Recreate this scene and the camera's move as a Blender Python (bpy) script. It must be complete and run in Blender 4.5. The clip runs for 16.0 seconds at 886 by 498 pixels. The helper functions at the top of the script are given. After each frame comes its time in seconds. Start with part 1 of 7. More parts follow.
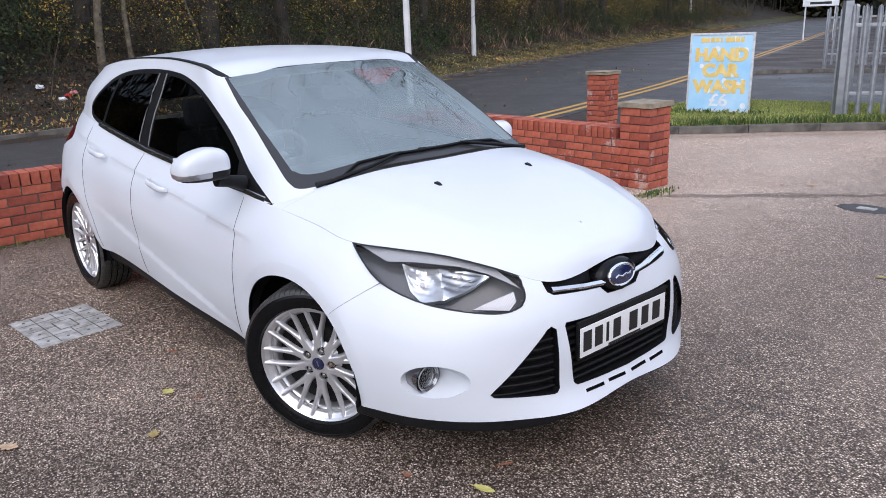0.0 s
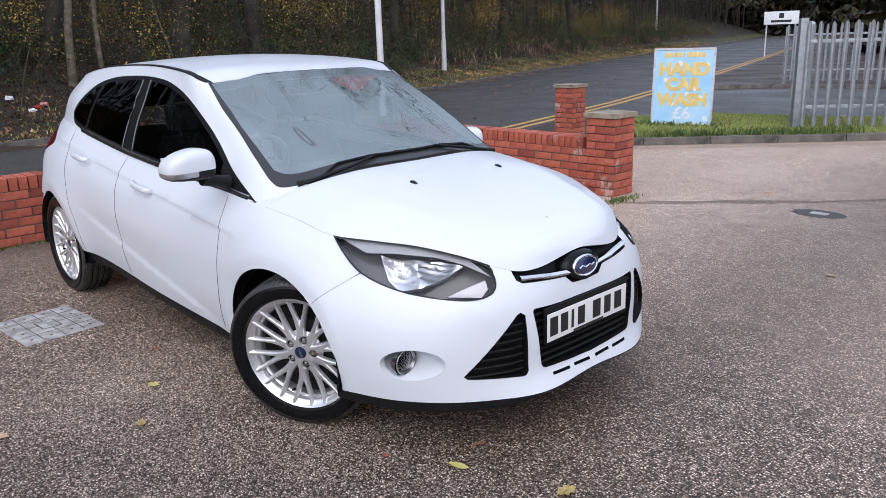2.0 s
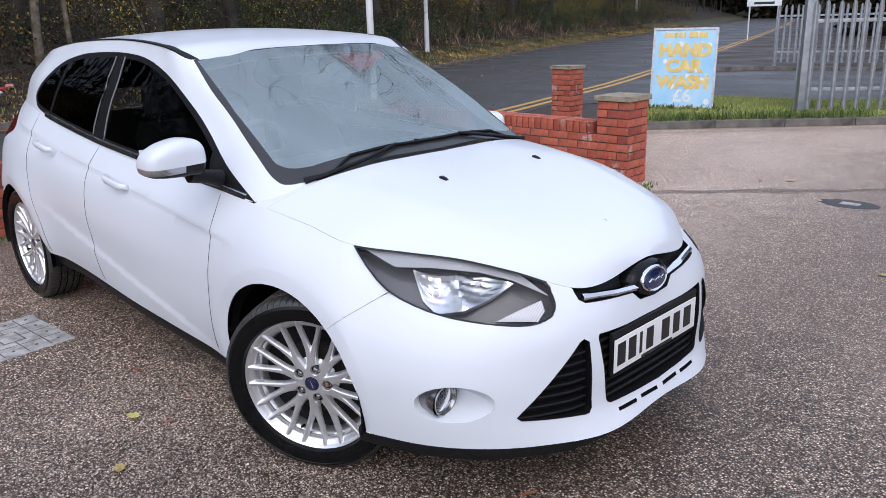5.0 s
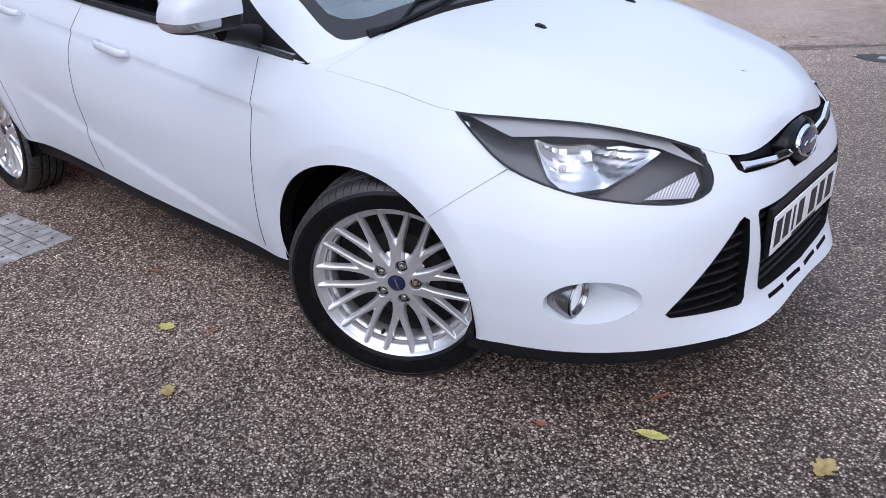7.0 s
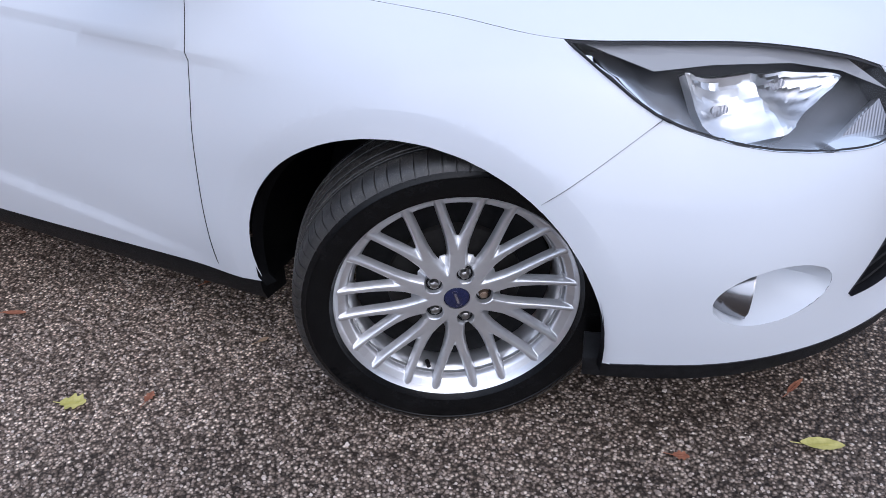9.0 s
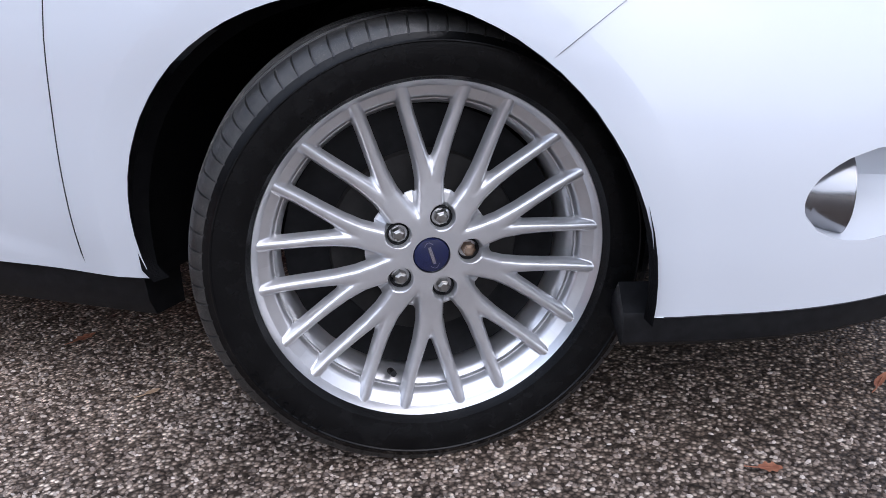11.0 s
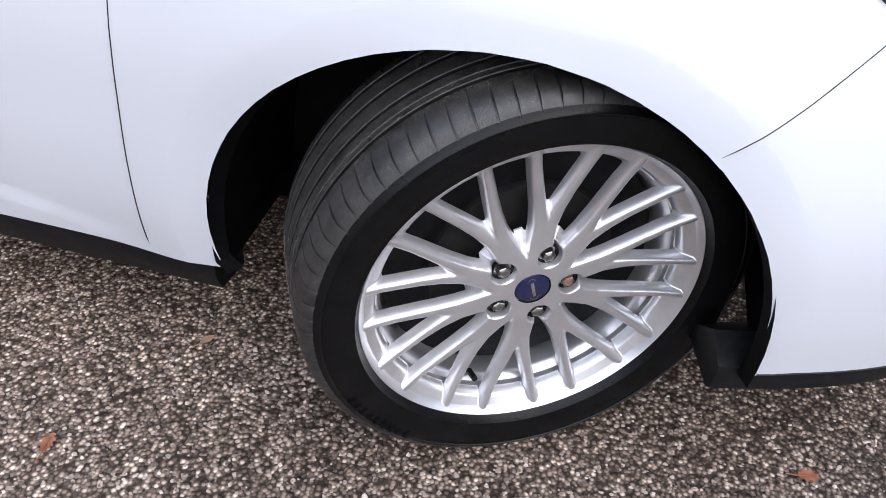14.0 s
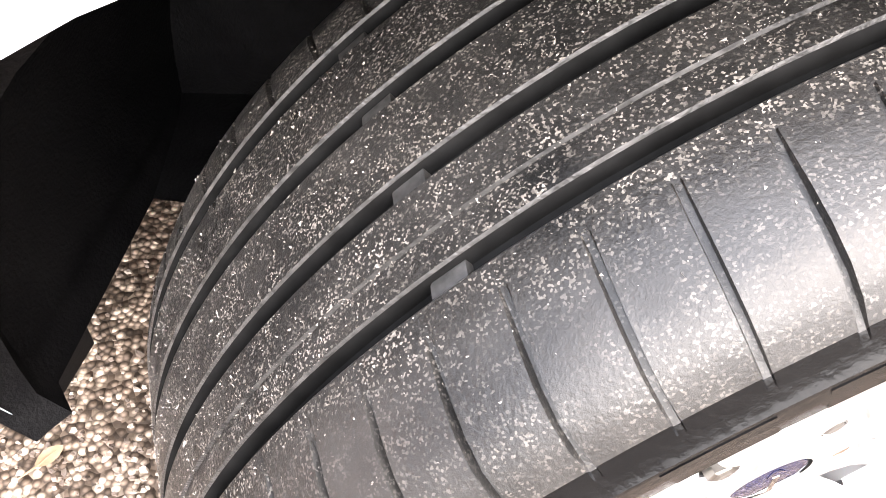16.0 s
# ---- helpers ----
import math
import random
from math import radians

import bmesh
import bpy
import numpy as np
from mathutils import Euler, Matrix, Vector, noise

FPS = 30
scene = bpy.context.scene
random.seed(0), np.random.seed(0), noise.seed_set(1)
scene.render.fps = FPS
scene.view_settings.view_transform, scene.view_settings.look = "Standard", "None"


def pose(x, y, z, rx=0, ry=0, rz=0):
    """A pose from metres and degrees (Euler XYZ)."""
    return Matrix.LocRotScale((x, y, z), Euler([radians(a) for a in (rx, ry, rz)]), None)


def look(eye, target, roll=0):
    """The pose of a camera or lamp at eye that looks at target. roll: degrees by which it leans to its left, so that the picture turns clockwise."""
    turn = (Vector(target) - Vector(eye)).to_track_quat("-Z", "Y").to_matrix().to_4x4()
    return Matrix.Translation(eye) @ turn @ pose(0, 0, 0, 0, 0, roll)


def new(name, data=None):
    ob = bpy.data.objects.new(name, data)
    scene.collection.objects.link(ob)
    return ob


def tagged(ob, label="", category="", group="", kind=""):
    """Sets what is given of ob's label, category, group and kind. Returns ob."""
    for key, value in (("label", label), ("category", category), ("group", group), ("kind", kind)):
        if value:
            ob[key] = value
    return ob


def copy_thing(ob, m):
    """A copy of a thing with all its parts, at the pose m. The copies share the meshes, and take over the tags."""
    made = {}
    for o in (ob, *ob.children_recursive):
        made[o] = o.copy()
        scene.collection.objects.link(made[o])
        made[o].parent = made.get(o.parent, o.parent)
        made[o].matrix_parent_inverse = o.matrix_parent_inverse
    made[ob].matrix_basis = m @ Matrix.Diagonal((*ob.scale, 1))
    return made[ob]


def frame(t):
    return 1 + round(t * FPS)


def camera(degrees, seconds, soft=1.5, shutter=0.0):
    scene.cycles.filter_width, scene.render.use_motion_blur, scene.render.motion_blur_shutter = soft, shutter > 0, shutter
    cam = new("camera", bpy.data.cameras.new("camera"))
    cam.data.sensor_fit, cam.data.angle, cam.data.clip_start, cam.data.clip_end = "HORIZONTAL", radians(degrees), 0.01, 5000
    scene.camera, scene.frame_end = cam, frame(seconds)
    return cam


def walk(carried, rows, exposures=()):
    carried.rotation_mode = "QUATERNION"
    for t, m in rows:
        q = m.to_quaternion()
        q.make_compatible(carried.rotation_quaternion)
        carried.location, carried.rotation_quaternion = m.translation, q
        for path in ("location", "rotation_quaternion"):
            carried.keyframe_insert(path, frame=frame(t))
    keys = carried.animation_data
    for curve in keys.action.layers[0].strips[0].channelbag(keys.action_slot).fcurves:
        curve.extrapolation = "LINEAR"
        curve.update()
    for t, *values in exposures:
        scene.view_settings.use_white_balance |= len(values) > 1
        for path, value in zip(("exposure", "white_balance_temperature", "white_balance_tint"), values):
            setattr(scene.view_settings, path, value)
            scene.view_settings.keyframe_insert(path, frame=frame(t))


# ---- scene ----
cam = camera(59.9, 16.0, 0.45)
PATH = [
    (0, (2.464, -2.249, 1.566), (1.014, -0.991, 1.003), -2.2),
    (0.5, (2.415, -2.281, 1.553), (0.976, -1.007, 1.0), -2.0),
    (1, (2.417, -2.31, 1.552), (0.992, -1.017, 1.005), -1.8),
    (1.5, (2.528, -2.367, 1.549), (1.116, -1.054, 1.017), -1.6),
    (2, (2.603, -2.4, 1.539), (1.198, -1.079, 1.01), -1.8),
    (2.5, (2.574, -2.41, 1.516), (1.176, -1.08, 0.989), -1.9),
    (3, (2.471, -2.407, 1.507), (1.088, -1.066, 0.97), -2.0),
    (3.2, (2.397, -2.417, 1.512), (1.024, -1.067, 0.97), -2.0),
    (5.3, (2.045, -2.123, 1.485), (0.687, -0.775, 0.901), -1.7),
    (5.5, (2.021, -2.092, 1.472), (0.662, -0.751, 0.875), -1.9),
    (6, (1.927, -2.087, 1.475), (0.589, -0.757, 0.813), -2.4),
    (6.5, (1.688, -2.163, 1.439), (0.404, -0.83, 0.681), -2.7),
    (7, (1.452, -2.176, 1.348), (0.249, -0.835, 0.479), -2.7),
    (7.5, (1.23, -2.091, 1.284), (0.125, -0.724, 0.33), -2.4),
    (8, (1.031, -2.029, 1.25), (0.026, -0.613, 0.258), -2.1),
    (8.5, (0.795, -2.048, 1.243), (-0.084, -0.578, 0.211), -2.2),
    (9, (0.565, -1.968, 1.192), (-0.157, -0.422, 0.149), -2.3),
    (9.5, (0.413, -1.814, 1.021), (-0.225, -0.185, 0.051), -2.9),
    (10, (0.383, -1.769, 0.775), (-0.236, -0.04, -0.017), -3.0),
    (12.3, (0.377, -1.806, 0.617), (-0.158, 0.03, 0.031), -1.9),
    (12.5, (0.369, -1.799, 0.614), (-0.163, 0.028, 0.0), -1.6),
    (13, (0.329, -1.787, 0.644), (-0.179, -0.02, -0.143), -0.2),
    (13.5, (0.254, -1.832, 0.887), (-0.177, -0.175, -0.147), 2.4),
    (14, (0.103, -1.644, 0.983), (-0.228, -0.083, -0.223), 3.5),
    (14.5, (-0.07, -1.27, 0.864), (-0.315, 0.195, -0.476), 3.8),
    (15, (-0.129, -1.105, 0.76), (-0.3, 0.281, -0.672), 4.9),
    (15.5, (-0.139, -1.043, 0.721), (-0.243, 0.286, -0.77), 6.3),
    (16, (-0.128, -1.05, 0.719), (-0.224, 0.268, -0.782), 6.5),
]
walk(cam, [(t, look(eye, target, roll)) for t, eye, target, roll in PATH], [(0.0, 0.14, 6100, 14), (5.5, 0.08, 6000, 14), (7.5, -0.03, 5750, 14), (9.5, -0.07, 5700, 14), (10.2, 0.08, 5750, 14), (12.5, 0.28, 6000, 14), (13.5, 0.44, 6450, 13), (14.0, 0.44, 6150, 14), (14.5, 0.50, 6250, 14), (15.0, 1.20, 6450, 14), (15.5, 2.15, 6900, 14), (16.0, 2.75, 7050, 14)])

# ---- world and light: overcast day ----
world = bpy.data.worlds.new("overcast_sky")
scene.world = world
world.use_nodes = True
wn, wl = world.node_tree.nodes, world.node_tree.links
sky = wn.new("ShaderNodeTexSky")
sky.sky_type = "NISHITA"
sky.sun_disc = False
sky.sun_elevation = radians(48)
sky.sun_rotation = radians(120)
sky.dust_density = 6.0
sky.air_density = 1.0
grey = wn.new("ShaderNodeMixRGB")
grey.inputs[0].default_value = 0.62
grey.inputs[2].default_value = (8.0, 9.0, 10.8, 1)
wl.new(sky.outputs[0], grey.inputs[1])
# An overcast sky is about three times as bright overhead as at the horizon.
way = wn.new("ShaderNodeTexCoord")
split = wn.new("ShaderNodeSeparateXYZ")
wl.new(way.outputs["Generated"], split.inputs[0])
climb = wn.new("ShaderNodeMapRange")
climb.inputs["To Min"].default_value, climb.inputs["To Max"].default_value = 0.98, 1.34
wl.new(split.outputs["Z"], climb.inputs["Value"])
dome = wn.new("ShaderNodeVectorMath")
dome.operation = "SCALE"
wl.new(grey.outputs[0], dome.inputs[0])
# Soft banks of cloud.
cloud = wn.new("ShaderNodeTexNoise")
cloud.inputs["Scale"].default_value, cloud.inputs["Detail"].default_value = 2.2, 4.0
wl.new(way.outputs["Generated"], cloud.inputs["Vector"])
bank = wn.new("ShaderNodeMapRange")
bank.inputs["From Min"].default_value, bank.inputs["From Max"].default_value = 0.3, 0.7
bank.inputs["To Min"].default_value, bank.inputs["To Max"].default_value = 0.72, 1.28
wl.new(cloud.outputs[0], bank.inputs["Value"])
both = wn.new("ShaderNodeMath")
both.operation = "MULTIPLY"
wl.new(climb.outputs[0], both.inputs[0])
wl.new(bank.outputs[0], both.inputs[1])
wl.new(both.outputs[0], dome.inputs["Scale"])
wl.new(dome.outputs[0], wn["Background"].inputs[0])
wn["Background"].inputs[1].default_value = 0.110
sun_data = bpy.data.lights.new("sun", "SUN")
sun_data.energy, sun_data.angle, sun_data.color = 1.3, radians(70), (1, 0.97, 0.93)
sun = new("sun", sun_data)
sun.matrix_world = look((2.5, -7, 5.0), (0, 0, 0))

# ---- materials ----


def material(name, color, rough=0.5, metal=0.0, coat=0.0, spec=0.5):
    m = bpy.data.materials.new(name)
    m.use_nodes = True
    b = m.node_tree.nodes["Principled BSDF"]
    b.inputs["Base Color"].default_value = (*color, 1)
    b.inputs["Roughness"].default_value = rough
    b.inputs["Metallic"].default_value = metal
    b.inputs["Coat Weight"].default_value = coat
    b.inputs["Coat Roughness"].default_value = 0.03
    b.inputs["Specular IOR Level"].default_value = spec
    return m


def node(m, kind, **values):
    n = m.node_tree.nodes.new(kind)
    for key, value in values.items():
        if key in ("location",):
            continue
        n.inputs[key.replace("_", " ")].default_value = value
    return n


def link(m, a, b):
    m.node_tree.links.new(a, b)


def shader(m):
    return m.node_tree.nodes["Principled BSDF"]


def coords(m):
    return node(m, "ShaderNodeTexCoord").outputs["Object"]


def ramp(m, fac, stops):
    r = node(m, "ShaderNodeValToRGB")
    e = r.color_ramp.elements
    while len(e) < len(stops):
        e.new(0.5)
    for item, (p, c) in zip(e, stops):
        item.position, item.color = p, (*c, 1)
    link(m, fac, r.inputs[0])
    return r.outputs[0]


def noise_tex(m, scale, detail=4.0, rough=0.55, vec=None):
    n = node(m, "ShaderNodeTexNoise", Scale=scale, Detail=detail, Roughness=rough)
    link(m, vec or coords(m), n.inputs["Vector"])
    return n.outputs[0]


def mix(m, fac, a, b, mode="MIX"):
    n = node(m, "ShaderNodeMixRGB")
    n.blend_type = mode
    for s, v in zip(n.inputs, (fac, a, b)):
        if isinstance(v, (int, float)):
            s.default_value = v
        elif isinstance(v, tuple):
            s.default_value = (*v, 1)
        else:
            link(m, v, s)
    return n.outputs[0]


def bump(m, height, strength=0.3, distance=0.01):
    n = node(m, "ShaderNodeBump", Strength=strength, Distance=distance)
    link(m, height, n.inputs["Height"])
    link(m, n.outputs[0], shader(m).inputs["Normal"])
    return n


def varied(name, dark, light, scale, rough=0.6, metal=0.0, bump_by=0.0, bump_scale=None, coat=0.0):
    """A colour that wanders between two tones, with fine relief."""
    m = material(name, light, rough, metal, coat)
    link(m, ramp(m, noise_tex(m, scale), [(0.3, dark), (0.7, light)]), shader(m).inputs["Base Color"])
    if bump_by:
        bump(m, noise_tex(m, bump_scale or scale * 4), bump_by, 0.004)
    return m


def clear_glass(name, tint, gloss_ior=1.5, gloss=(1, 1, 1)):
    """A thin pane: clear or tinted through, with a mirror gloss by Fresnel."""
    m = bpy.data.materials.new(name)
    m.use_nodes = True
    t = m.node_tree
    t.nodes.remove(t.nodes["Principled BSDF"])
    tr, gl, fr, mx = (t.nodes.new("ShaderNode" + k) for k in ("BsdfTransparent", "BsdfGlossy", "Fresnel", "MixShader"))
    tr.inputs[0].default_value = (*tint, 1)
    gl.inputs["Roughness"].default_value = 0.02
    gl.inputs["Color"].default_value = (*gloss, 1)
    fr.inputs[0].default_value = gloss_ior
    link(m, fr.outputs[0], mx.inputs[0])
    link(m, tr.outputs[0], mx.inputs[1])
    link(m, gl.outputs[0], mx.inputs[2])
    link(m, mx.outputs[0], t.nodes["Material Output"].inputs[0])
    return m


PAINT = material("white_paint", (0.67, 0.697, 0.738), 0.45, 0, 0.5, 0.35)
# Dark colour painted in as the shade of shut lines; also the lens seal.
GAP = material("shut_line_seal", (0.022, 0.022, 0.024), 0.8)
BLACK = varied("black_plastic", (0.006, 0.006, 0.0065), (0.013, 0.013, 0.014), 60, 0.45, 0, 0.15, 900)
shader(BLACK).inputs["Specular IOR Level"].default_value = 0.18
GLOSSBLACK = material("gloss_black", (0.006, 0.006, 0.007), 0.18, spec=0.2)
SIDEWALL = varied("tyre_sidewall", (0.003, 0.003, 0.0033), (0.007, 0.007, 0.0073), 30, 0.27, 0, 0.15, 300)
shader(SIDEWALL).inputs["Specular IOR Level"].default_value = 0.20
RUBBER = material("tyre_tread_rubber", (0.012, 0.012, 0.012), 0.4)


def tread_look(m):
    """Dark rubber; the middle ribs are torn and gritty, the outer shoulder is rubbed smooth."""
    axis = node(m, "ShaderNodeSeparateXYZ")
    link(m, coords(m), axis.inputs[0])
    place = node(m, "ShaderNodeMapRange")
    place.inputs["From Min"].default_value, place.inputs["From Max"].default_value = -0.066, -0.050
    link(m, axis.outputs["Y"], place.inputs["Value"])
    ribs = place.outputs[0]
    patch = noise_tex(m, 24, 5, 0.65)
    base = ramp(m, patch, [(0.3, (0.009, 0.009, 0.009)), (0.7, (0.034, 0.032, 0.030))])
    cells = node(m, "ShaderNodeTexVoronoi", Scale=1400.0, Randomness=1.0)
    link(m, coords(m), cells.inputs["Vector"])
    tone = node(m, "ShaderNodeSeparateColor")
    link(m, cells.outputs["Color"], tone.inputs[0])
    chip = ramp(m, tone.outputs[0], [(0.74, (0, 0, 0)), (0.93, (1, 1, 1))])
    clump = ramp(m, noise_tex(m, 70, 4, 0.6), [(0.38, (0.04, 0.04, 0.04)), (0.66, (1, 1, 1))])
    dust = mix(m, 1.0, mix(m, 1.0, chip, clump, "MULTIPLY"), mix(m, ribs, (0.34, 0.34, 0.34), (0.9, 0.9, 0.9)), "MULTIPLY")
    link(m, mix(m, dust, base, (0.36, 0.33, 0.295)), shader(m).inputs["Base Color"])
    link(m, mix(m, ribs, ramp(m, noise_tex(m, 45, 4, 0.6), [(0.3, (0.36, 0.36, 0.36)), (0.7, (0.52, 0.52, 0.52))]), ramp(m, noise_tex(m, 30, 3), [(0.3, (0.26, 0.26, 0.26)), (0.7, (0.46, 0.46, 0.46))])), shader(m).inputs["Roughness"])
    link(m, mix(m, ribs, (0.72, 0.72, 0.72), (0.20, 0.20, 0.20)), shader(m).inputs["Specular IOR Level"])
    b = bump(m, mix(m, 0.5, noise_tex(m, 520, 4, 0.65), tone.outputs[1]), 0.5, 0.0016)
    link(m, mix(m, ribs, (0.4, 0.4, 0.4), (1.0, 1.0, 1.0)), b.inputs["Strength"])


tread_look(RUBBER)
# Rubber coloured darker to paint in the shade of the grooves.
GROOVE = varied("groove_rubber_shade", (0.004, 0.004, 0.004), (0.012, 0.012, 0.012), 60, 0.7)
shader(GROOVE).inputs["Specular IOR Level"].default_value = 0.1
# Lighter rubber paints the glint on the chamfered groove edges.
GROOVEEDGE = varied("groove_edge_glint", (0.012, 0.012, 0.012), (0.075, 0.073, 0.071), 160, 0.28, 0, 0.3, 600)
WEARBAR = varied("pale_wear_bar", (0.02, 0.02, 0.019), (0.06, 0.058, 0.056), 260, 0.6)
ALLOY = varied("silver_alloy", (0.68, 0.68, 0.69), (0.79, 0.79, 0.80), 25, 0.31, 0.75, 0.03, 500)
CHROME = material("chrome", (0.85, 0.85, 0.86), 0.08, 1.0)
STEEL = varied("worn_steel", (0.28, 0.27, 0.25), (0.5, 0.49, 0.47), 60, 0.35, 1.0)
RUST = varied("rusty_steel", (0.16, 0.09, 0.05), (0.36, 0.27, 0.2), 90, 0.6, 0.6)
DARKGLASS = clear_glass("privacy_glass", (0.008, 0.008, 0.009), 1.07)
SIDEGLASS = clear_glass("side_glass", (0.24, 0.265, 0.262), 1.09)
SCREEN = clear_glass("windscreen_glass", (0.80, 0.88, 0.86), 3.1, (0.90, 1.0, 0.98))
film_ = node(SCREEN, "ShaderNodeBsdfDiffuse", Color=(0.62, 0.70, 0.70, 1))
coated = node(SCREEN, "ShaderNodeMixShader")
link(SCREEN, ramp(SCREEN, noise_tex(SCREEN, 2.4, 3, 0.5), [(0.3, (0.04, 0.04, 0.04)), (0.7, (0.10, 0.10, 0.10))]), coated.inputs[0])
link(SCREEN, SCREEN.node_tree.nodes["Mix Shader"].outputs[0], coated.inputs[1])
link(SCREEN, film_.outputs[0], coated.inputs[2])
link(SCREEN, coated.outputs[0], SCREEN.node_tree.nodes["Material Output"].inputs[0])
LENS = clear_glass("lamp_lens", (0.93, 0.93, 0.94), 1.19)
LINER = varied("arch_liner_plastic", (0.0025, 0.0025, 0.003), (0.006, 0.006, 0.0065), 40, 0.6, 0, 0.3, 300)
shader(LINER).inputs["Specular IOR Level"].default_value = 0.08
CABIN = varied("dark_cabin_trim", (0.055, 0.055, 0.058), (0.10, 0.10, 0.105), 20, 0.7, 0, 0.2, 400)
CLOTH = varied("dark_seat_cloth", (0.016, 0.016, 0.018), (0.03, 0.03, 0.033), 60, 0.95, 0, 0.3, 900)
BLUE = material("badge_blue", (0.008, 0.013, 0.06), 0.2, 0.0, 1.0)
REDLENS = material("red_lamp_lens", (0.11, 0.003, 0.007), 0.2, 0, 0.0, 0.3)
PLATE = material("plate_white", (0.78, 0.78, 0.77), 0.35)
INK = material("black_ink", (0.012, 0.012, 0.012), 0.4)
SILVERLAMP = material("lamp_reflector", (0.78, 0.79, 0.80), 0.36, 1.0)
LAMPDARK = material("lamp_housing_dark", (0.11, 0.112, 0.118), 0.24)

# ---- mesh helpers ----


def part(name, bm, mats, parent=None, label="", smooth=True, angle=40):
    me = bpy.data.meshes.new(name)
    bm.normal_update()
    if smooth:
        for f in bm.faces:
            f.smooth = True
        cosine = math.cos(radians(angle))
        for e in bm.edges:
            if len(e.link_faces) == 2 and e.link_faces[0].normal.dot(e.link_faces[1].normal) < cosine:
                e.smooth = False
    bm.to_mesh(me)
    bm.free()
    for m in mats if isinstance(mats, (list, tuple)) else [mats]:
        me.materials.append(m)
    ob = new(name, me)
    if parent:
        ob.parent = parent
    if label:
        tagged(ob, label)
    return ob


def empty(name, label, category, m=None, group="", kind=""):
    ob = new(name)
    ob.empty_display_size = 0.1
    if m:
        ob.matrix_world = m
    return tagged(ob, label, category, group, kind)


def box(bm, x0, x1, y0, y1, z0, z1, bevel=0.0, m=None, mat=0):
    r = bmesh.ops.create_cube(bm, size=1)
    vs = r["verts"]
    bmesh.ops.scale(bm, vec=(x1 - x0, y1 - y0, z1 - z0), verts=vs)
    bmesh.ops.translate(bm, vec=((x0 + x1) / 2, (y0 + y1) / 2, (z0 + z1) / 2), verts=vs)
    if m:
        bmesh.ops.transform(bm, matrix=m, verts=vs)
    fs = {f for v in vs for f in v.link_faces}
    for f in fs:
        f.material_index = mat
    if bevel:
        es = list({e for v in vs for e in v.link_edges})
        r = bmesh.ops.bevel(bm, geom=es, offset=bevel, segments=2, affect="EDGES", profile=0.7)
        for f in r["faces"]:
            f.material_index = mat
    return vs


def loft(bm, rings, closed=True, caps=True, mat=0):
    """Faces between rings of equally many points."""
    vs = [[bm.verts.new(p) for p in r] for r in rings]
    n = len(vs[0])
    for a, b in zip(vs, vs[1:]):
        for i in range(n if closed else n - 1):
            j = (i + 1) % n
            f = bm.faces.new((a[i], a[j], b[j], b[i]))
            f.material_index = mat
    if caps and closed:
        for r in (vs[0][::-1], vs[-1]):
            bm.faces.new(r).material_index = mat
    return vs


def tube(bm, points, radii, n=10, mat=0, caps=True):
    """A round bar along points; radii a number or one for each point."""
    pts = [Vector(p) for p in points]
    rad = radii if isinstance(radii, (list, tuple)) else [radii] * len(pts)
    rings = []
    for i, p in enumerate(pts):
        d = (pts[min(i + 1, len(pts) - 1)] - pts[max(i - 1, 0)]).normalized()
        a = d.cross(Vector((0, 0, 1)) if abs(d.z) < 0.9 else Vector((1, 0, 0))).normalized()
        b = d.cross(a)
        rings.append([p + rad[i] * (math.cos(2 * math.pi * k / n) * a + math.sin(2 * math.pi * k / n) * b) for k in range(n)])
    return loft(bm, rings, True, caps, mat)


def revolve(bm, profile, n=48, mat=0, closed=False):
    """Profile of (axial, radius) round the y axis."""
    rings = []
    for k in range(n):
        a = 2 * math.pi * k / n
        rings.append([bm.verts.new((r * math.cos(a), y, r * math.sin(a))) for y, r in profile])
    m = len(profile)
    for k in range(n):
        a, b = rings[k], rings[(k + 1) % n]
        for i in range(m if closed else m - 1):
            j = (i + 1) % m
            f = bm.faces.new((a[i], b[i], b[j], a[j]))
            f.material_index = mat
    return rings


def herm(k, v, t):
    """A smooth curve through v at k, taken at t."""
    k, v, t = np.asarray(k, float), np.asarray(v, float), np.asarray(t, float)
    if v.ndim == 1:
        v = v[:, None]
    d = np.diff(v, axis=0) / np.diff(k)[:, None]
    h = np.diff(k)[:, None]
    tan = np.vstack([d[:1], (d[:-1] * h[1:] + d[1:] * h[:-1]) / (h[1:] + h[:-1]), d[-1:]])
    i = np.clip(np.searchsorted(k, t, side="right") - 1, 0, len(k) - 2)
    w = ((t - k[i]) / (k[i + 1] - k[i]))[:, None]
    s = (k[i + 1] - k[i])[:, None]
    return (2 * w**3 - 3 * w**2 + 1) * v[i] + (w**3 - 2 * w**2 + w) * s * tan[i] + (3 * w**2 - 2 * w**3) * v[i + 1] + (w**3 - w**2) * s * tan[i + 1]


def inside(poly, x, y):
    hit = False
    for (x0, y0), (x1, y1) in zip(poly, poly[1:] + poly[:1]):
        if (y0 > y) != (y1 > y) and x < x0 + (y - y0) / (y1 - y0) * (x1 - x0):
            hit = not hit
    return hit


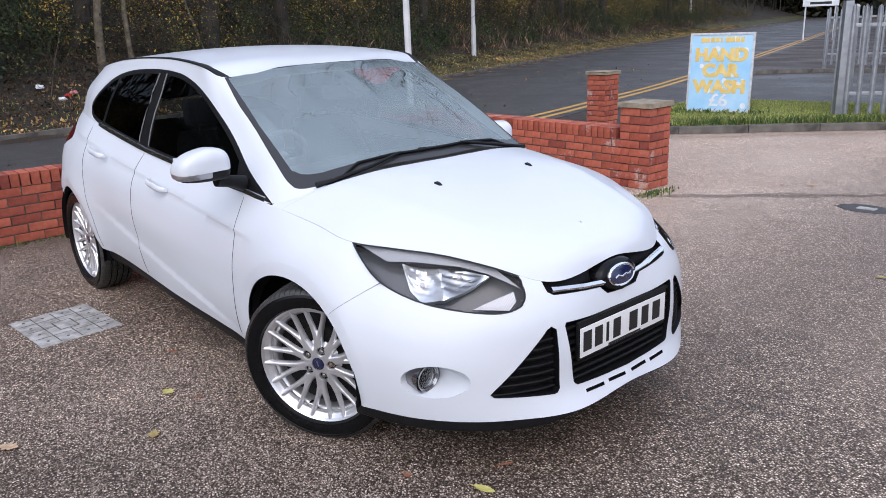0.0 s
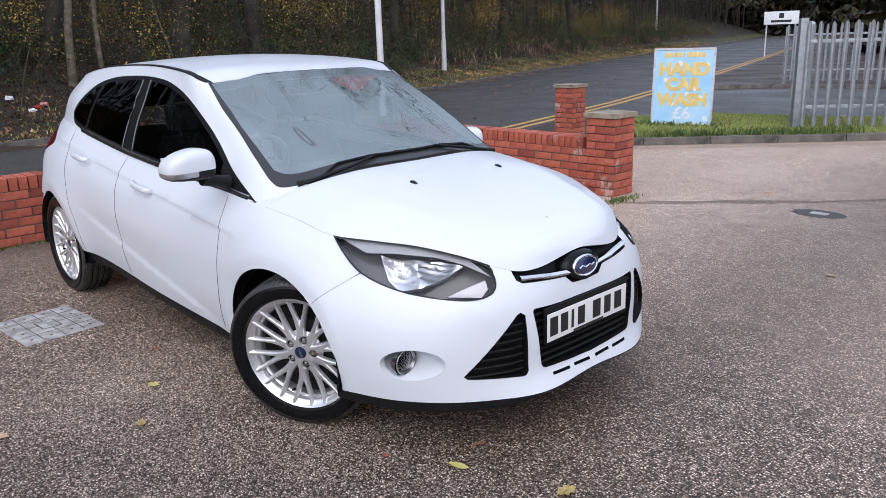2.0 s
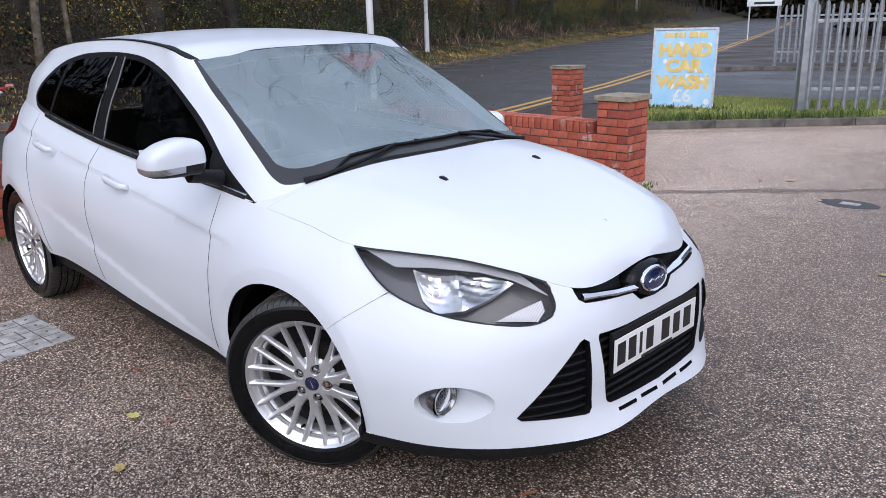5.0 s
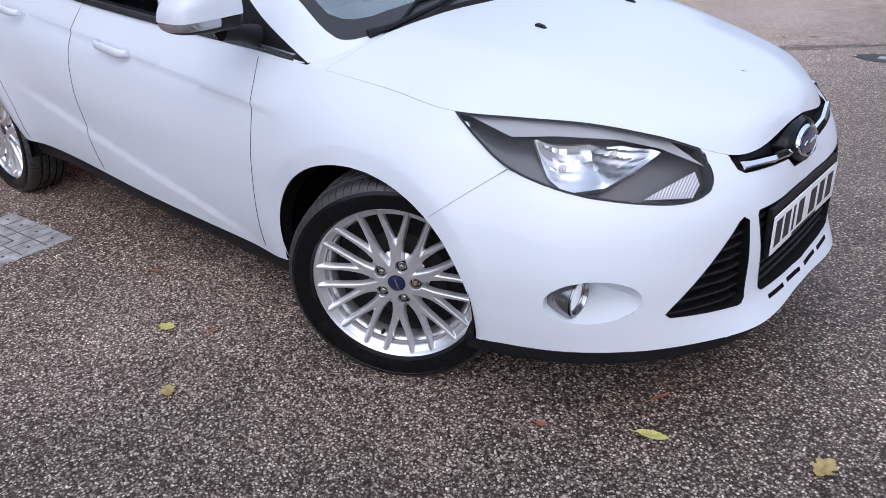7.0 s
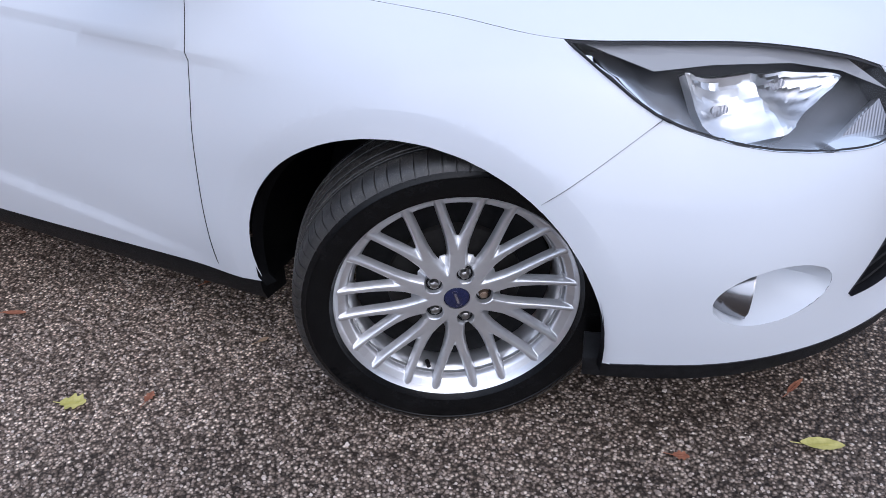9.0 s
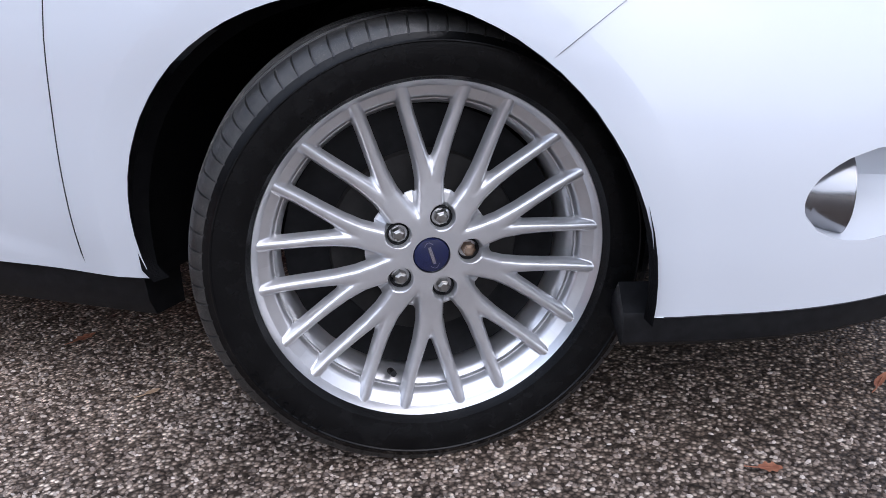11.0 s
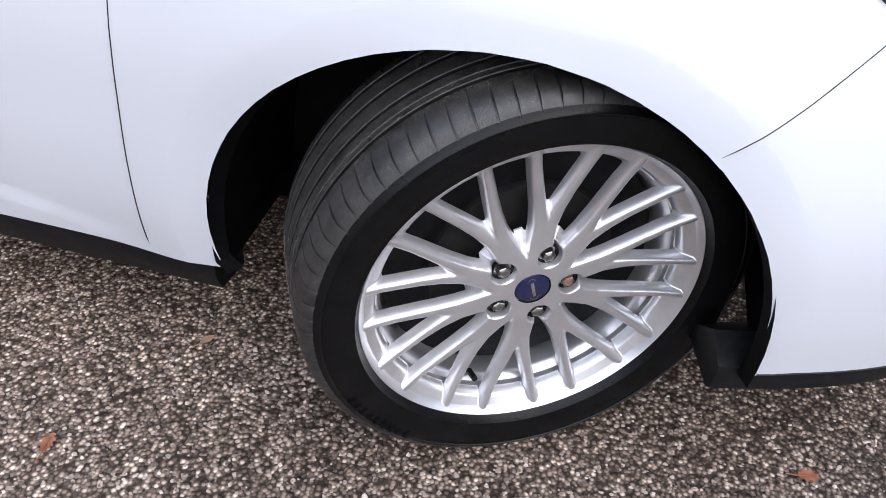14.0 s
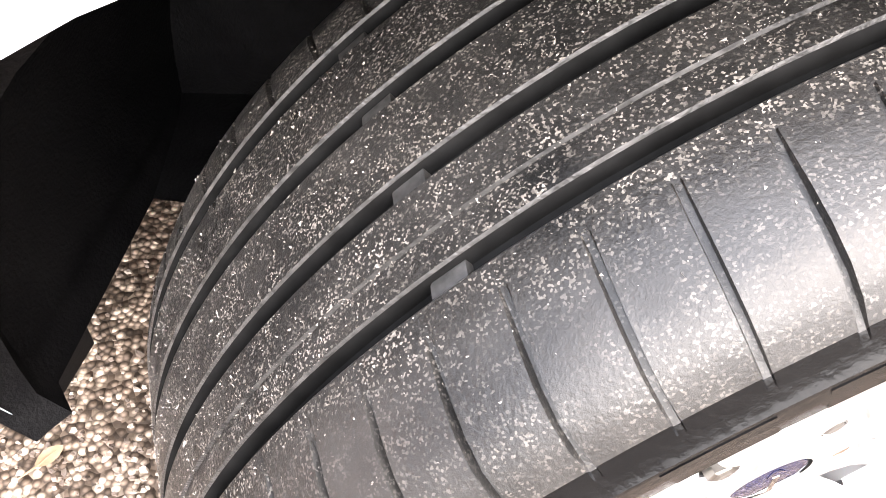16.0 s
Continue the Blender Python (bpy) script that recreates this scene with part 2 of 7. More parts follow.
class Cut:
    """An outline on a plane, and the way it is cast on a skin."""

    def __init__(self, poly, origin, u, v, closed=True, facing=None):
        self.poly, self.o, self.u, self.v, self.closed = poly, Vector(origin), Vector(u), Vector(v), closed
        self.facing = facing or (lambda c: True)

    def flat(self, p):
        d = p - self.o
        return d.dot(self.u), d.dot(self.v)

    def holds(self, p):
        return self.facing(p) and inside(self.poly, *self.flat(p))

    def score(self, bm):
        xs, ys = [p[0] for p in self.poly], [p[1] for p in self.poly]
        lo, hi = (min(xs) - 0.08, min(ys) - 0.08), (max(xs) + 0.08, max(ys) + 0.08)
        local = set()
        for f in bm.faces:
            c = f.calc_center_median()
            a, b = self.flat(c)
            if lo[0] < a < hi[0] and lo[1] < b < hi[1] and self.facing(c):
                local.add(f)
        pairs = list(zip(self.poly, self.poly[1:] + (self.poly[:1] if self.closed else [])))
        for p, q in pairs:
            dx, dy = q[0] - p[0], q[1] - p[1]
            if abs(dx) + abs(dy) < 1e-7:
                continue
            bx0, bx1, by0, by1 = min(p[0], q[0]), max(p[0], q[0]), min(p[1], q[1]), max(p[1], q[1])
            pick = []
            for f in local:
                uv = [self.flat(w.co) for w in f.verts]
                if min(a for a, _ in uv) <= bx1 and max(a for a, _ in uv) >= bx0 and min(b for _, b in uv) <= by1 and max(b for _, b in uv) >= by0:
                    pick.append(f)
            if not pick:
                continue
            es, vs = {e for f in pick for e in f.edges}, {w for f in pick for w in f.verts}
            no = self.u * -dy + self.v * dx
            r = bmesh.ops.bisect_plane(bm, geom=pick + list(es) + list(vs), dist=2e-5, plane_co=self.o + self.u * p[0] + self.v * p[1], plane_no=no)
            local.update(g for g in r["geom"] if isinstance(g, bmesh.types.BMFace))
        return self


def smooth_poly(points, n=6, closed=True):
    """A rounded outline through points."""
    p = np.array(points, float)
    if closed:
        p = np.vstack([p[-2:], p, p[:3]])
    k = np.r_[0, np.cumsum(np.sqrt(np.linalg.norm(np.diff(p, axis=0), axis=1)))]
    a, b = (2, len(p) - 3) if closed else (0, len(p) - 1)
    t = np.concatenate([np.linspace(k[i], k[i + 1], n, endpoint=False) for i in range(a, b)] + ([] if closed else [[k[-1]]]))
    return [tuple(map(float, q)) for q in herm(k, p, t)]


def grid_mesh(points):
    """A bmesh of quads over an array of points (n, m, 3)."""
    n, m, _ = points.shape
    bm = bmesh.new()
    vs = [[bm.verts.new(p) for p in row] for row in points.tolist()]
    for i in range(n - 1):
        for j in range(m - 1):
            bm.faces.new((vs[i][j], vs[i + 1][j], vs[i + 1][j + 1], vs[i][j + 1]))
    return bm


def take(src, faces):
    """Those faces as a bmesh of their own."""
    bm, seen = bmesh.new(), {}
    for f in faces:
        vs = []
        for v in f.verts:
            if v.index not in seen:
                seen[v.index] = bm.verts.new(v.co)
            vs.append(seen[v.index])
        try:
            bm.faces.new(vs).material_index = f.material_index
        except ValueError:
            pass
    return bm


def mirrored(bm):
    other = bm.copy()
    for v in other.verts:
        v.co.y = -v.co.y
    bmesh.ops.reverse_faces(other, faces=other.faces)
    return other


def whole(bm):
    """Both halves, joined on the middle line."""
    me = bpy.data.meshes.new("half")
    other = mirrored(bm)
    other.to_mesh(me)
    other.free()
    bm.from_mesh(me)
    bpy.data.meshes.remove(me)
    bmesh.ops.remove_doubles(bm, verts=[v for v in bm.verts if abs(v.co.y) < 0.002], dist=0.003)
    return bm


def edged(bm, width=0.00025, depth=0.006, plain=None, soft=None):
    """Turns the rim of a panel inwards, so that two panels leave a shut line with dark shade coloured in. plain: where
    the rim keeps the panel's paint; soft: where the line is shallow.
    """
    bmesh.ops.remove_doubles(bm, verts=bm.verts, dist=0.0004)
    bmesh.ops.dissolve_degenerate(bm, dist=0.0003, edges=bm.edges)
    bm.normal_update()
    r = bmesh.ops.inset_region(bm, faces=bm.faces[:], thickness=width, use_boundary=True, use_even_offset=False)
    for f in r["faces"]:
        c = f.calc_center_median()
        f.material_index = 0 if plain and plain(c) else 1
    bm.normal_update()
    rim = {v for e in bm.edges if len(e.link_faces) == 1 for v in e.verts}
    down = [(v, v.co - (0.35 * depth if soft and soft(v.co) else depth) * v.normal) for v in rim if not (plain and plain(v.co))]
    for v, p in down:
        v.co = p
    return bm

# ---- the car: x ahead, y to its left, the front axle over the origin ----
car = empty("car", "white five-door hatchback car parked on the tarmac", "car")
ARCH_R = 0.376
ARCH_Z = 0.972
ARCH = [(-0.018, 0.302), (-2.664, 0.305)]

# Design curves of the lower body from nose to tail, low to high (x, y, z).
B0 = [(0.918, 0, 0.242), (0.898, 0.33, 0.228), (0.815, 0.50, 0.234), (0.705, 0.64, 0.238), (0.56, 0.755, 0.243), (0.34, 0.84, 0.248), (0, 0.85, 0.245), (-0.45, 0.848, 0.262), (-1.2, 0.853, 0.293), (-2.0, 0.855, 0.345), (-2.65, 0.855, 0.33), (-3.05, 0.79, 0.30), (-3.25, 0.67, 0.28), (-3.36, 0.45, 0.28), (-3.40, 0, 0.28)]
B1 = [(0.890, 0, 0.32), (0.868, 0.33, 0.31), (0.80, 0.51, 0.32), (0.70, 0.65, 0.33), (0.565, 0.765, 0.335), (0.355, 0.852, 0.35), (0, 0.875, 0.36), (-0.45, 0.868, 0.36), (-1.2, 0.872, 0.39), (-2.0, 0.875, 0.42), (-2.65, 0.878, 0.42), (-3.05, 0.812, 0.40), (-3.29, 0.68, 0.39), (-3.44, 0.45, 0.39), (-3.46, 0, 0.39)]
B2 = [(0.886, 0, 0.46), (0.868, 0.33, 0.45), (0.795, 0.51, 0.46), (0.69, 0.66, 0.47), (0.55, 0.775, 0.48), (0.345, 0.86, 0.49), (0, 0.893, 0.50), (-0.45, 0.880, 0.50), (-1.2, 0.885, 0.53), (-2.0, 0.888, 0.54), (-2.65, 0.888, 0.55), (-3.05, 0.815, 0.54), (-3.30, 0.68, 0.54), (-3.455, 0.45, 0.54), (-3.475, 0, 0.54)]
B3 = [(0.866, 0, 0.58), (0.852, 0.33, 0.575), (0.785, 0.49, 0.58), (0.665, 0.63, 0.60), (0.52, 0.745, 0.615), (0.325, 0.832, 0.635), (0, 0.888, 0.655), (-0.45, 0.878, 0.65), (-1.2, 0.883, 0.675), (-2.0, 0.888, 0.70), (-2.65, 0.880, 0.71), (-3.05, 0.805, 0.71), (-3.29, 0.67, 0.71), (-3.43, 0.45, 0.71), (-3.45, 0, 0.71)]
B4 = [(0.852, 0, 0.655), (0.822, 0.33, 0.645), (0.745, 0.47, 0.665), (0.60, 0.605, 0.70), (0.455, 0.705, 0.725), (0.285, 0.79, 0.75), (0, 0.838, 0.775), (-0.45, 0.846, 0.775), (-1.2, 0.850, 0.81), (-2.0, 0.858, 0.85), (-2.65, 0.838, 0.88), (-3.05, 0.765, 0.89), (-3.24, 0.64, 0.90), (-3.37, 0.45, 0.90), (-3.39, 0, 0.90)]
B5 = [(0.828, 0, 0.720), (0.782, 0.33, 0.690), (0.655, 0.48, 0.757), (0.515, 0.57, 0.790), (0.375, 0.66, 0.806), (0.232, 0.742, 0.820), (0, 0.752, 0.850), (-0.45, 0.768, 0.893), (-1.2, 0.765, 0.943), (-2.0, 0.748, 1.012), (-2.65, 0.705, 1.085), (-3.0, 0.63, 1.10), (-3.17, 0.54, 1.10), (-3.26, 0.4, 1.10), (-3.28, 0, 1.1)]
ROWS_BODY = np.array([B0, B1, B2, B3, B4, B5])
WIDER = 1.013
ROWS_BODY[:, :, 1] *= WIDER
KU = np.r_[0, np.cumsum(np.linalg.norm(np.diff(ROWS_BODY[2], axis=0), axis=1))]
KV = np.array([0, 0.12, 0.26, 0.39, 0.49, 0.60])
US = np.linspace(0, KU[-1], 250)
VS = np.linspace(0, KV[-1], 27)


def crease_height(x):
    return 0.752 + 0.105 * (-0.34 - x)


def sill_crease(x):
    return 0.308 + 0.21 * (-0.58 - x)


def skin(us, vs):
    """The lower body's skin at places along and up it."""
    along = [herm(KU, r, us) for r in ROWS_BODY]
    g = np.array([herm(KV, np.array([a[i] for a in along]), vs) for i in range(len(us))])
    return g


def pressed(p):
    """Creases and arch lips pressed into the flank, as a shift outwards."""
    x, z = p.x, p.z
    side = min(max((0.42 - x) / 0.1, 0), 1) * min(max((x + 3.1) / 0.15, 0), 1)
    if side == 0:
        return 0.0
    out = 0.0
    d = z - crease_height(x)
    fade = min(max((-0.30 - x) / 0.14, 0), 1) * min(max((x + 2.9) / 0.3, 0), 1)
    out += fade * 0.008 * (math.exp(-((d / 0.075) ** 2)) if d > 0 else max(0.0, 1 + d / 0.016))
    d = z - sill_crease(x)
    fade = min(max((-0.50 - x) / 0.3, 0), 1) * min(max((x + 2.3) / 0.4, 0), 1)
    out -= fade * 0.007 * (math.exp(-((d / 0.10) ** 2)) if d > 0 else max(0.0, 1 + d / 0.030))
    for cx, cz in ARCH:
        r = math.hypot(x - cx, (z - cz) / ARCH_Z) - arch_swell(math.atan2((z - cz) / ARCH_Z, x - cx))
        d = r - ARCH_R - 0.052
        out += 0.011 * math.exp(-((d / 0.09) ** 2)) if d > 0 else max(0.011 + 0.15 * d, 0.002)
    return side * out


def arch_swell(t):
    """How far the arch stands out of its circle, most above its rear shoulder, and how far it is flattened on top."""
    deg = math.degrees(t) % 360
    return 0.010 * math.exp(-(((deg - 146) / 34) ** 2)) - 0.0035 * math.exp(-(((deg - 85) / 34) ** 2))


def arch_poly(c, r=ARCH_R, n=72):
    out = []
    for k in range(n):
        t = 2 * math.pi * k / n
        q = r + arch_swell(t)
        out.append((c[0] + q * math.cos(t), c[1] + ARCH_Z * q * math.sin(t)))
    return out


def on_side(c):
    return c.x < 0.45


SIDE = dict(origin=(0, 0, 0), u=(1, 0, 0), v=(0, 0, 1))
NOSE = dict(origin=(0, 0, 0), u=(0, 1, 0), v=(0, 0, 1))
LU, LV = Vector((-0.72, 0.69, 0)).normalized(), Vector((-0.35, -0.37, 0.86)).normalized()
LAMP = dict(origin=(0.5, 0.6, 0.7), u=LU, v=LV)


def lamp_flat(points):
    o = Vector(LAMP["origin"])
    return [((Vector(p) - o).dot(LU), (Vector(p) - o).dot(LV)) for p in points]


front_arch = Cut(arch_poly(ARCH[0]), **SIDE, facing=on_side)
rear_arch = Cut(arch_poly(ARCH[1]), **SIDE, facing=on_side)
lamp_low = smooth_poly(lamp_flat([(0.226, 0.752, 0.818), (0.30, 0.765, 0.765), (0.39, 0.752, 0.695), (0.52, 0.68, 0.630), (0.655, 0.572, 0.598), (0.732, 0.495, 0.596), (0.772, 0.452, 0.622), (0.780, 0.435, 0.658), (0.755, 0.425, 0.70)]), 5, False)
headlamp_cut = Cut(lamp_low + lamp_flat([(0.60, 0.40, 0.90), (0.2, 0.65, 0.95)]), **LAMP, facing=lambda c: 0.15 < c.x < 0.82 and c.y > 0.36)
upper_grille = Cut([(-0.02, 0.74), (0.345, 0.74), (0.352, 0.662), (0.335, 0.650), (0.12, 0.632), (0.085, 0.602), (-0.02, 0.596)], **NOSE, facing=lambda c: c.x > 0.7)
lower_grille = Cut([(-0.05, 0.546), (0.18, 0.548), (0.308, 0.554), (0.318, 0.553), (0.323, 0.543), (0.290, 0.326), (0.284, 0.316), (0.272, 0.310), (0.12, 0.303), (-0.05, 0.300)], **NOSE, facing=lambda c: c.x > 0.7)
wing_grille = Cut([(0.360, 0.540), (0.377, 0.552), (0.394, 0.544), (0.577, 0.352), (0.589, 0.337), (0.579, 0.326), (0.38, 0.302), (0.362, 0.304), (0.352, 0.318)], **NOSE, facing=lambda c: c.x > 0.6)
FU, FV = Vector((-0.64, 0.77, 0)).normalized(), Vector((0, 0, 1))
FOG = dict(origin=(0.603, 0.716, 0.390), u=FU, v=FV)
fog_ring = Cut([(0.112 * math.cos(2 * math.pi * k / 36) * (1.0 if math.cos(2 * math.pi * k / 36) > 0 else 1.15), 0.060 * math.sin(2 * math.pi * k / 36)) for k in range(36)], **FOG, facing=lambda c: c.x > 0.4 and c.z < 0.5)
bumper_line = Cut([(0.42, 0.72), (0.385, 0.694), (0.232, 0.575), (0.15, 0.50)], **SIDE, closed=False, facing=lambda c: c.y > 0.6)
door_front = Cut(smooth_poly([(-0.525, 0.93), (-0.512, 0.88), (-0.486, 0.81), (-0.474, 0.74), (-0.475, 0.65), (-0.492, 0.45), (-0.510, 0.24)], 4, False), **SIDE, closed=False)
door_mid = Cut(smooth_poly([(-1.62, 1.02), (-1.61, 0.8), (-1.58, 0.55), (-1.55, 0.28)], 4, False), **SIDE, closed=False)
door_back = Cut(smooth_poly([(-2.50, 1.12), (-2.46, 1.02), (-2.36, 0.80), (-2.28, 0.62), (-2.22, 0.5), (-2.20, 0.30)], 4, False), **SIDE, closed=False)
tail_line = Cut([(-2.9, 0.62), (-3.6, 0.62)], **SIDE, closed=False, facing=lambda c: c.x < -2.85)
tail_lamp = Cut(smooth_poly([(-2.80, 0.965), (-2.92, 1.04), (-3.05, 1.075), (-3.3, 1.08), (-3.4, 0.98), (-3.3, 0.86), (-3.05, 0.885), (-2.90, 0.925)], 4), **SIDE, facing=lambda c: c.x < -2.75 and c.y > 0.42)
gate_line = Cut([(0.56, 0.62), (0.56, 1.2)], **NOSE, closed=False, facing=lambda c: c.x < -3.1)
slots = [Cut([(a, 0.270), (b, 0.272), (b, 0.283), (a, 0.281)], **NOSE, facing=lambda c: c.x > 0.7) for a, b in ((0.02, 0.115), (0.145, 0.24))]

lower = grid_mesh(skin(US, VS))
bmesh.ops.reverse_faces(lower, faces=lower.faces)
crease_lines = [Cut([(x, crease_height(x) - o) for x in np.linspace(-0.30, -2.95, 14)], **SIDE, closed=False) for o in (0.0, 0.016)]
crease_lines += [Cut([(x, sill_crease(x) - o) for x in np.linspace(-0.55, -2.2, 10)], **SIDE, closed=False) for o in (0.0, 0.030)]
lip_arcs = [Cut(arch_poly(c, ARCH_R + o), **SIDE, facing=on_side) for c in ARCH for o in (0.052,)]
for c in crease_lines + lip_arcs + [front_arch, rear_arch, headlamp_cut, upper_grille, lower_grille, wing_grille, fog_ring, bumper_line, door_front, door_mid, door_back, tail_line, tail_lamp, gate_line] + slots:
    c.score(lower)
for v in lower.verts:
    v.co.y += pressed(v.co)
lower.normal_update()
lower.verts.index_update()


def right_of(line, c):
    """Whether a place lies behind an open line (towards the tail) at its height."""
    pts = sorted((p[1], p[0]) for p in line.poly)
    return c.x < float(np.interp(c.z, [a for a, _ in pts], [b for _, b in pts]))


def lower_region(c):
    if front_arch.holds(c) or rear_arch.holds(c):
        return "none"
    if headlamp_cut.holds(c):
        return "headlamp"
    if upper_grille.holds(c):
        return "upper_grille"
    if lower_grille.holds(c):
        return "lower_grille"
    if wing_grille.holds(c):
        return "wing_grille"
    if fog_ring.holds(c):
        return "fog"
    if any(s.holds(c) for s in slots):
        return "slot"
    if c.x > 0.1 and not right_of(bumper_line, c) and (c.z < 0.70 or c.x > 0.45):
        return "bumper"
    if not right_of(door_front, c):
        return "fender"
    if not right_of(door_mid, c):
        return "front_door"
    if not right_of(door_back, c):
        return "rear_door"
    if tail_lamp.holds(c):
        return "tail_lamp"
    if c.x < -2.85 and c.z < 0.62:
        return "rear_bumper"
    if c.x < -3.1 and c.y < 0.56:
        return "tailgate"
    return "quarter"


regions = {}
for f in lower.faces:
    regions.setdefault(lower_region(f.calc_center_median()), []).append(f)


def by_arch(c):
    return any(abs(math.hypot(c.x - a, (c.z - b) / ARCH_Z) - ARCH_R - arch_swell(math.atan2((c.z - b) / ARCH_Z, c.x - a))) < 0.012 for a, b in ARCH) and abs(c.y) > 0.7


def pair(name, bm, mats, label=""):
    """A part on the left and its mirror image on the right."""
    other = mirrored(bm)
    return part(name, bm, mats, car, label), part(name, other, mats, car, label)


TOP_LINE = herm(KU, ROWS_BODY[5], np.linspace(0, KU[-1], 500))


def by_top(c):
    """Whether a place lies on the upper rim of the flank."""
    q = np.abs(TOP_LINE - np.array([c.x, abs(c.y), c.z])).sum(axis=1)
    return float(q.min()) < 0.016


def by_fog(c):
    a, b = fog_ring.flat(Vector((c.x, abs(c.y), c.z)))
    return c.x > 0.4 and c.z < 0.5 and abs(math.hypot(a / (0.112 if a > 0 else 0.129), b / 0.060) - 1) < 0.10


def by_floor(c):
    if by_fog(c) or by_top(c):
        return True
    return by_arch(c) or c.z < 0.36 and any(abs(c.z - z) < 0.02 for z in [float(np.interp(-c.x, [-0.9, -0.8, -0.5, 0, 0.45, 1.2, 2.0, 2.65, 3.05, 3.4], [0.215, 0.205, 0.212, 0.245, 0.262, 0.293, 0.345, 0.33, 0.30, 0.28]))])


def by_soft(c):
    return c.x < 0.12 or c.z < 0.70


for name in ("fender", "front_door", "rear_door", "quarter"):
    title = {"fender": "front_wing", "quarter": "rear_quarter_panel"}.get(name, name)
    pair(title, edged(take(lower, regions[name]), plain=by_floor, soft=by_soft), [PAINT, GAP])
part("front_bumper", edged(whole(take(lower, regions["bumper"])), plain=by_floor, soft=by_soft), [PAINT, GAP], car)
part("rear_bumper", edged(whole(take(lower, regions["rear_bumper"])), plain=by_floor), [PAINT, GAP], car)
pair("tail_lamp", take(lower, regions["tail_lamp"]), REDLENS, "red tail lamp")


def sunk(bm, depth, way=None):
    """Moves a patch inwards and keeps walls round its rim."""
    bm.normal_update()
    r = bmesh.ops.extrude_face_region(bm, geom=bm.faces[:])
    new_verts = [g for g in r["geom"] if isinstance(g, bmesh.types.BMVert)]
    old = [f for f in bm.faces if not any(v in set(new_verts) for v in f.verts)]
    bm.normal_update()
    for v in new_verts:
        v.co += (way or -v.normal) * depth
    bmesh.ops.delete(bm, geom=old, context="FACES")
    return bm


for name, depth in (("upper_grille", 0.045), ("lower_grille", 0.05), ("slot", 0.03)):
    part({"slot": "intake_slot"}.get(name, name), sunk(whole(take(lower, regions[name])), depth, Vector((-1, 0, 0))), BLACK, car, "black plastic grille" if name != "slot" else "")
pair("side_grille", sunk(take(lower, regions["wing_grille"]), 0.045, Vector((-0.9, -0.3, 0))), BLACK, "black ribbed corner grille")

# Bonnet: a domed sheet from the lamps' upper edge to the windscreen.


def bonnet_edge(x):
    """Half width and height of the bonnet's side edge at x."""
    e = herm(KU, ROWS_BODY[5], np.linspace(0, KU[9], 300))
    e = e[np.argsort(e[:, 0])]
    return np.interp(x, e[:, 0], e[:, 1]), np.interp(x, e[:, 0], e[:, 2])


def bonnet_mid(x):
    return herm([-0.5, -0.12, 0.15, 0.40, 0.60, 0.72, 0.79, 0.828], [1.01, 0.988, 0.948, 0.893, 0.840, 0.800, 0.765, 0.720], np.atleast_1d(x))[:, 0]


def bonnet_height(x, y):
    ye, ze = bonnet_edge(x)
    zm = bonnet_mid(x)
    q = np.clip(np.abs(y) / np.maximum(ye, 1e-4), 0, 1)
    z = ze + (zm - ze) * (1 - q**3.6)
    # Two soft folds that run from the nose to the windscreen's corners.
    fold = np.abs(y) - (0.36 + 0.22 * (0.8 - np.asarray(x)))
    return z + 0.004 * np.exp(-((fold / 0.05) ** 2)) * np.clip((0.78 - np.asarray(x)) / 0.2, 0, 1) * np.clip(np.asarray(x) + 0.4, 0, 0.3) / 0.3


us = np.linspace(0, KU[7], 100)
edge = herm(KU, ROWS_BODY[5], us)
spine = np.interp(us, [0, KU[1], KU[2], KU[3], KU[5], KU[7]], [0.66, 0.64, 0.55, 0.45, 0.232, -0.45])
ws = np.linspace(0, 1, 26)[None, :]
px = edge[:, :1] * (1 - ws) + spine[:, None] * ws
py = edge[:, 1:2] * (1 - ws)
sheet = np.stack([px, py, np.zeros_like(px)], -1)
for i in range(len(us)):
    sheet[i, :, 2] = bonnet_height(px[i], py[i])
sheet[:, 0, 2] = edge[:, 2]
top = grid_mesh(sheet)
bmesh.ops.remove_doubles(top, verts=top.verts, dist=0.0005)
COWL = [(-0.145, -0.02), (-0.150, 0.2), (-0.172, 0.42), (-0.195, 0.55), (-0.220, 0.64), (-0.240, 0.70), (-0.29, 0.745), (-0.32, 0.80)]
PLAN = dict(origin=(0, 0, 0), u=(1, 0, 0), v=(0, 1, 0))
cowl_line = Cut(smooth_poly(COWL, 4, False), **PLAN, closed=False)
BACK = [(-0.108, -0.02), (-0.115, 0.2), (-0.137, 0.42), (-0.160, 0.55), (-0.185, 0.63), (-0.20, 0.69), (-0.24, 0.79)]
bonnet_back = Cut(BACK, **PLAN, closed=False)
for c in (cowl_line, bonnet_back):
    c.score(top)
top.verts.index_update()
kinds = {}
for f in top.faces:
    c = f.calc_center_median()
    back = float(np.interp(c.y, [p[1] for p in cowl_line.poly], [p[0] for p in cowl_line.poly]))
    bb = float(np.interp(c.y, [p[1] for p in BACK], [p[0] for p in BACK]))
    if c.x < back:
        continue
    kinds.setdefault("bonnet" if c.x > bb else ("wing_top" if c.y > 0.6 else "cowl"), []).append(f)
bonnet_bm = whole(take(top, kinds["bonnet"]))
for v in bonnet_bm.verts:
    if abs(v.co.y) < 0.004:
        v.co.y = 0
bmesh.ops.remove_doubles(bonnet_bm, verts=bonnet_bm.verts, dist=0.0015)
bmesh.ops.recalc_face_normals(bonnet_bm, faces=bonnet_bm.faces)
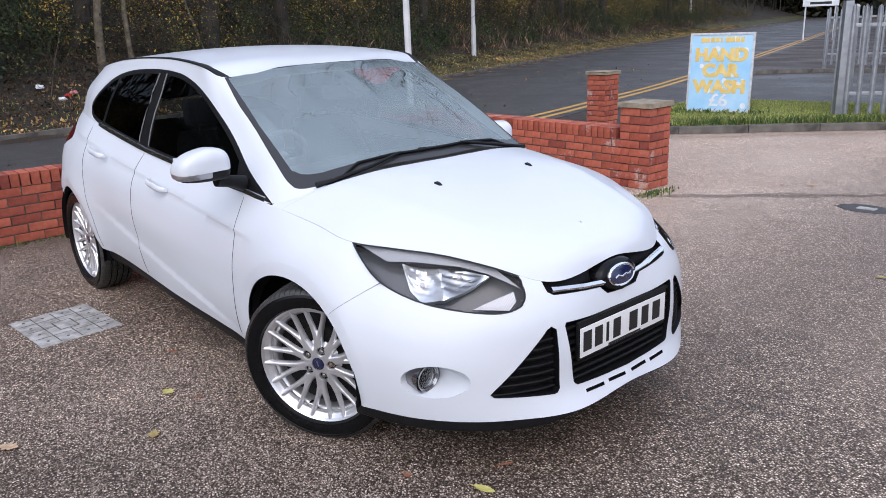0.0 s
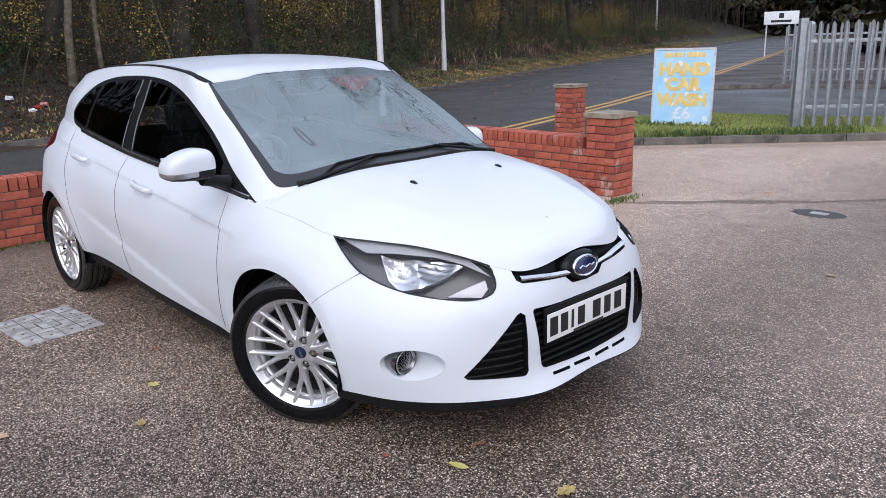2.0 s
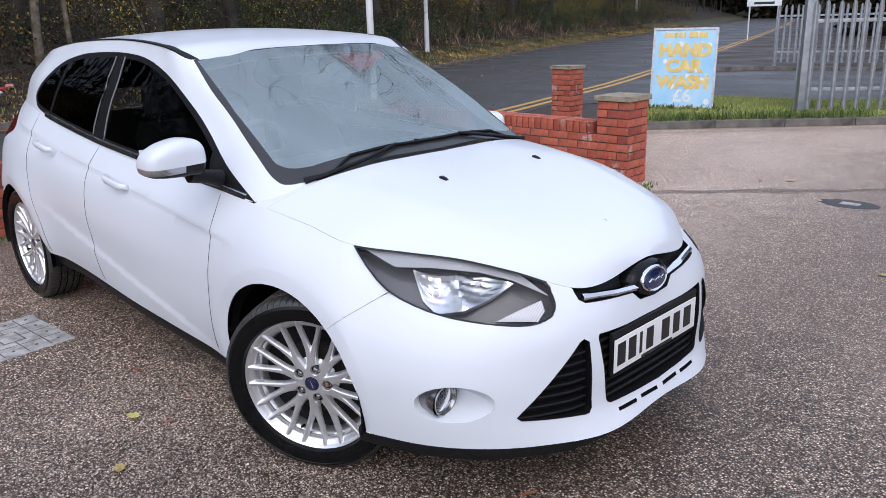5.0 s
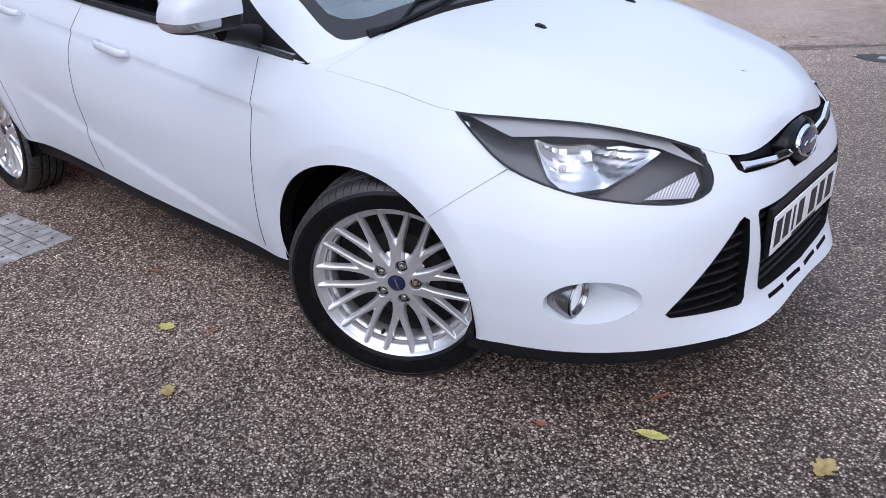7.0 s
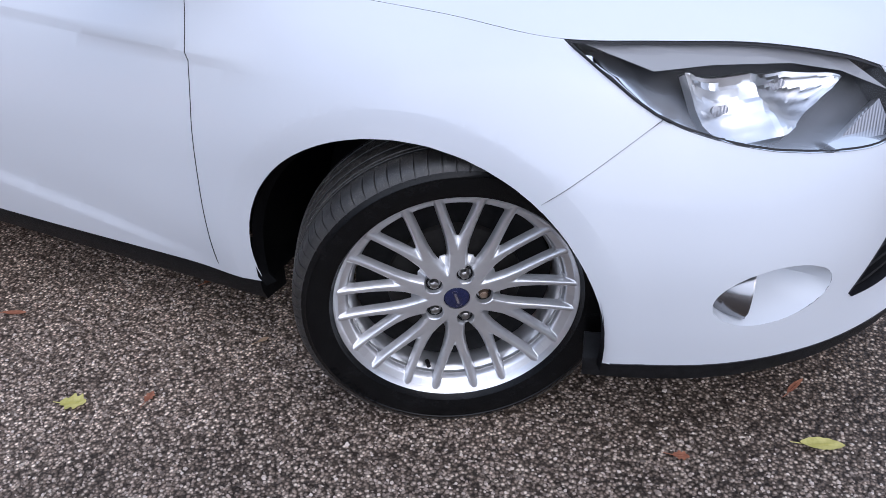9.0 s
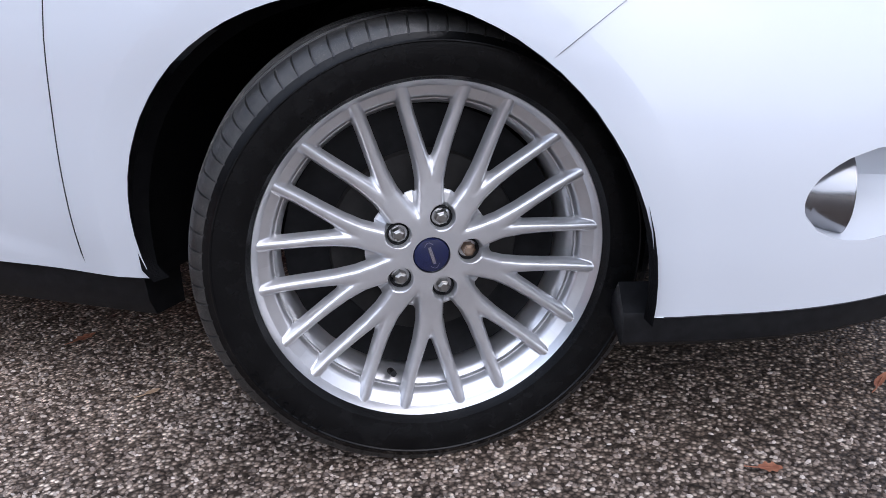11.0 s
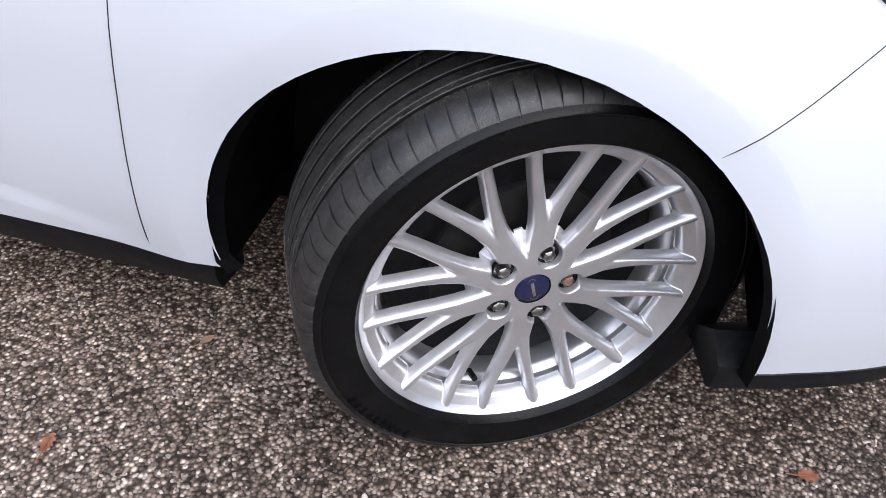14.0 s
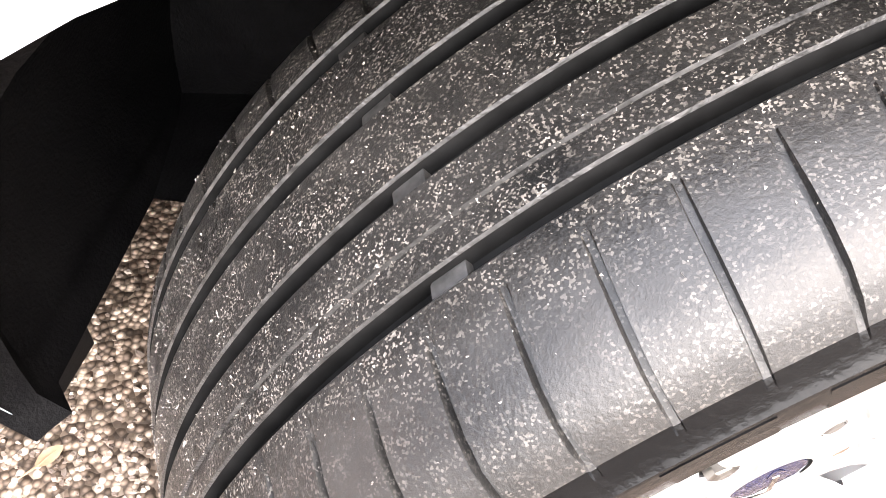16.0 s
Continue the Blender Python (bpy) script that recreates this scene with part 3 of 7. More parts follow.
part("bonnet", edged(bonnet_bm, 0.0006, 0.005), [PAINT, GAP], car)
wing_bm = take(top, kinds["wing_top"])
bmesh.ops.recalc_face_normals(wing_bm, faces=wing_bm.faces)
if sum(f.normal.z for f in wing_bm.faces) < 0:
    bmesh.ops.reverse_faces(wing_bm, faces=wing_bm.faces)
pair("wing_top", wing_bm, [PAINT, GAP])
cowl_bm = whole(take(top, kinds["cowl"]))
bmesh.ops.recalc_face_normals(cowl_bm, faces=cowl_bm.faces)
for v in cowl_bm.verts:
    v.co.z -= 0.022
part("cowl", cowl_bm, BLACK, car, "black plastic scuttle below the windscreen")

# Greenhouse: belt, middle and roof edge from the windscreen round to the tailgate.
G0 = [(-0.15, 0, 0.985), (-0.168, 0.36, 0.97), (-0.220, 0.680, 0.94), (-0.305, 0.752, 0.885), (-0.75, 0.762, 0.914), (-1.2, 0.763, 0.943), (-1.65, 0.757, 0.982), (-2.3, 0.733, 1.042), (-2.75, 0.69, 1.088), (-3.05, 0.60, 1.10), (-3.24, 0.42, 1.10), (-3.28, 0, 1.10)]
G1 = [(-0.53, 0, 1.205), (-0.548, 0.36, 1.195), (-0.610, 0.640, 1.160), (-0.735, 0.690, 1.125), (-1.02, 0.705, 1.145), (-1.3, 0.710, 1.165), (-1.68, 0.706, 1.19), (-2.3, 0.685, 1.22), (-2.75, 0.645, 1.24), (-3.03, 0.555, 1.245), (-3.17, 0.38, 1.25), (-3.2, 0, 1.25)]
G2 = [(-0.905, 0, 1.400), (-0.918, 0.34, 1.392), (-0.985, 0.588, 1.364), (-1.07, 0.612, 1.398), (-1.24, 0.610, 1.424), (-1.45, 0.603, 1.440), (-1.72, 0.595, 1.446), (-2.3, 0.57, 1.428), (-2.72, 0.53, 1.388), (-2.95, 0.46, 1.365), (-3.06, 0.34, 1.37), (-3.10, 0, 1.38)]
GR = np.array([G0, G1, G2])
GR[:, :, 1] *= WIDER
for p in GR[0][:3]:
    p[2] = bonnet_height(np.array([p[0]]), np.array([p[1]]))[0]
GK = np.r_[0, np.cumsum(np.linalg.norm(np.diff(GR[1], axis=0), axis=1))]
gus = np.unique(np.r_[np.linspace(0, GK[-1], 170), GK])
gvs = np.linspace(0, 1, 18)


def glasshouse(us, vs):
    along = [herm(GK, r, us) for r in GR]
    g = np.array([herm([0, 0.5, 1.0], np.array([a[i] for a in along]), vs) for i in range(len(us))])
    # A slight bow outwards between belt and roof.
    n = np.stack([-np.gradient(along[1][:, 1], us), np.gradient(along[1][:, 0], us), 0 * us], -1)
    n /= np.linalg.norm(n, axis=1)[:, None]
    return g - 0.010 * np.sin(np.pi * np.clip(vs, 0, 1))[None, :, None] * n[:, None, :] * (-1)


upper = grid_mesh(glasshouse(gus, gvs))
bmesh.ops.recalc_face_normals(upper, faces=upper.faces)
if sum(f.normal.y for f in upper.faces) < 0:
    bmesh.ops.reverse_faces(upper, faces=upper.faces)


def on_flank(c):
    return c.y > float(np.interp(c.x, [-0.8, -0.5, -0.30], [0.5, 0.655, 0.722])) and c.x < -0.2


DLO = smooth_poly([(-0.350, 0.900), (-0.316, 0.884), (-0.345, 0.887), (-0.50, 0.905), (-1.0, 0.938), (-1.65, 0.985), (-2.25, 1.045), (-2.47, 1.072), (-2.58, 1.105), (-2.615, 1.155), (-2.56, 1.215), (-2.38, 1.315), (-2.12, 1.368), (-1.80, 1.388), (-1.50, 1.385), (-1.28, 1.360), (-1.06, 1.290), (-0.86, 1.188), (-0.72, 1.105), (-0.545, 0.993)], 5)


def shrunk(poly, by):
    """The outline drawn inwards."""
    out = []
    n = len(poly)
    for i in range(n):
        (x0, y0), (x1, y1) = poly[i - 1], poly[(i + 1) % n]
        dx, dy = x1 - x0, y1 - y0
        k = math.hypot(dx, dy) or 1
        out.append((poly[i][0] - by * dy / k, poly[i][1] + by * dx / k))
    return out


AREA = sum(a[0] * b[1] - b[0] * a[1] for a, b in zip(DLO, DLO[1:] + DLO[:1]))
IN = shrunk(DLO, 0.024 if AREA > 0 else -0.024)
dlo_cut = Cut(DLO, **SIDE, facing=on_flank)
glass_cut = Cut(IN, **SIDE, facing=on_flank)
pillar_b1 = Cut([(-1.60, 0.95), (-1.50, 1.42)], **SIDE, closed=False, facing=on_flank)
pillar_b2 = Cut([(-1.74, 0.95), (-1.60, 1.42)], **SIDE, closed=False, facing=on_flank)
pillar_c1 = Cut([(-2.36, 1.0), (-2.16, 1.40)], **SIDE, closed=False, facing=on_flank)
pillar_c2 = Cut([(-2.40, 1.0), (-2.20, 1.40)], **SIDE, closed=False, facing=on_flank)
sail_1 = Cut([(-0.60, 0.88), (-0.66, 1.12)], **SIDE, closed=False, facing=on_flank)
WU, WV = Vector((0, 1, 0)), Vector((-0.87, 0, 0.49)).normalized()
SCR = dict(origin=(-0.16, 0, 0.98), u=WU, v=WV)


def on_screen(c):
    return c.x > -1.02 and c.y < 0.72


def scr(p):
    d = Vector(p) - Vector(SCR["origin"])
    return d.dot(WU), d.dot(WV)


edge_pts = [scr(GR[0][2] + np.array([0.0, 0.005, 0.0])), scr(herm(GK, GR[1], [GK[2]])[0]), scr(GR[2][2])]
screen_out = smooth_poly([(-0.03, -0.03), (0.4, -0.03), (edge_pts[0][0] - 0.085, edge_pts[0][1] + 0.004), (edge_pts[0][0] - 0.024, edge_pts[0][1] + 0.034), (edge_pts[0][0] - 0.008, edge_pts[0][1] + 0.075), ((edge_pts[0][0] + edge_pts[1][0]) / 2 + 0.004, (edge_pts[0][1] + edge_pts[1][1]) / 2), edge_pts[1], ((edge_pts[1][0] + edge_pts[2][0]) / 2 + 0.004, (edge_pts[1][1] + edge_pts[2][1]) / 2), (edge_pts[2][0] - 0.005, edge_pts[2][1] - 0.01)], 5, False) + [(0.45, 0.857), (0.3, 0.864), (-0.03, 0.868)]
screen_cut = Cut(screen_out, **SCR, facing=on_screen)
frit = [(-0.03, 0.075), (0.35, 0.07), (edge_pts[0][0] - 0.14, edge_pts[0][1] + 0.064), (edge_pts[0][0] - 0.090, edge_pts[0][1] + 0.080), (edge_pts[0][0] - 0.062, edge_pts[0][1] + 0.105), (edge_pts[0][0] - 0.044, edge_pts[0][1] + 0.145), (edge_pts[1][0] - 0.018, edge_pts[1][1]), (edge_pts[2][0] - 0.016, edge_pts[2][1] - 0.026), (0.3, 0.85), (-0.03, 0.853)]
frit_cut = Cut(frit, **SCR, facing=on_screen)
back_glass = Cut(smooth_poly([(-0.05, 1.13), (0.40, 1.13), (0.50, 1.15), (0.46, 1.30), (0.36, 1.345), (-0.05, 1.355)], 4), **NOSE, facing=lambda c: c.x < -2.9)
for c in (dlo_cut, glass_cut, pillar_b1, pillar_b2, pillar_c1, pillar_c2, sail_1, screen_cut, frit_cut, back_glass):
    c.score(upper)
upper.verts.index_update()


def line_x(line, z):
    (x0, z0), (x1, z1) = line.poly
    return x0 + (x1 - x0) * (z - z0) / (z1 - z0)


def upper_region(c):
    if screen_cut.holds(c):
        return "windscreen" if frit_cut.holds(c) else "frit"
    if dlo_cut.holds(c):
        if not glass_cut.holds(c):
            return "window_trim"
        if c.x > line_x(sail_1, c.z):
            return "sail"
        if c.x > line_x(pillar_b1, c.z):
            return "front_glass"
        if c.x > line_x(pillar_b2, c.z):
            return "b_pillar"
        if c.x > line_x(pillar_c1, c.z):
            return "rear_glass"
        if c.x > line_x(pillar_c2, c.z):
            return "c_strip"
        return "quarter_glass"
    if back_glass.holds(c):
        return "back_glass"
    return "cant_rail"


spots = {}
for f in upper.faces:
    spots.setdefault(upper_region(f.calc_center_median()), []).append(f)
rail = take(upper, spots["cant_rail"])
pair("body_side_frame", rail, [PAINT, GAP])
for name, title, m, label in (("window_trim", "window_trim", BLACK, "black window surround"), ("b_pillar", "door_pillar", BLACK, "black door pillar"), ("c_strip", "pillar_strip", BLACK, ""), ("sail", "mirror_sail", BLACK, "black plastic mirror sail"), ("front_glass", "front_window", SIDEGLASS, "lightly tinted glass"), ("rear_glass", "rear_window", DARKGLASS, "dark privacy glass"), ("quarter_glass", "quarter_window", DARKGLASS, "dark privacy glass")):
    for ob in pair(title, take(upper, spots[name]), m, label):
        ob.visible_shadow = "glass" not in name
glass = part("windscreen", whole(take(upper, spots["windscreen"])), SCREEN, car, "clear glass reflecting the sky")
glass.visible_shadow = False
FRIT = material("windscreen_frit", (0.034, 0.034, 0.035), 0.25, spec=0.35)
part("windscreen_border", whole(take(upper, spots["frit"])), FRIT, car, "black ceramic border")
part("rear_screen", whole(take(upper, spots["back_glass"])), DARKGLASS, car)

# Roof: a domed sheet inside the roof edge.
redge = herm(GK, GR[2], np.linspace(0, GK[-1], 110))
rs = np.linspace(0, 1, 20)[None, :]
spine = np.interp(redge[:, 0], [-3.10, -2.7, -1.2, -0.915], [-2.75, -2.55, -1.28, -1.16])
rx = redge[:, :1] * (1 - rs) + spine[:, None] * rs
ry = redge[:, 1:2] * (1 - rs)
roof_mid = herm([-3.10, -2.6, -2.1, -1.6, -1.2, -1.0, -0.905], [1.38, 1.432, 1.470, 1.478, 1.452, 1.423, 1.400], rx.ravel())[:, 0].reshape(rx.shape)
order = np.argsort(redge[:, 0])
rye = np.interp(rx, redge[order, 0], redge[order, 1])
rze = np.interp(rx, redge[order, 0], redge[order, 2])
rz = rze + (roof_mid - rze) * (1 - np.clip(ry / np.maximum(rye, 1e-3), 0, 1) ** 2.2)
rz[:, 0] = redge[:, 2]
roof = grid_mesh(np.stack([rx, ry, rz], -1))
bmesh.ops.remove_doubles(roof, verts=roof.verts, dist=0.0005)
ring_y = [(float(p[0]), float(p[1])) for p in GR[2][2:10]]
ditch = Cut([(x, y - 0.026) for x, y in [(-0.90, ring_y[0][1] - 0.005)] + ring_y], **PLAN, closed=False)
ditch.score(roof)
roof.verts.index_update()
roof_kinds = {}
for f in roof.faces:
    c = f.calc_center_median()
    a = float(np.interp(-c.x, [-p[0] for p in ditch.poly], [p[1] for p in ditch.poly]))
    roof_kinds.setdefault("in" if c.y < a or c.x < -2.9 or c.x > -0.96 else "strip", []).append(f)
for name in ("in", "strip"):
    bm = take(roof, roof_kinds[name])
    bmesh.ops.recalc_face_normals(bm, faces=bm.faces)
    if sum(f.normal.z for f in bm.faces) < 0:
        bmesh.ops.reverse_faces(bm, faces=bm.faces)
    if name == "in":
        part("roof", whole(bm), PAINT, car)
    else:
        pair("roof_ditch_strip", bm, BLACK, "black rubber roof strip")

# ---- wheels ----
RIM_R, TYRE_R, HALF_W = 0.2335, 0.3235, 0.1085
wheel = empty("wheel", "", "")
wheel.parent = car
DEEP = Matrix.Translation((0, 0.0255, 0)) @ Matrix.Diagonal((1.034, 1, 1.034, 1))
HUB_IN = Matrix.Translation((0, 0.012, 0))
TYRE_IN = Matrix.Translation((0, 0.010, 0))


GROOVES = [-0.0425, -0.0070, 0.0285, 0.0635]


def tyre_mesh(n=80):
    """The axial profile turned round, with four grooves and cut sipes on the shoulders. The outer face looks to -y."""
    prof = [(-0.080, RIM_R + 0.003, 0), (-0.087, RIM_R + 0.0095, 0), (-0.1000, RIM_R + 0.016, 0), (-0.1010, RIM_R + 0.021, 0), (-0.1055, RIM_R + 0.032, 0), (-0.1068, RIM_R + 0.045, 0), (-0.1062, RIM_R + 0.057, 0), (-0.1078, RIM_R + 0.0585, 0), (-0.1076, RIM_R + 0.0600, 0), (-0.1056, RIM_R + 0.0615, 0), (-0.1035, RIM_R + 0.066, 0.0), (-0.1015, RIM_R + 0.069, 0.3), (-0.0975, RIM_R + 0.0765, 1), (-0.091, RIM_R + 0.0825, 1), (-0.082, RIM_R + 0.0862, 1), (-0.072, RIM_R + 0.0880, 0.9), (-0.062, RIM_R + 0.0886, 0.55), (-0.055, RIM_R + 0.0889, 0.1)]
    crown = lambda a: TYRE_R - 0.42 * a * a  # noqa: E731
    kind = [0] * 11 + [1] * (len(prof) - 11)
    inner = prof[::-1]
    for g in GROOVES[:1] + [None] + GROOVES[1:]:
        if g is None:
            more = [(a, crown(a), t) for a, t in ((-0.0345, 1), (-0.0276, 3), (-0.0266, 1))]
            more[1] = (-0.0271, crown(0.0271) - 0.0014, 3)
        else:
            a, b = g - 0.0036, g + 0.0036
            r = crown(g)
            more = [(a - 0.0008, r, 3), (a, r - 0.0010, 2), (a + 0.0008, r - 0.0075, 2), (b - 0.0008, r - 0.0075, 2), (b, r - 0.0010, 3), (b + 0.0008, r, 1)]
        prof = prof + [(a, r, 0) for a, r, _ in more]
        kind += [t for _, _, t in more]
    inner = [(-a, r, s) for a, r, s in inner if -a > 0.071]
    prof = prof + inner
    kind = kind + [1] * len(inner)
    for i, (a, r, s) in enumerate(prof):
        if a > 0.1012:
            kind[i] = 0
    frac = [0.0, 0.03, 0.05, 0.13, 0.15, 0.35, 0.6, 0.82]
    dip = [0, 0, 1, 1, 0, 0, 0, 0]
    bm = bmesh.new()
    rings = []
    for k in range(n):
        for fr, dp in zip(frac, dip):
            ring = []
            for a, r, s in prof:
                lean = 0.40 + 0.2 * (abs(a) - 0.055) / 0.0425 if abs(a) > 0.055 else 0.40
                th = 2 * math.pi * (k + fr - 0.25 + lean) / n
                rr = r - 0.0042 * dp * s
                ring.append(bm.verts.new((rr * math.cos(th), a, rr * math.sin(th))))
            rings.append(ring)
    for a, b in zip(rings, rings[1:] + rings[:1]):
        for i in range(len(prof) - 1):
            bm.faces.new((a[i], b[i], b[i + 1], a[i + 1])).material_index = kind[i]
    bmesh.ops.recalc_face_normals(bm, faces=bm.faces)
    return bm


tyre = part("tyre", tyre_mesh(), [SIDEWALL, RUBBER, GROOVE, GROOVEEDGE], wheel, "black low-profile tyre with worn gritty tread", angle=35)
tyre.matrix_local = TYRE_IN

# Raised marks on the sidewall: the size in letters, the rest plain bars and ribs.


def arc_bar(bm, a0, a1, r0, r1, out=0.0012, n=6):
    """A raised block on the sidewall between two angles (degrees, clockwise from ahead) and two radii."""
    rings = []
    for k in range(n + 1):
        t = -radians(a0 + (a1 - a0) * k / n)
        y0, y1 = np.interp((r0 - RIM_R, r1 - RIM_R), [0.0095, 0.016, 0.021, 0.032, 0.045, 0.057], [-0.087, -0.1000, -0.1010, -0.1055, -0.1068, -0.1062])
        rings.append([(r * math.cos(t), y, r * math.sin(t)) for r, y in ((r0, y0 + 0.003), (r0, y0 - out), (r1, y1 - out), (r1, y1 + 0.003))])
    loft(bm, rings, True, True)


blocks = [(-150.5 + 9.5 * a, -143.9 + 9.5 * a, 0.034, 0.052) for a in range(6)]
blocks += [(53.5 + 5.2 * a, 57.1 + 5.2 * a, 0.030, 0.044) for a in range(8)]
blocks += [(97.5 + 4.6 * a, 100.6 + 4.6 * a, 0.016, 0.024) for a in range(5)]
blocks += [(a0, a1, r, r + 0.0015) for a0, a1 in ((20, 90), (100, 150), (200, 262), (280, 330)) for r in (0.0195, 0.0540)]
for a0, a1, r0, r1 in blocks:
    bm = bmesh.new()
    thin = r1 - r0 < 0.002
    arc_bar(bm, a0, a1, RIM_R + r0, RIM_R + r1, 0.0003 if thin else 0.0004, 20 if thin else 6)
    bmesh.ops.recalc_face_normals(bm, faces=bm.faces)
    part("sidewall_rib" if thin else "sidewall_mark", bm, SIDEWALL, wheel, smooth=False).matrix_local = TYRE_IN


def glyph(text, size):
    cu = bpy.data.curves.new("letter", "FONT")
    cu.body, cu.size, cu.align_x, cu.extrude = text, size, "CENTER", 0.0016
    ob = bpy.data.objects.new("letter", cu)
    scene.collection.objects.link(ob)
    me = bpy.data.meshes.new_from_object(ob.evaluated_get(bpy.context.evaluated_depsgraph_get()))
    bpy.data.objects.remove(ob)
    return me


size_bm = bmesh.new()
for i, ch in enumerate("215/50R17"):
    me = glyph(ch, 0.017)
    turn = radians(153.0 + 15.5 - 3.1 * i)
    me.transform(Matrix.Rotation(turn, 4, "Y") @ Matrix.Translation((RIM_R + 0.048, -0.1078, 0)) @ Matrix.Rotation(radians(90), 4, "Y") @ Matrix.Rotation(radians(90), 4, "X"))
    size_bm.from_mesh(me)
    bpy.data.meshes.remove(me)
part("size_marking", size_bm, SIDEWALL, wheel, "raised black size lettering", smooth=False).matrix_local = TYRE_IN

# Grit that sticks to the tread.
grit = np.random.default_rng(11)
gv, gf = [], []
while len(gv) < 4 * 36000:
    a, th = grit.uniform(-0.090, 0.092), grit.uniform(0, 2 * math.pi)
    if any(abs(a - g) < 0.0048 for g in GROOVES) or grit.uniform() > (0.22 if a < -0.055 else 1.0) * min(1, max(0.12, 0.75 + 1.6 * noise.noise(Vector((40 * math.cos(th) * TYRE_R, 40 * a, 40 * math.sin(th) * TYRE_R))))):
        continue
    edge = max(0.0, abs(a) - 0.068)
    r = TYRE_R - 0.0002 - 0.42 * min(a * a, 0.0046) - 10.5 * edge**2 - (0.0003 if edge else 0)
    s = grit.uniform(0.00009, 0.00034) * (2.2 if grit.uniform() > 0.965 else 1)
    c = np.array([r * math.cos(th), a, r * math.sin(th)])
    out = np.array([math.cos(th), 0, math.sin(th)])
    p = grit.normal(0, 1, (3, 3)) * s
    k = len(gv)
    gv += [tuple(c + out * 0.0003 + q) for q in p] + [tuple(c + out * (0.0003 + s * 0.8))]
    gf += [(k, k + 1, k + 3), (k + 1, k + 2, k + 3), (k + 2, k, k + 3), (k, k + 2, k + 1)]
gme = bpy.data.meshes.new("grit")
gme.from_pydata(gv, [], gf)
gme.materials.append(varied("pale_grit", (0.20, 0.18, 0.16), (0.56, 0.52, 0.47), 300, 0.6))
grit_ob = new("grit", gme)
grit_ob.parent = wheel
grit_ob.matrix_local = TYRE_IN
tagged(grit_ob, "pale road grit on the tread", kind="stuff")
for g in GROOVES:
    # Worn-down bars that cross the grooves.
    bm = bmesh.new()
    box(bm, -0.0065, 0.0065, g - 0.0034, g + 0.0034, TYRE_R - 0.010, TYRE_R - 0.0036 - 0.42 * g * g, 0.0010)
    for v in bm.verts:
        v.co += Vector((0.25 * (v.co.y - g), 0, 0.0006 * noise.noise(v.co * 900)))
    part("wear_bar", bm, WEARBAR, wheel, "pale worn bar in the groove").matrix_local = TYRE_IN @ Matrix.Rotation(radians(90 - 116.2), 4, "Y")
bm = bmesh.new()
revolve(bm, [(-0.0700, RIM_R - 0.0270), (-0.0720, RIM_R - 0.0200), (-0.0880, RIM_R - 0.0095), (-0.0980, RIM_R - 0.0040), (-0.1035, RIM_R + 0.0010), (-0.100, RIM_R + 0.006), (-0.090, RIM_R + 0.001), (-0.075, RIM_R - 0.006), (0.09, RIM_R - 0.01), (0.09, RIM_R - 0.02), (-0.030, RIM_R - 0.036), (-0.048, RIM_R - 0.035), (-0.056, RIM_R - 0.030), (-0.060, RIM_R - 0.0255)], 96, closed=True)
bmesh.ops.recalc_face_normals(bm, faces=bm.faces)
part("rim", bm, ALLOY, wheel, "silver alloy rim").matrix_local = DEEP


ARM = [(0.084, 0.0030, 0.0105), (0.105, 0.0072, 0.0092), (0.130, 0.0130, 0.0076), (0.158, 0.0212, 0.0066), (0.188, 0.0305, 0.0060), (0.230, 0.0422, 0.0058)]
STEM = [(0.030, 0.0, 0.0185), (0.070, 0.0, 0.0165), (0.088, 0.0, 0.0140)]


def reach(x, z, line):
    """How far a place on the wheel's face lies outside a line of varying half width."""
    best = np.full(x.shape, 9.0)
    for (x0, z0, w0), (x1, z1, w1) in zip(line, line[1:]):
        dx, dz = x1 - x0, z1 - z0
        t = np.clip(((x - x0) * dx + (z - z0) * dz) / (dx * dx + dz * dz), 0, 1)
        best = np.minimum(best, np.hypot(x - x0 - t * dx, z - z0 - t * dz) - (w0 + t * (w1 - w0)))
    return best


def blend(a, b, k):
    """The smaller of two, rounded where they meet."""
    h = np.clip(0.5 + 0.5 * (b - a) / k, 0, 1)
    return b + (a - b) * h - k * h * (1 - h)


def shoulder(d, deep=0.027):
    t = np.clip((d + 0.0036) / 0.0094, 0, 1)
    return deep * t * t * (0.35 + 0.65 * t)


rr, tt = np.meshgrid(np.concatenate([np.linspace(0.0255, 0.19, 100), np.linspace(0.1925, RIM_R + 0.001, 24)]), np.radians(np.linspace(-18, 18, 109)), indexing="ij")
fx, fz = rr * np.cos(tt), rr * np.sin(tt)
web = np.full(rr.shape, 9.0)
for turn in (-36, 0, 36):
    c, s_ = math.cos(radians(turn)), math.sin(radians(turn))
    for line in (STEM, ARM, [(x, -z, w) for x, z, w in ARM]):
        web = blend(web, reach(fx, fz, [(c * x - s_ * z, s_ * x + c * z, w) for x, z, w in line]), 0.007)
web = blend(web, rr - 0.050, 0.012)
front = np.interp(rr, [0.02, 0.058, 0.075, 0.10, 0.125, 0.155, 0.185, 0.206, 0.2255, 0.236], [-0.0850, -0.0848, -0.0835, -0.0825, -0.0832, -0.0856, -0.0895, -0.0930, -0.0975, -0.0990])
# Between the forks a flute falls away from the hub before the gap opens.
flute = np.interp(rr, [0.040, 0.054, 0.066, 0.076, 0.085, 0.096], [0.0, 0.004, 0.011, 0.019, 0.026, 0.027])
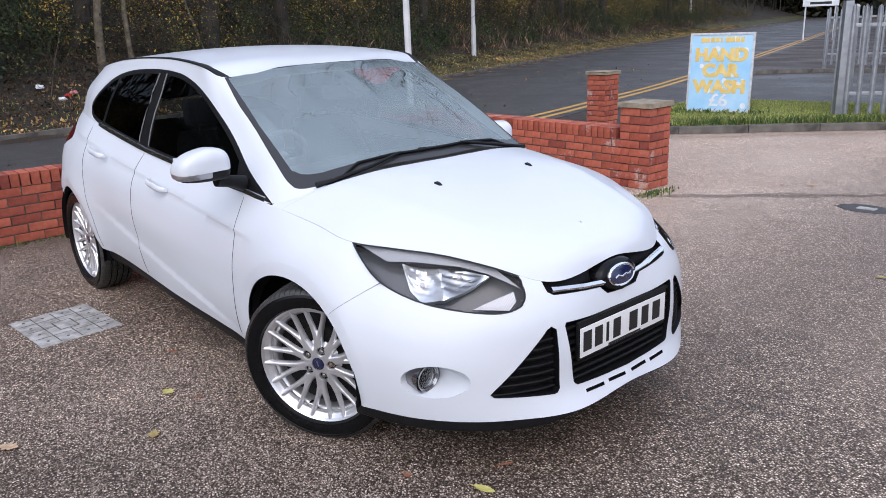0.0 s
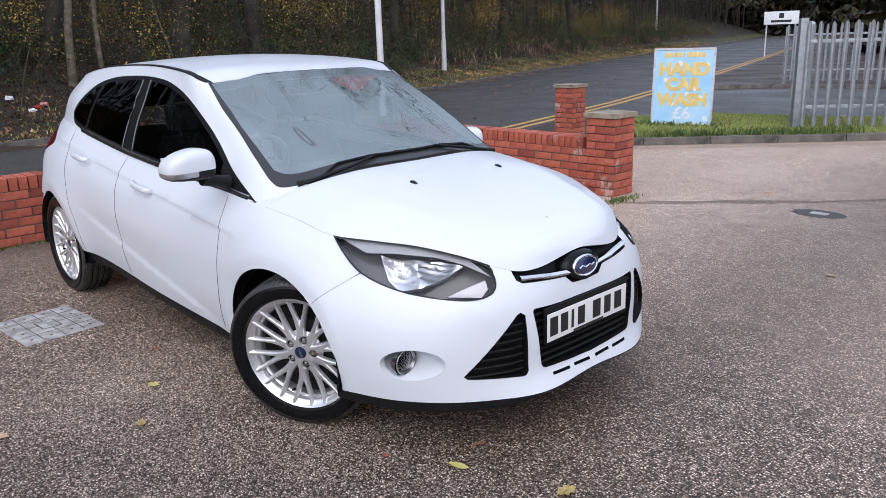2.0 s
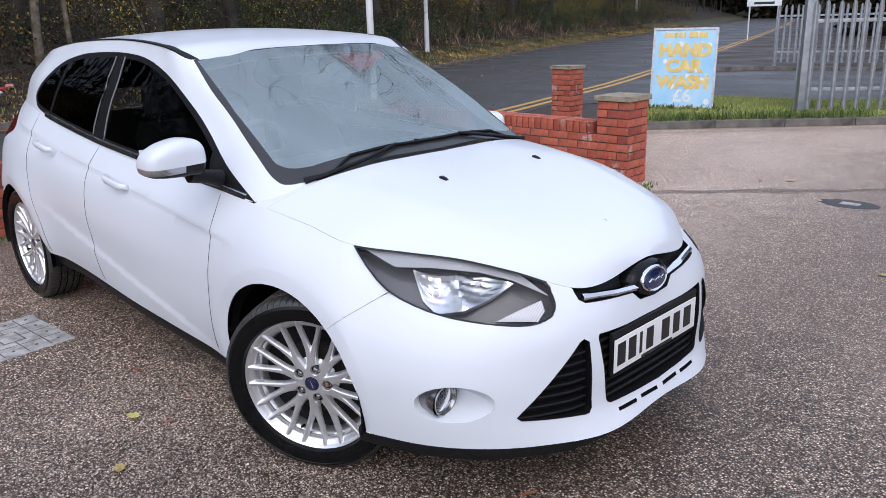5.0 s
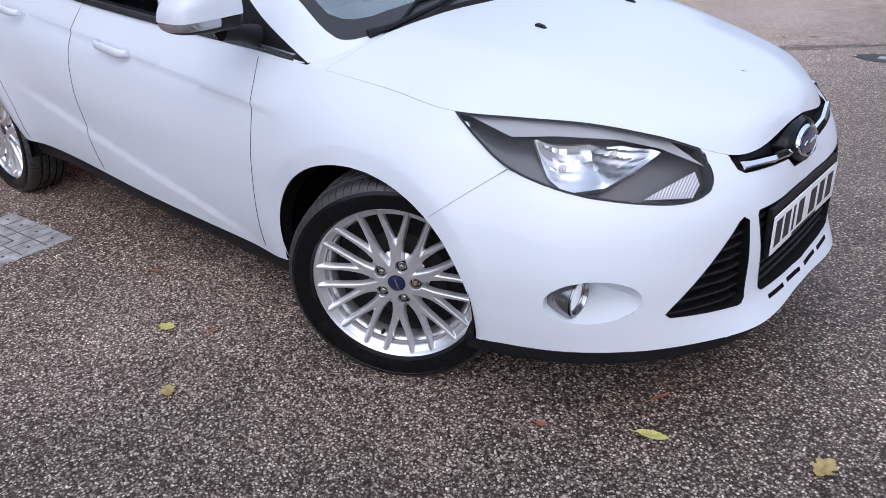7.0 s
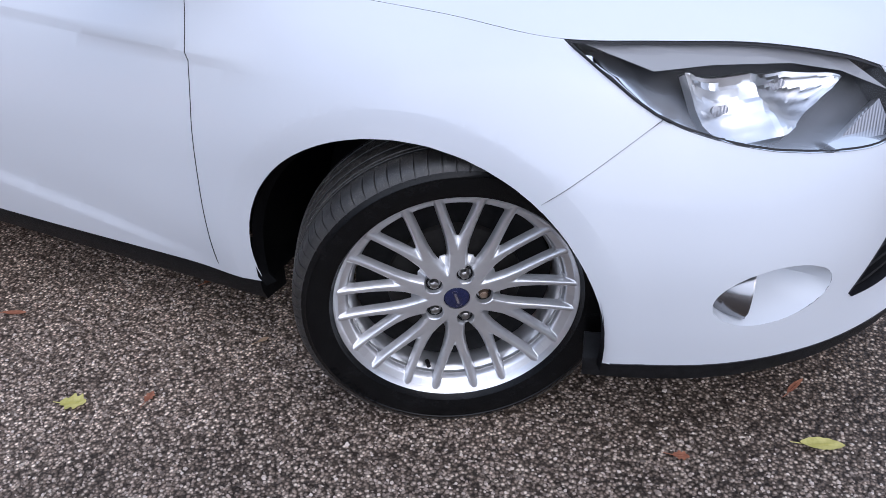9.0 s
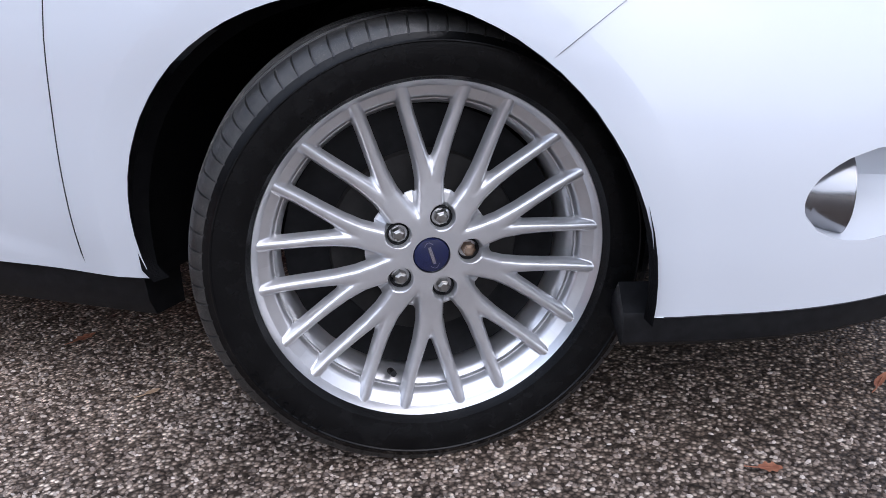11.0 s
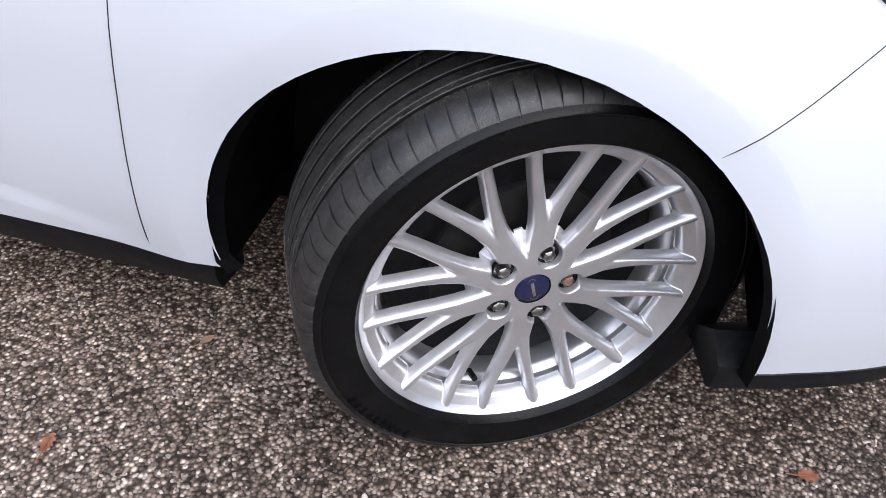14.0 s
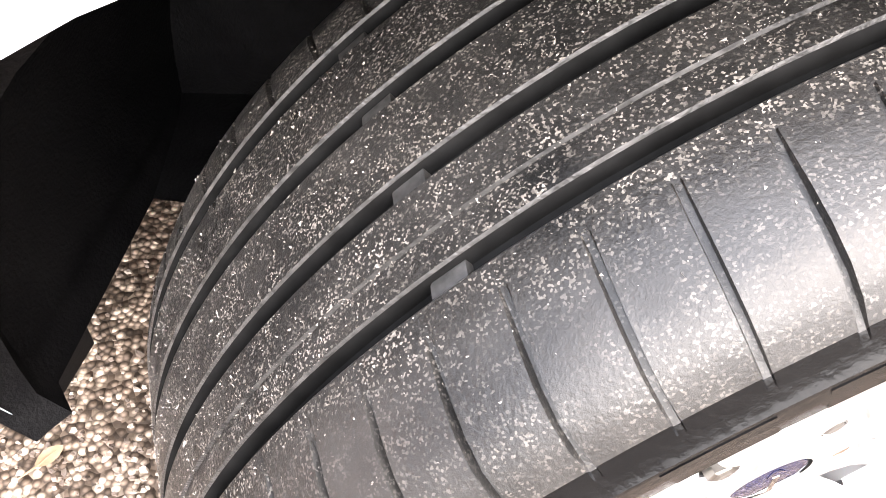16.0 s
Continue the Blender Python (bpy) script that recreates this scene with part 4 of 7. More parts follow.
# Each arm is a little crowned.
height = front + 0.0016 * np.clip(1 + web / 0.008, 0, 1) ** 2 + np.minimum(shoulder(web), flute)
lip_y = np.interp(rr, [RIM_R - 0.0245, RIM_R - 0.006, RIM_R - 0.0015, RIM_R + 0.002], [-0.0815, -0.0935, -0.0982, -0.0994]) + shoulder(RIM_R - 0.0225 - rr)
height = blend(height, lip_y, 0.004)
# The face is cut off cleanly along the edge of each gap.
spoke_past = np.minimum(np.minimum(web - 0.0040, RIM_R - 0.0265 - rr), rr - 0.087)
BOLT0 = math.radians(16)


def spoke_face(nut_at):
    """A tenth of the wheel's face, with the well of the nut that lies at an angle (degrees) on it."""
    a = radians(nut_at)
    off = np.hypot(fx - 0.054 * math.cos(a), fz - 0.054 * math.sin(a))
    well = np.clip((0.0178 - off) / 0.0032, 0, 1)
    spots_at = np.stack([fx, height + 0.016 * well * well * (3 - 2 * well), fz], -1).tolist()
    past_at, joins, bm = spoke_past.tolist(), {}, bmesh.new()

    def vert(p, q=None):
        key = (p, p) if q is None else (min(p, q), max(p, q))
        if key not in joins:
            (i, j), (m, n) = key
            k = 0.0 if q is None else past_at[i][j] / (past_at[i][j] - past_at[m][n])
            joins[key] = bm.verts.new([u + (v - u) * k for u, v in zip(spots_at[i][j], spots_at[m][n])])
        return joins[key]

    for i in range(rr.shape[0] - 1):
        for j in range(rr.shape[1] - 1):
            quad = [(i, j), (i + 1, j), (i + 1, j + 1), (i, j + 1)]
            held = [past_at[p][q] <= 0 for p, q in quad]
            for tri in ([0, 1, 2, 3],) if all(held) else ([0, 1, 2], [0, 2, 3]):
                loop = []
                for m, n in zip(tri, tri[1:] + tri[:1]):
                    if held[m]:
                        loop.append(vert(quad[m]))
                    if held[m] != held[n]:
                        loop.append(vert(quad[m], quad[n]))
                if len(loop) > 2 and len(set(loop)) == len(loop):
                    bm.faces.new(loop)
    bmesh.ops.remove_doubles(bm, verts=bm.verts, dist=0.00005)
    bmesh.ops.recalc_face_normals(bm, faces=bm.faces)
    if sum(f.normal.y for f in bm.faces) > 0:
        bmesh.ops.reverse_faces(bm, faces=bm.faces)
    return bm


for odd, nut_at in ((0, -16.0), (1, 20.0)):
    spoke = part("spoke", spoke_face(nut_at), ALLOY, wheel, "silver forked spoke", angle=75)
    for k in range(odd, 10, 2):
        ob = spoke if k == odd else new("spoke", spoke.data)
        ob.parent = wheel
        ob.matrix_local = DEEP @ Matrix.Rotation(2 * math.pi * k / 10, 4, "Y")
        tagged(ob, "silver forked spoke")
bm = bmesh.new()
revolve(bm, [(-0.060, 0.0), (-0.060, 0.032), (-0.058, 0.040), (-0.050, 0.052), (-0.035, 0.058), (-0.020, 0.060), (0.03, 0.060)], 60)
bmesh.ops.recalc_face_normals(bm, faces=bm.faces)
part("hub", bm, ALLOY, wheel).matrix_local = DEEP
bm = bmesh.new()
revolve(bm, [(-0.0735, 0.0), (-0.0730, 0.015), (-0.0710, 0.024), (-0.068, 0.0262), (-0.060, 0.0264)], 40)
bmesh.ops.recalc_face_normals(bm, faces=bm.faces)
part("hub_cap", bm, BLUE, wheel, "dark blue centre cap").matrix_local = HUB_IN
bm = bmesh.new()
for k in range(40):
    a, b = 2 * math.pi * k / 40, 2 * math.pi * (k + 1) / 40
    q = [bm.verts.new((rx * math.cos(t), -0.0732 + 0.0004, rz * math.sin(t))) for t, (rx, rz) in ((a, (0.0095, 0.020)), (b, (0.0095, 0.020)), (b, (0.0088, 0.019)), (a, (0.0088, 0.019)))]
    bm.faces.new(q)
box(bm, -0.0022, 0.0022, -0.0736, -0.0731, -0.013, 0.013, 0)
part("cap_emblem", bm, CHROME, wheel, "silver oval emblem").matrix_local = HUB_IN
seat_bm, nut_bm = bmesh.new(), bmesh.new()
revolve(seat_bm, [(-0.0655, 0.0135), (-0.0665, 0.0145), (-0.0655, 0.0158), (-0.060, 0.0160)], 24)
revolve(seat_bm, [(-0.0655, 0.0135), (-0.055, 0.0125), (-0.054, 0.0)], 24)
revolve(nut_bm, [(-0.0735, 0.0), (-0.0735, 0.005), (-0.0725, 0.0075)], 6)
revolve(nut_bm, [(-0.0725, 0.0082), (-0.0715, 0.0095), (-0.060, 0.0095), (-0.059, 0.0118), (-0.055, 0.0118)], 6)
for b in (seat_bm, nut_bm):
    bmesh.ops.recalc_face_normals(b, faces=b.faces)
# The seat's black stands for the shade in the silver well.
seat_me = part("nut_seat_shade", seat_bm, BLACK, wheel)
nut_me = part("wheel_nut", nut_bm, STEEL, wheel, "worn steel wheel nut", smooth=False)
for k in range(5):
    m = Matrix.Translation((0, 0.0165, 0)) @ Matrix.Rotation(BOLT0 + 2 * math.pi * k / 5, 4, "Y") @ Matrix.Translation((0.054, 0, 0))
    for src in (seat_me, nut_me):
        ob = src if k == 0 else new(src.name.split(".")[0], src.data)
        if src is nut_me and k == 0:
            ob.material_slots[0].link = "OBJECT"
            ob.material_slots[0].material = RUST
        if src is nut_me:
            tagged(ob, "rusty steel wheel nut" if k == 0 else "worn steel wheel nut")
        ob.parent = wheel
        ob.matrix_local = m
bm = bmesh.new()
tube(bm, [(0.195, -0.052, 0), (0.188, -0.075, 0)], [0.005, 0.0045], 10)
valve = part("valve", bm, BLACK, wheel, "black rubber valve")
valve.matrix_local = DEEP @ Matrix.Rotation(math.radians(124.4), 4, "Y")
bm = bmesh.new()
revolve(bm, [(-0.005, 0.05), (-0.006, 0.135), (0.0, 0.138), (0.02, 0.138), (0.02, 0.05)], 60)
bmesh.ops.recalc_face_normals(bm, faces=bm.faces)
part("brake_disc", bm, varied("brake_disc", (0.010, 0.009, 0.008), (0.030, 0.027, 0.025), 40, 0.7, 0.2), wheel, "dull brake disc")
# Black disc added to stand for the shade behind the spokes.
bm = bmesh.new()
revolve(bm, [(0.003, 0.02), (0.005, 0.200)], 40)
part("brake_backing", bm, BLACK, wheel)
STEER, SPIN, CAMBER = 28.5, -15.5, 3.0
FRONT_C = (0.030, 0.787, 0.3165)
wheel.matrix_local = pose(FRONT_C[0], -FRONT_C[1], FRONT_C[2], 0, 0, STEER) @ Matrix.Rotation(math.radians(CAMBER), 4, "X") @ Matrix.Rotation(math.radians(SPIN), 4, "Y")
tagged(wheel, "front wheel turned outwards, silver alloy")
for c, turn, spin in (((FRONT_C[0] - 0.03, FRONT_C[1], FRONT_C[2]), 180 + STEER, 20), ((-2.648, -0.782, 0.3165), 0, 33), ((-2.648, 0.782, 0.3165), 180, 50)):
    copy_thing(wheel, pose(*c, 0, 0, turn) @ Matrix.Rotation(math.radians(spin), 4, "Y"))
for c, (ax, az) in zip((0, 1), ARCH):
    bm = bmesh.new()
    n = 40
    rings = []
    for k in range(n + 1):
        deg = -9 + 193 * k / n
        a = math.radians(deg)
        deep = float(np.interp(deg, [0, 140, 184], [0.48, 0.48, 0.52]))
        core = float(np.interp(deg, [0, 177, 182, 184], [0.06, 0.06, 0.12, 0.24]))
        rings.append([(ax + (r + arch_swell(a)) * math.cos(a), y, az + ARCH_Z * (r + arch_swell(a)) * math.sin(a)) for y, r in ((0.873, ARCH_R + 0.004), (0.866, ARCH_R + 0.001), (0.85, ARCH_R - 0.008), (0.83, ARCH_R + 0.012), (deep + 0.02, ARCH_R + 0.02), (deep, core))])
    foot = rings[-1]
    for step in (1, 2, 3):
        drop = 0.006 * step
        rings.append([(x + 0.006 * step, max(y, 0.52 + 0.045 * step), z - drop) for x, y, z in foot])
    loft(bm, rings, False, False)
    bmesh.ops.recalc_face_normals(bm, faces=bm.faces)
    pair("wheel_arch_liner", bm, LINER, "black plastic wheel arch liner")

# Under the body: floor pan, sills, splitter.
bm = bmesh.new()
box(bm, -3.2, -3.03, -0.6, 0.6, 0.24, 0.30)
box(bm, -2.20, -0.66, -0.66, 0.66, 0.22, 0.27)
box(bm, -3.0, 0.8, -0.46, 0.46, 0.20, 0.26)
part("floor_pan", bm, BLACK, car, "black underbody")
for s in (1, -1):
    bm = bmesh.new()
    rings = []
    for x in np.linspace(-0.425, -2.27, 30):
        zt = float(np.interp(-x, [0, 0.45, 1.2, 2.0, 2.65], [0.245, 0.262, 0.293, 0.345, 0.33])) + 0.004
        rings.append([(x, s * y, z) for y, z in ((0.75, zt + 0.02), (0.838, zt), (0.842, zt - 0.006), (0.838, zt - 0.055), (0.825, zt - 0.083), (0.75, zt - 0.088))])
    loft(bm, rings, True, True)
    bmesh.ops.recalc_face_normals(bm, faces=bm.faces)
    part("sill", bm, BLACK, car, "black plastic sill")
bm = bmesh.new()
lip = herm(KU, ROWS_BODY[0], np.linspace(0, KU[5] + 0.02, 60))
tang = np.gradient(lip, axis=0)
rings = []
for p, t in zip(lip, tang):
    n = np.array([t[1], -t[0], 0]) * -1
    n = np.array([abs(n[0]), abs(n[1]), 0]) / np.hypot(n[0], n[1])
    thick = float(np.interp(p[1], [0, 0.3, 0.45, 0.85], [0.012, 0.014, 0.045, 0.05]))
    rings.append([tuple(p - n * 0.05 + np.array([0, 0, 0.03])), tuple(p - n * 0.004 + np.array([0, 0, 0.004])), tuple(p - n * 0.002 - np.array([0, 0, 0.004])), tuple(p - n * 0.008 - np.array([0, 0, thick * 0.8])), tuple(p - n * 0.02 - np.array([0, 0, thick])), tuple(p - n * 0.15 - np.array([0, 0, thick * 0.9]))])
loft(bm, rings, True, True)
whole(bm)
bmesh.ops.recalc_face_normals(bm, faces=bm.faces)
part("front_splitter", bm, BLACK, car, "black plastic lower lip")

car.location.y = 0.012

# ---- the car's fittings ----
LN = LU.cross(LV).normalized()
lamp_o = Vector(LAMP["origin"])
lamp_faces = regions["headlamp"]
lamp_pts = [((f.calc_center_median() - lamp_o).dot(LU), (f.calc_center_median() - lamp_o).dot(LV), (f.calc_center_median() - lamp_o).dot(LN)) for f in lamp_faces]


def lens_height(u, v):
    """How far out the lens stands over a place on the lamp's plane."""
    return min(lamp_pts, key=lambda p: (p[0] - u) ** 2 + (p[1] - v) ** 2)[2]


def in_lamp(u, v, below):
    return lamp_o + LU * u + LV * v + LN * (lens_height(u, v) - below)


def dish(centre, axis, radius, depth, n=28, rings=6):
    """A hollow round reflector that opens along axis."""
    bm = bmesh.new()
    axis = Vector(axis).normalized()
    a = axis.cross(Vector((0, 0, 1))).normalized()
    b = axis.cross(a)
    loft(bm, [[Vector(centre) + axis * (depth * ((r / rings) ** 2 - 1)) + (a * math.cos(2 * math.pi * k / n) + b * math.sin(2 * math.pi * k / n)) * radius * r / rings for k in range(n)] for r in range(1, rings + 1)], True, False)
    bm.faces.ensure_lookup_table()
    return bm


def slab(points, normal, thick):
    """A flat plate from an outline of points, with thickness behind it."""
    bm = bmesh.new()
    n = Vector(normal).normalized() * thick
    loft(bm, [[Vector(p) - n for p in points], [Vector(p) for p in points]], True, True)
    bmesh.ops.recalc_face_normals(bm, faces=bm.faces)
    return bm


SEALGREY = material("pillar_seal_grey", (0.20, 0.205, 0.21), 0.4)
RIBBED = material("indicator_lens", (0.40, 0.40, 0.42), 0.30, 0.7)
wave = node(RIBBED, "ShaderNodeTexWave", Scale=60.0)
link(RIBBED, coords(RIBBED), wave.inputs["Vector"])
bump(RIBBED, wave.outputs[0], 0.35, 0.002)
LAMPGREY = material("lamp_bezel_grey", (0.30, 0.305, 0.315), 0.34)
for side in (1, -1):

    def put(name, bm, mats, parent, label="", **kw):
        """A left-hand piece, or its mirror image."""
        if side < 0:
            other = mirrored(bm)
            bm.free()
            bm = other
        return part(name, bm, mats, parent, label, **kw)

    bm = take(lower, lamp_faces)
    housing = put("headlamp", sunk(bm, 0.07, -LN), LAMPDARK, car, "clear headlamp with a dark grey housing")
    lens_bm = take(lower, lamp_faces)
    bmesh.ops.remove_doubles(lens_bm, verts=lens_bm.verts, dist=0.0004)
    lens_bm.normal_update()
    lens_rim = [v.co.copy() for v in lens_bm.verts if v.is_boundary]
    # The lens swells out of the wing.
    for v in lens_bm.verts:
        if not v.is_boundary:
            v.co += v.normal * 0.032 * min(1.0, min((v.co - p).length for p in lens_rim) / 0.070) ** 0.7
    lens = put("lens", lens_bm, LENS, housing, "clear plastic lens")
    lens.visible_shadow = False
    # Dark seal round the lens.
    bm = take(lower, lamp_faces)
    bm.normal_update()
    bmesh.ops.remove_doubles(bm, verts=bm.verts, dist=0.0004)
    r = bmesh.ops.inset_region(bm, faces=bm.faces[:], thickness=0.006, depth=0.0, use_boundary=True)
    ring = set(r["faces"])
    bmesh.ops.delete(bm, geom=[f for f in bm.faces if f not in ring], context="FACES")
    for v in bm.verts:
        v.co -= LN * 0.0015
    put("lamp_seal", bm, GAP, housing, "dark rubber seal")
    # One angular silver reflector with two hollows that meet in a ridge.
    grid = []
    for u in np.linspace(0.114, -0.192, 34):
        hi = float(np.interp(-u, [-0.115, 0.0, 0.11, 0.195], [0.052, 0.040, 0.034, 0.0]))
        lo = float(np.interp(-u, [-0.115, -0.085, -0.045, 0.04, 0.13, 0.195], [0.052, -0.05, -0.092, -0.092, -0.045, 0.0]))
        row = []
        for w in np.linspace(0, 1, 20):
            v = lo + (hi - lo) * w
            hollow = max(0.052 * (1 - ((u - 0.042) / 0.085) ** 2 - ((v + 0.025) / 0.105) ** 2), 0.046 * (1 - ((u + 0.085) / 0.085) ** 2 - ((v - 0.008) / 0.085) ** 2), 0.0)
            row.append(tuple(in_lamp(u, v, 0.016 + hollow + (0.020 if w in (0.0, 1.0) else 0.0))))
        grid.append(row)
    bm = grid_mesh(np.array(grid))
    bmesh.ops.remove_doubles(bm, verts=bm.verts, dist=0.0004)
    bmesh.ops.recalc_face_normals(bm, faces=bm.faces)
    if sum(f.normal.dot(LN) for f in bm.faces) < 0:
        bmesh.ops.reverse_faces(bm, faces=bm.faces)
    put("reflector", bm, SILVERLAMP, housing, "bright angular reflector", angle=24)
    for u, v in ((0.045, -0.020), (-0.085, 0.008)):
        bm = bmesh.new()
        tube(bm, [in_lamp(u, v, 0.066), in_lamp(u, v, 0.042)], [0.010, 0.007], 14)
        put("bulb", bm, RIBBED, housing)
    ind = [in_lamp(u, v, 0.016) for u, v in ((-0.135, -0.118), (-0.20, -0.086), (-0.275, -0.052), (-0.285, -0.085), (-0.262, -0.118))]
    put("indicator", slab(ind, LN, 0.02), RIBBED, housing, "ribbed clear indicator")
    trim = [in_lamp(u, v, 0.012) for u, v in ((0.28, 0.138), (0.20, 0.126), (0.05, 0.092), (-0.10, 0.070), (-0.20, 0.038), (-0.30, -0.04), (-0.19, 0.008), (-0.09, 0.036), (0.06, 0.056), (0.17, 0.062))]
    bm = bmesh.new()
    vs = [bm.verts.new(p) for p in trim]
    for i in range(4):
        bm.faces.new((vs[i], vs[i + 1], vs[8 - i], vs[9 - i]))
    bmesh.ops.recalc_face_normals(bm, faces=bm.faces)
    put("lamp_bezel", bm, LAMPGREY, housing, "smooth grey bezel")

    # Fog lamp in a white recess.
    FOGCHROME = material("dull_chrome", (0.33, 0.33, 0.34), 0.24, 1.0)
    fog_dir = Vector((0.77, 0.64, 0)).normalized()
    bm = take(lower, regions["fog"])
    centre = Vector(FOG["origin"])
    bm.normal_update()
    for v in bm.verts:
        a, b = fog_ring.flat(v.co)
        q = min(1.0, math.hypot(a / (0.112 if a > 0 else 0.129), b / 0.060))
        v.co -= fog_dir * 0.112 * (1 - q**2) ** 0.95
    recess = put("fog_lamp", bm, PAINT, car, "round fog lamp in a white recess")
    fwd = (Vector((0.985, -0.06, -0.04))).normalized()
    a = fwd.cross(Vector((0, 0, 1))).normalized()
    b = a.cross(fwd)
    fc = centre + FU * 0.020 - fog_dir * 0.016
    n = 32
    bm = bmesh.new()
    prof = [(0.002, 0.052), (0.009, 0.050), (0.009, 0.046), (0.0, 0.041), (-0.03, 0.038), (-0.05, 0.040), (-0.05, 0.052)]
    loft(bm, [[fc + fwd * d + (a * math.cos(2 * math.pi * k / n) + b * math.sin(2 * math.pi * k / n)) * r for d, r in prof] for k in range(n)] + [[fc + fwd * d + a * r for d, r in prof]], True, False)
    bmesh.ops.remove_doubles(bm, verts=bm.verts, dist=0.0005)
    bmesh.ops.recalc_face_normals(bm, faces=bm.faces)
    put("fog_bezel", bm, FOGCHROME, recess, "chrome bezel ring")
    put("fog_reflector", dish(fc, fwd, 0.040, 0.03), material("fog_reflector", (0.05, 0.05, 0.055), 0.25, 0.6), recess)
    bm = bmesh.new()
    loft(bm, [[fc + fwd * (0.003 * (1 - (r / 0.036) ** 2)) + (a * math.cos(2 * math.pi * k / 24) + b * math.sin(2 * math.pi * k / 24)) * r for k in range(24)] for r in (0.040, 0.030, 0.016, 0.004)], True, True)
    # Dark disc added so that the lamp's inside looks dark.
    backing = bmesh.new()
    loft(backing, [[fc - fwd * d + (a * math.cos(2 * math.pi * k / 24) + b * math.sin(2 * math.pi * k / 24)) * r for k in range(24)] for r, d in ((0.041, 0.004), (0.034, 0.010), (0.012, 0.014), (0.003, 0.014))], True, True)
    bmesh.ops.recalc_face_normals(backing, faces=backing.faces)
    put("fog_bowl", backing, GLOSSBLACK, recess, "dark disc added behind the glass")
    glass = put("fog_glass", bm, LENS, recess)
    glass.visible_shadow = False
    # The chrome shell behind the bezel, a blunt bullet let into the recess.
    bm = bmesh.new()
    rings = []
    for s_ in np.linspace(0, 0.995, 14):
        r = 0.056 * math.sqrt(1 - s_ * s_)
        rings.append([fc + fwd * (0.006 - 0.120 * s_) + (a * math.cos(2 * math.pi * k / 36) + b * math.sin(2 * math.pi * k / 36)) * r for k in range(36)])
    loft(bm, rings, True, False)
    bmesh.ops.recalc_face_normals(bm, faces=bm.faces)
    put("fog_shell", bm, FOGCHROME, recess, "chrome fog lamp shell")

    # Ribs of the corner grille.
    for k in range(7):
        z = 0.325 + 0.03 * k
        y1 = float(np.interp(z, [0.325, 0.545], [0.577, 0.388]))
        y0 = float(np.interp(z, [0.31, 0.545], [0.357, 0.366]))
        if y1 - y0 < 0.02:
            continue
        bm = bmesh.new()
        rings = []
        for y in np.linspace(y0, y1, 8):
            p = float(np.interp(y, [0.33, 0.42, 0.51, 0.56, 0.60], [0.860, 0.840, 0.796, 0.764, 0.736])) - 0.010
            rings.append([(p, y, z + 0.004), (p + 0.002, y, z), (p, y, z - 0.004), (p - 0.03, y, z - 0.003), (p - 0.03, y, z + 0.003)])
        loft(bm, rings, True, True)
        bmesh.ops.recalc_face_normals(bm, faces=bm.faces)
        put("grille_rib", bm, BLACK, car)

    # Door mirror: white cap, black foot, indicator strip.
    secs = [(0.862, 1.080, 0.996, -0.458, -0.545), (0.873, 1.096, 0.990, -0.440, -0.558), (0.922, 1.117, 0.987, -0.428, -0.566), (0.978, 1.114, 0.987, -0.427, -0.566), (1.034, 1.095, 0.992, -0.434, -0.564), (1.062, 1.075, 0.998, -0.447, -0.558), (1.076, 1.052, 1.008, -0.470, -0.546)]
    k = np.array([s[0] for s in secs])
    ys = np.linspace(k[0], k[-1], 22)
    vals = herm(k, np.array([s[1:] for s in secs]), ys)
    bm = bmesh.new()
    rings = []
    for y, (zt, zb, xf, xb) in zip(ys, vals):
        ring = []
        for j in range(36):
            t = 2 * math.pi * j / 36
            c, s_ = math.cos(t), math.sin(t)
            e = 0.55
            ring.append(((xf + xb) / 2 + (xf - xb) / 2 * math.copysign(abs(c) ** e, c), y, (zt + zb) / 2 + (zt - zb) / 2 * math.copysign(abs(s_) ** 0.62, s_)))
        rings.append(ring)
    loft(bm, rings, True, True)
    bmesh.ops.recalc_face_normals(bm, faces=bm.faces)
    geom = bm.verts[:] + bm.edges[:] + bm.faces[:]
    bmesh.ops.bisect_plane(bm, geom=geom, plane_co=(-0.5, 0.85, 1.034), plane_no=(0.02, 0.03, 1))
    bmesh.ops.bisect_plane(bm, geom=bm.verts[:] + bm.edges[:] + bm.faces[:], plane_co=(-0.5, 0.85, 1.010), plane_no=(0.02, 0.03, 1))
    bm.verts.index_update()
    up, mid, low = [], [], []
    for f in bm.faces:
        c = f.calc_center_median()
        h = c.z + 0.03 * (c.y - 0.85) + 0.02 * (c.x + 0.5)
        (up if h > 1.034 else mid if h > 1.010 and c.y > 0.950 and c.x > -0.52 else low).append(f)
    cap, strip, foot = take(bm, up), take(bm, mid), take(bm, low)
    bm.free()
    for v in cap.verts:
        v.co += Vector(((v.co.x + 0.5) * 0.03, (v.co.y - 0.97) * 0.02, (v.co.z - 1.02) * 0.02))
    tube(foot, [(-0.52, 0.90, 0.978), (-0.525, 0.83, 0.962), (-0.53, 0.775, 0.945)], [0.028, 0.026, 0.034], 12)
    if side > 0:
        # The far mirror is folded back against the glass.
        fold = Matrix.Translation((-0.56, 0.80, -0.10)) @ Matrix.Rotation(radians(58), 4, "Z") @ Matrix.Translation((0.53, -0.80, 0))
        for b_ in (cap, strip, foot):
            bmesh.ops.transform(b_, matrix=fold, verts=b_.verts)
    mirror = put("door_mirror", foot, BLACK, car, "door mirror with a white cap and black foot")
    put("mirror_cap", cap, PAINT, mirror, "white painted cap")
    put("mirror_indicator", strip, RIBBED, mirror, "clear indicator strip")
    bm = bmesh.new()
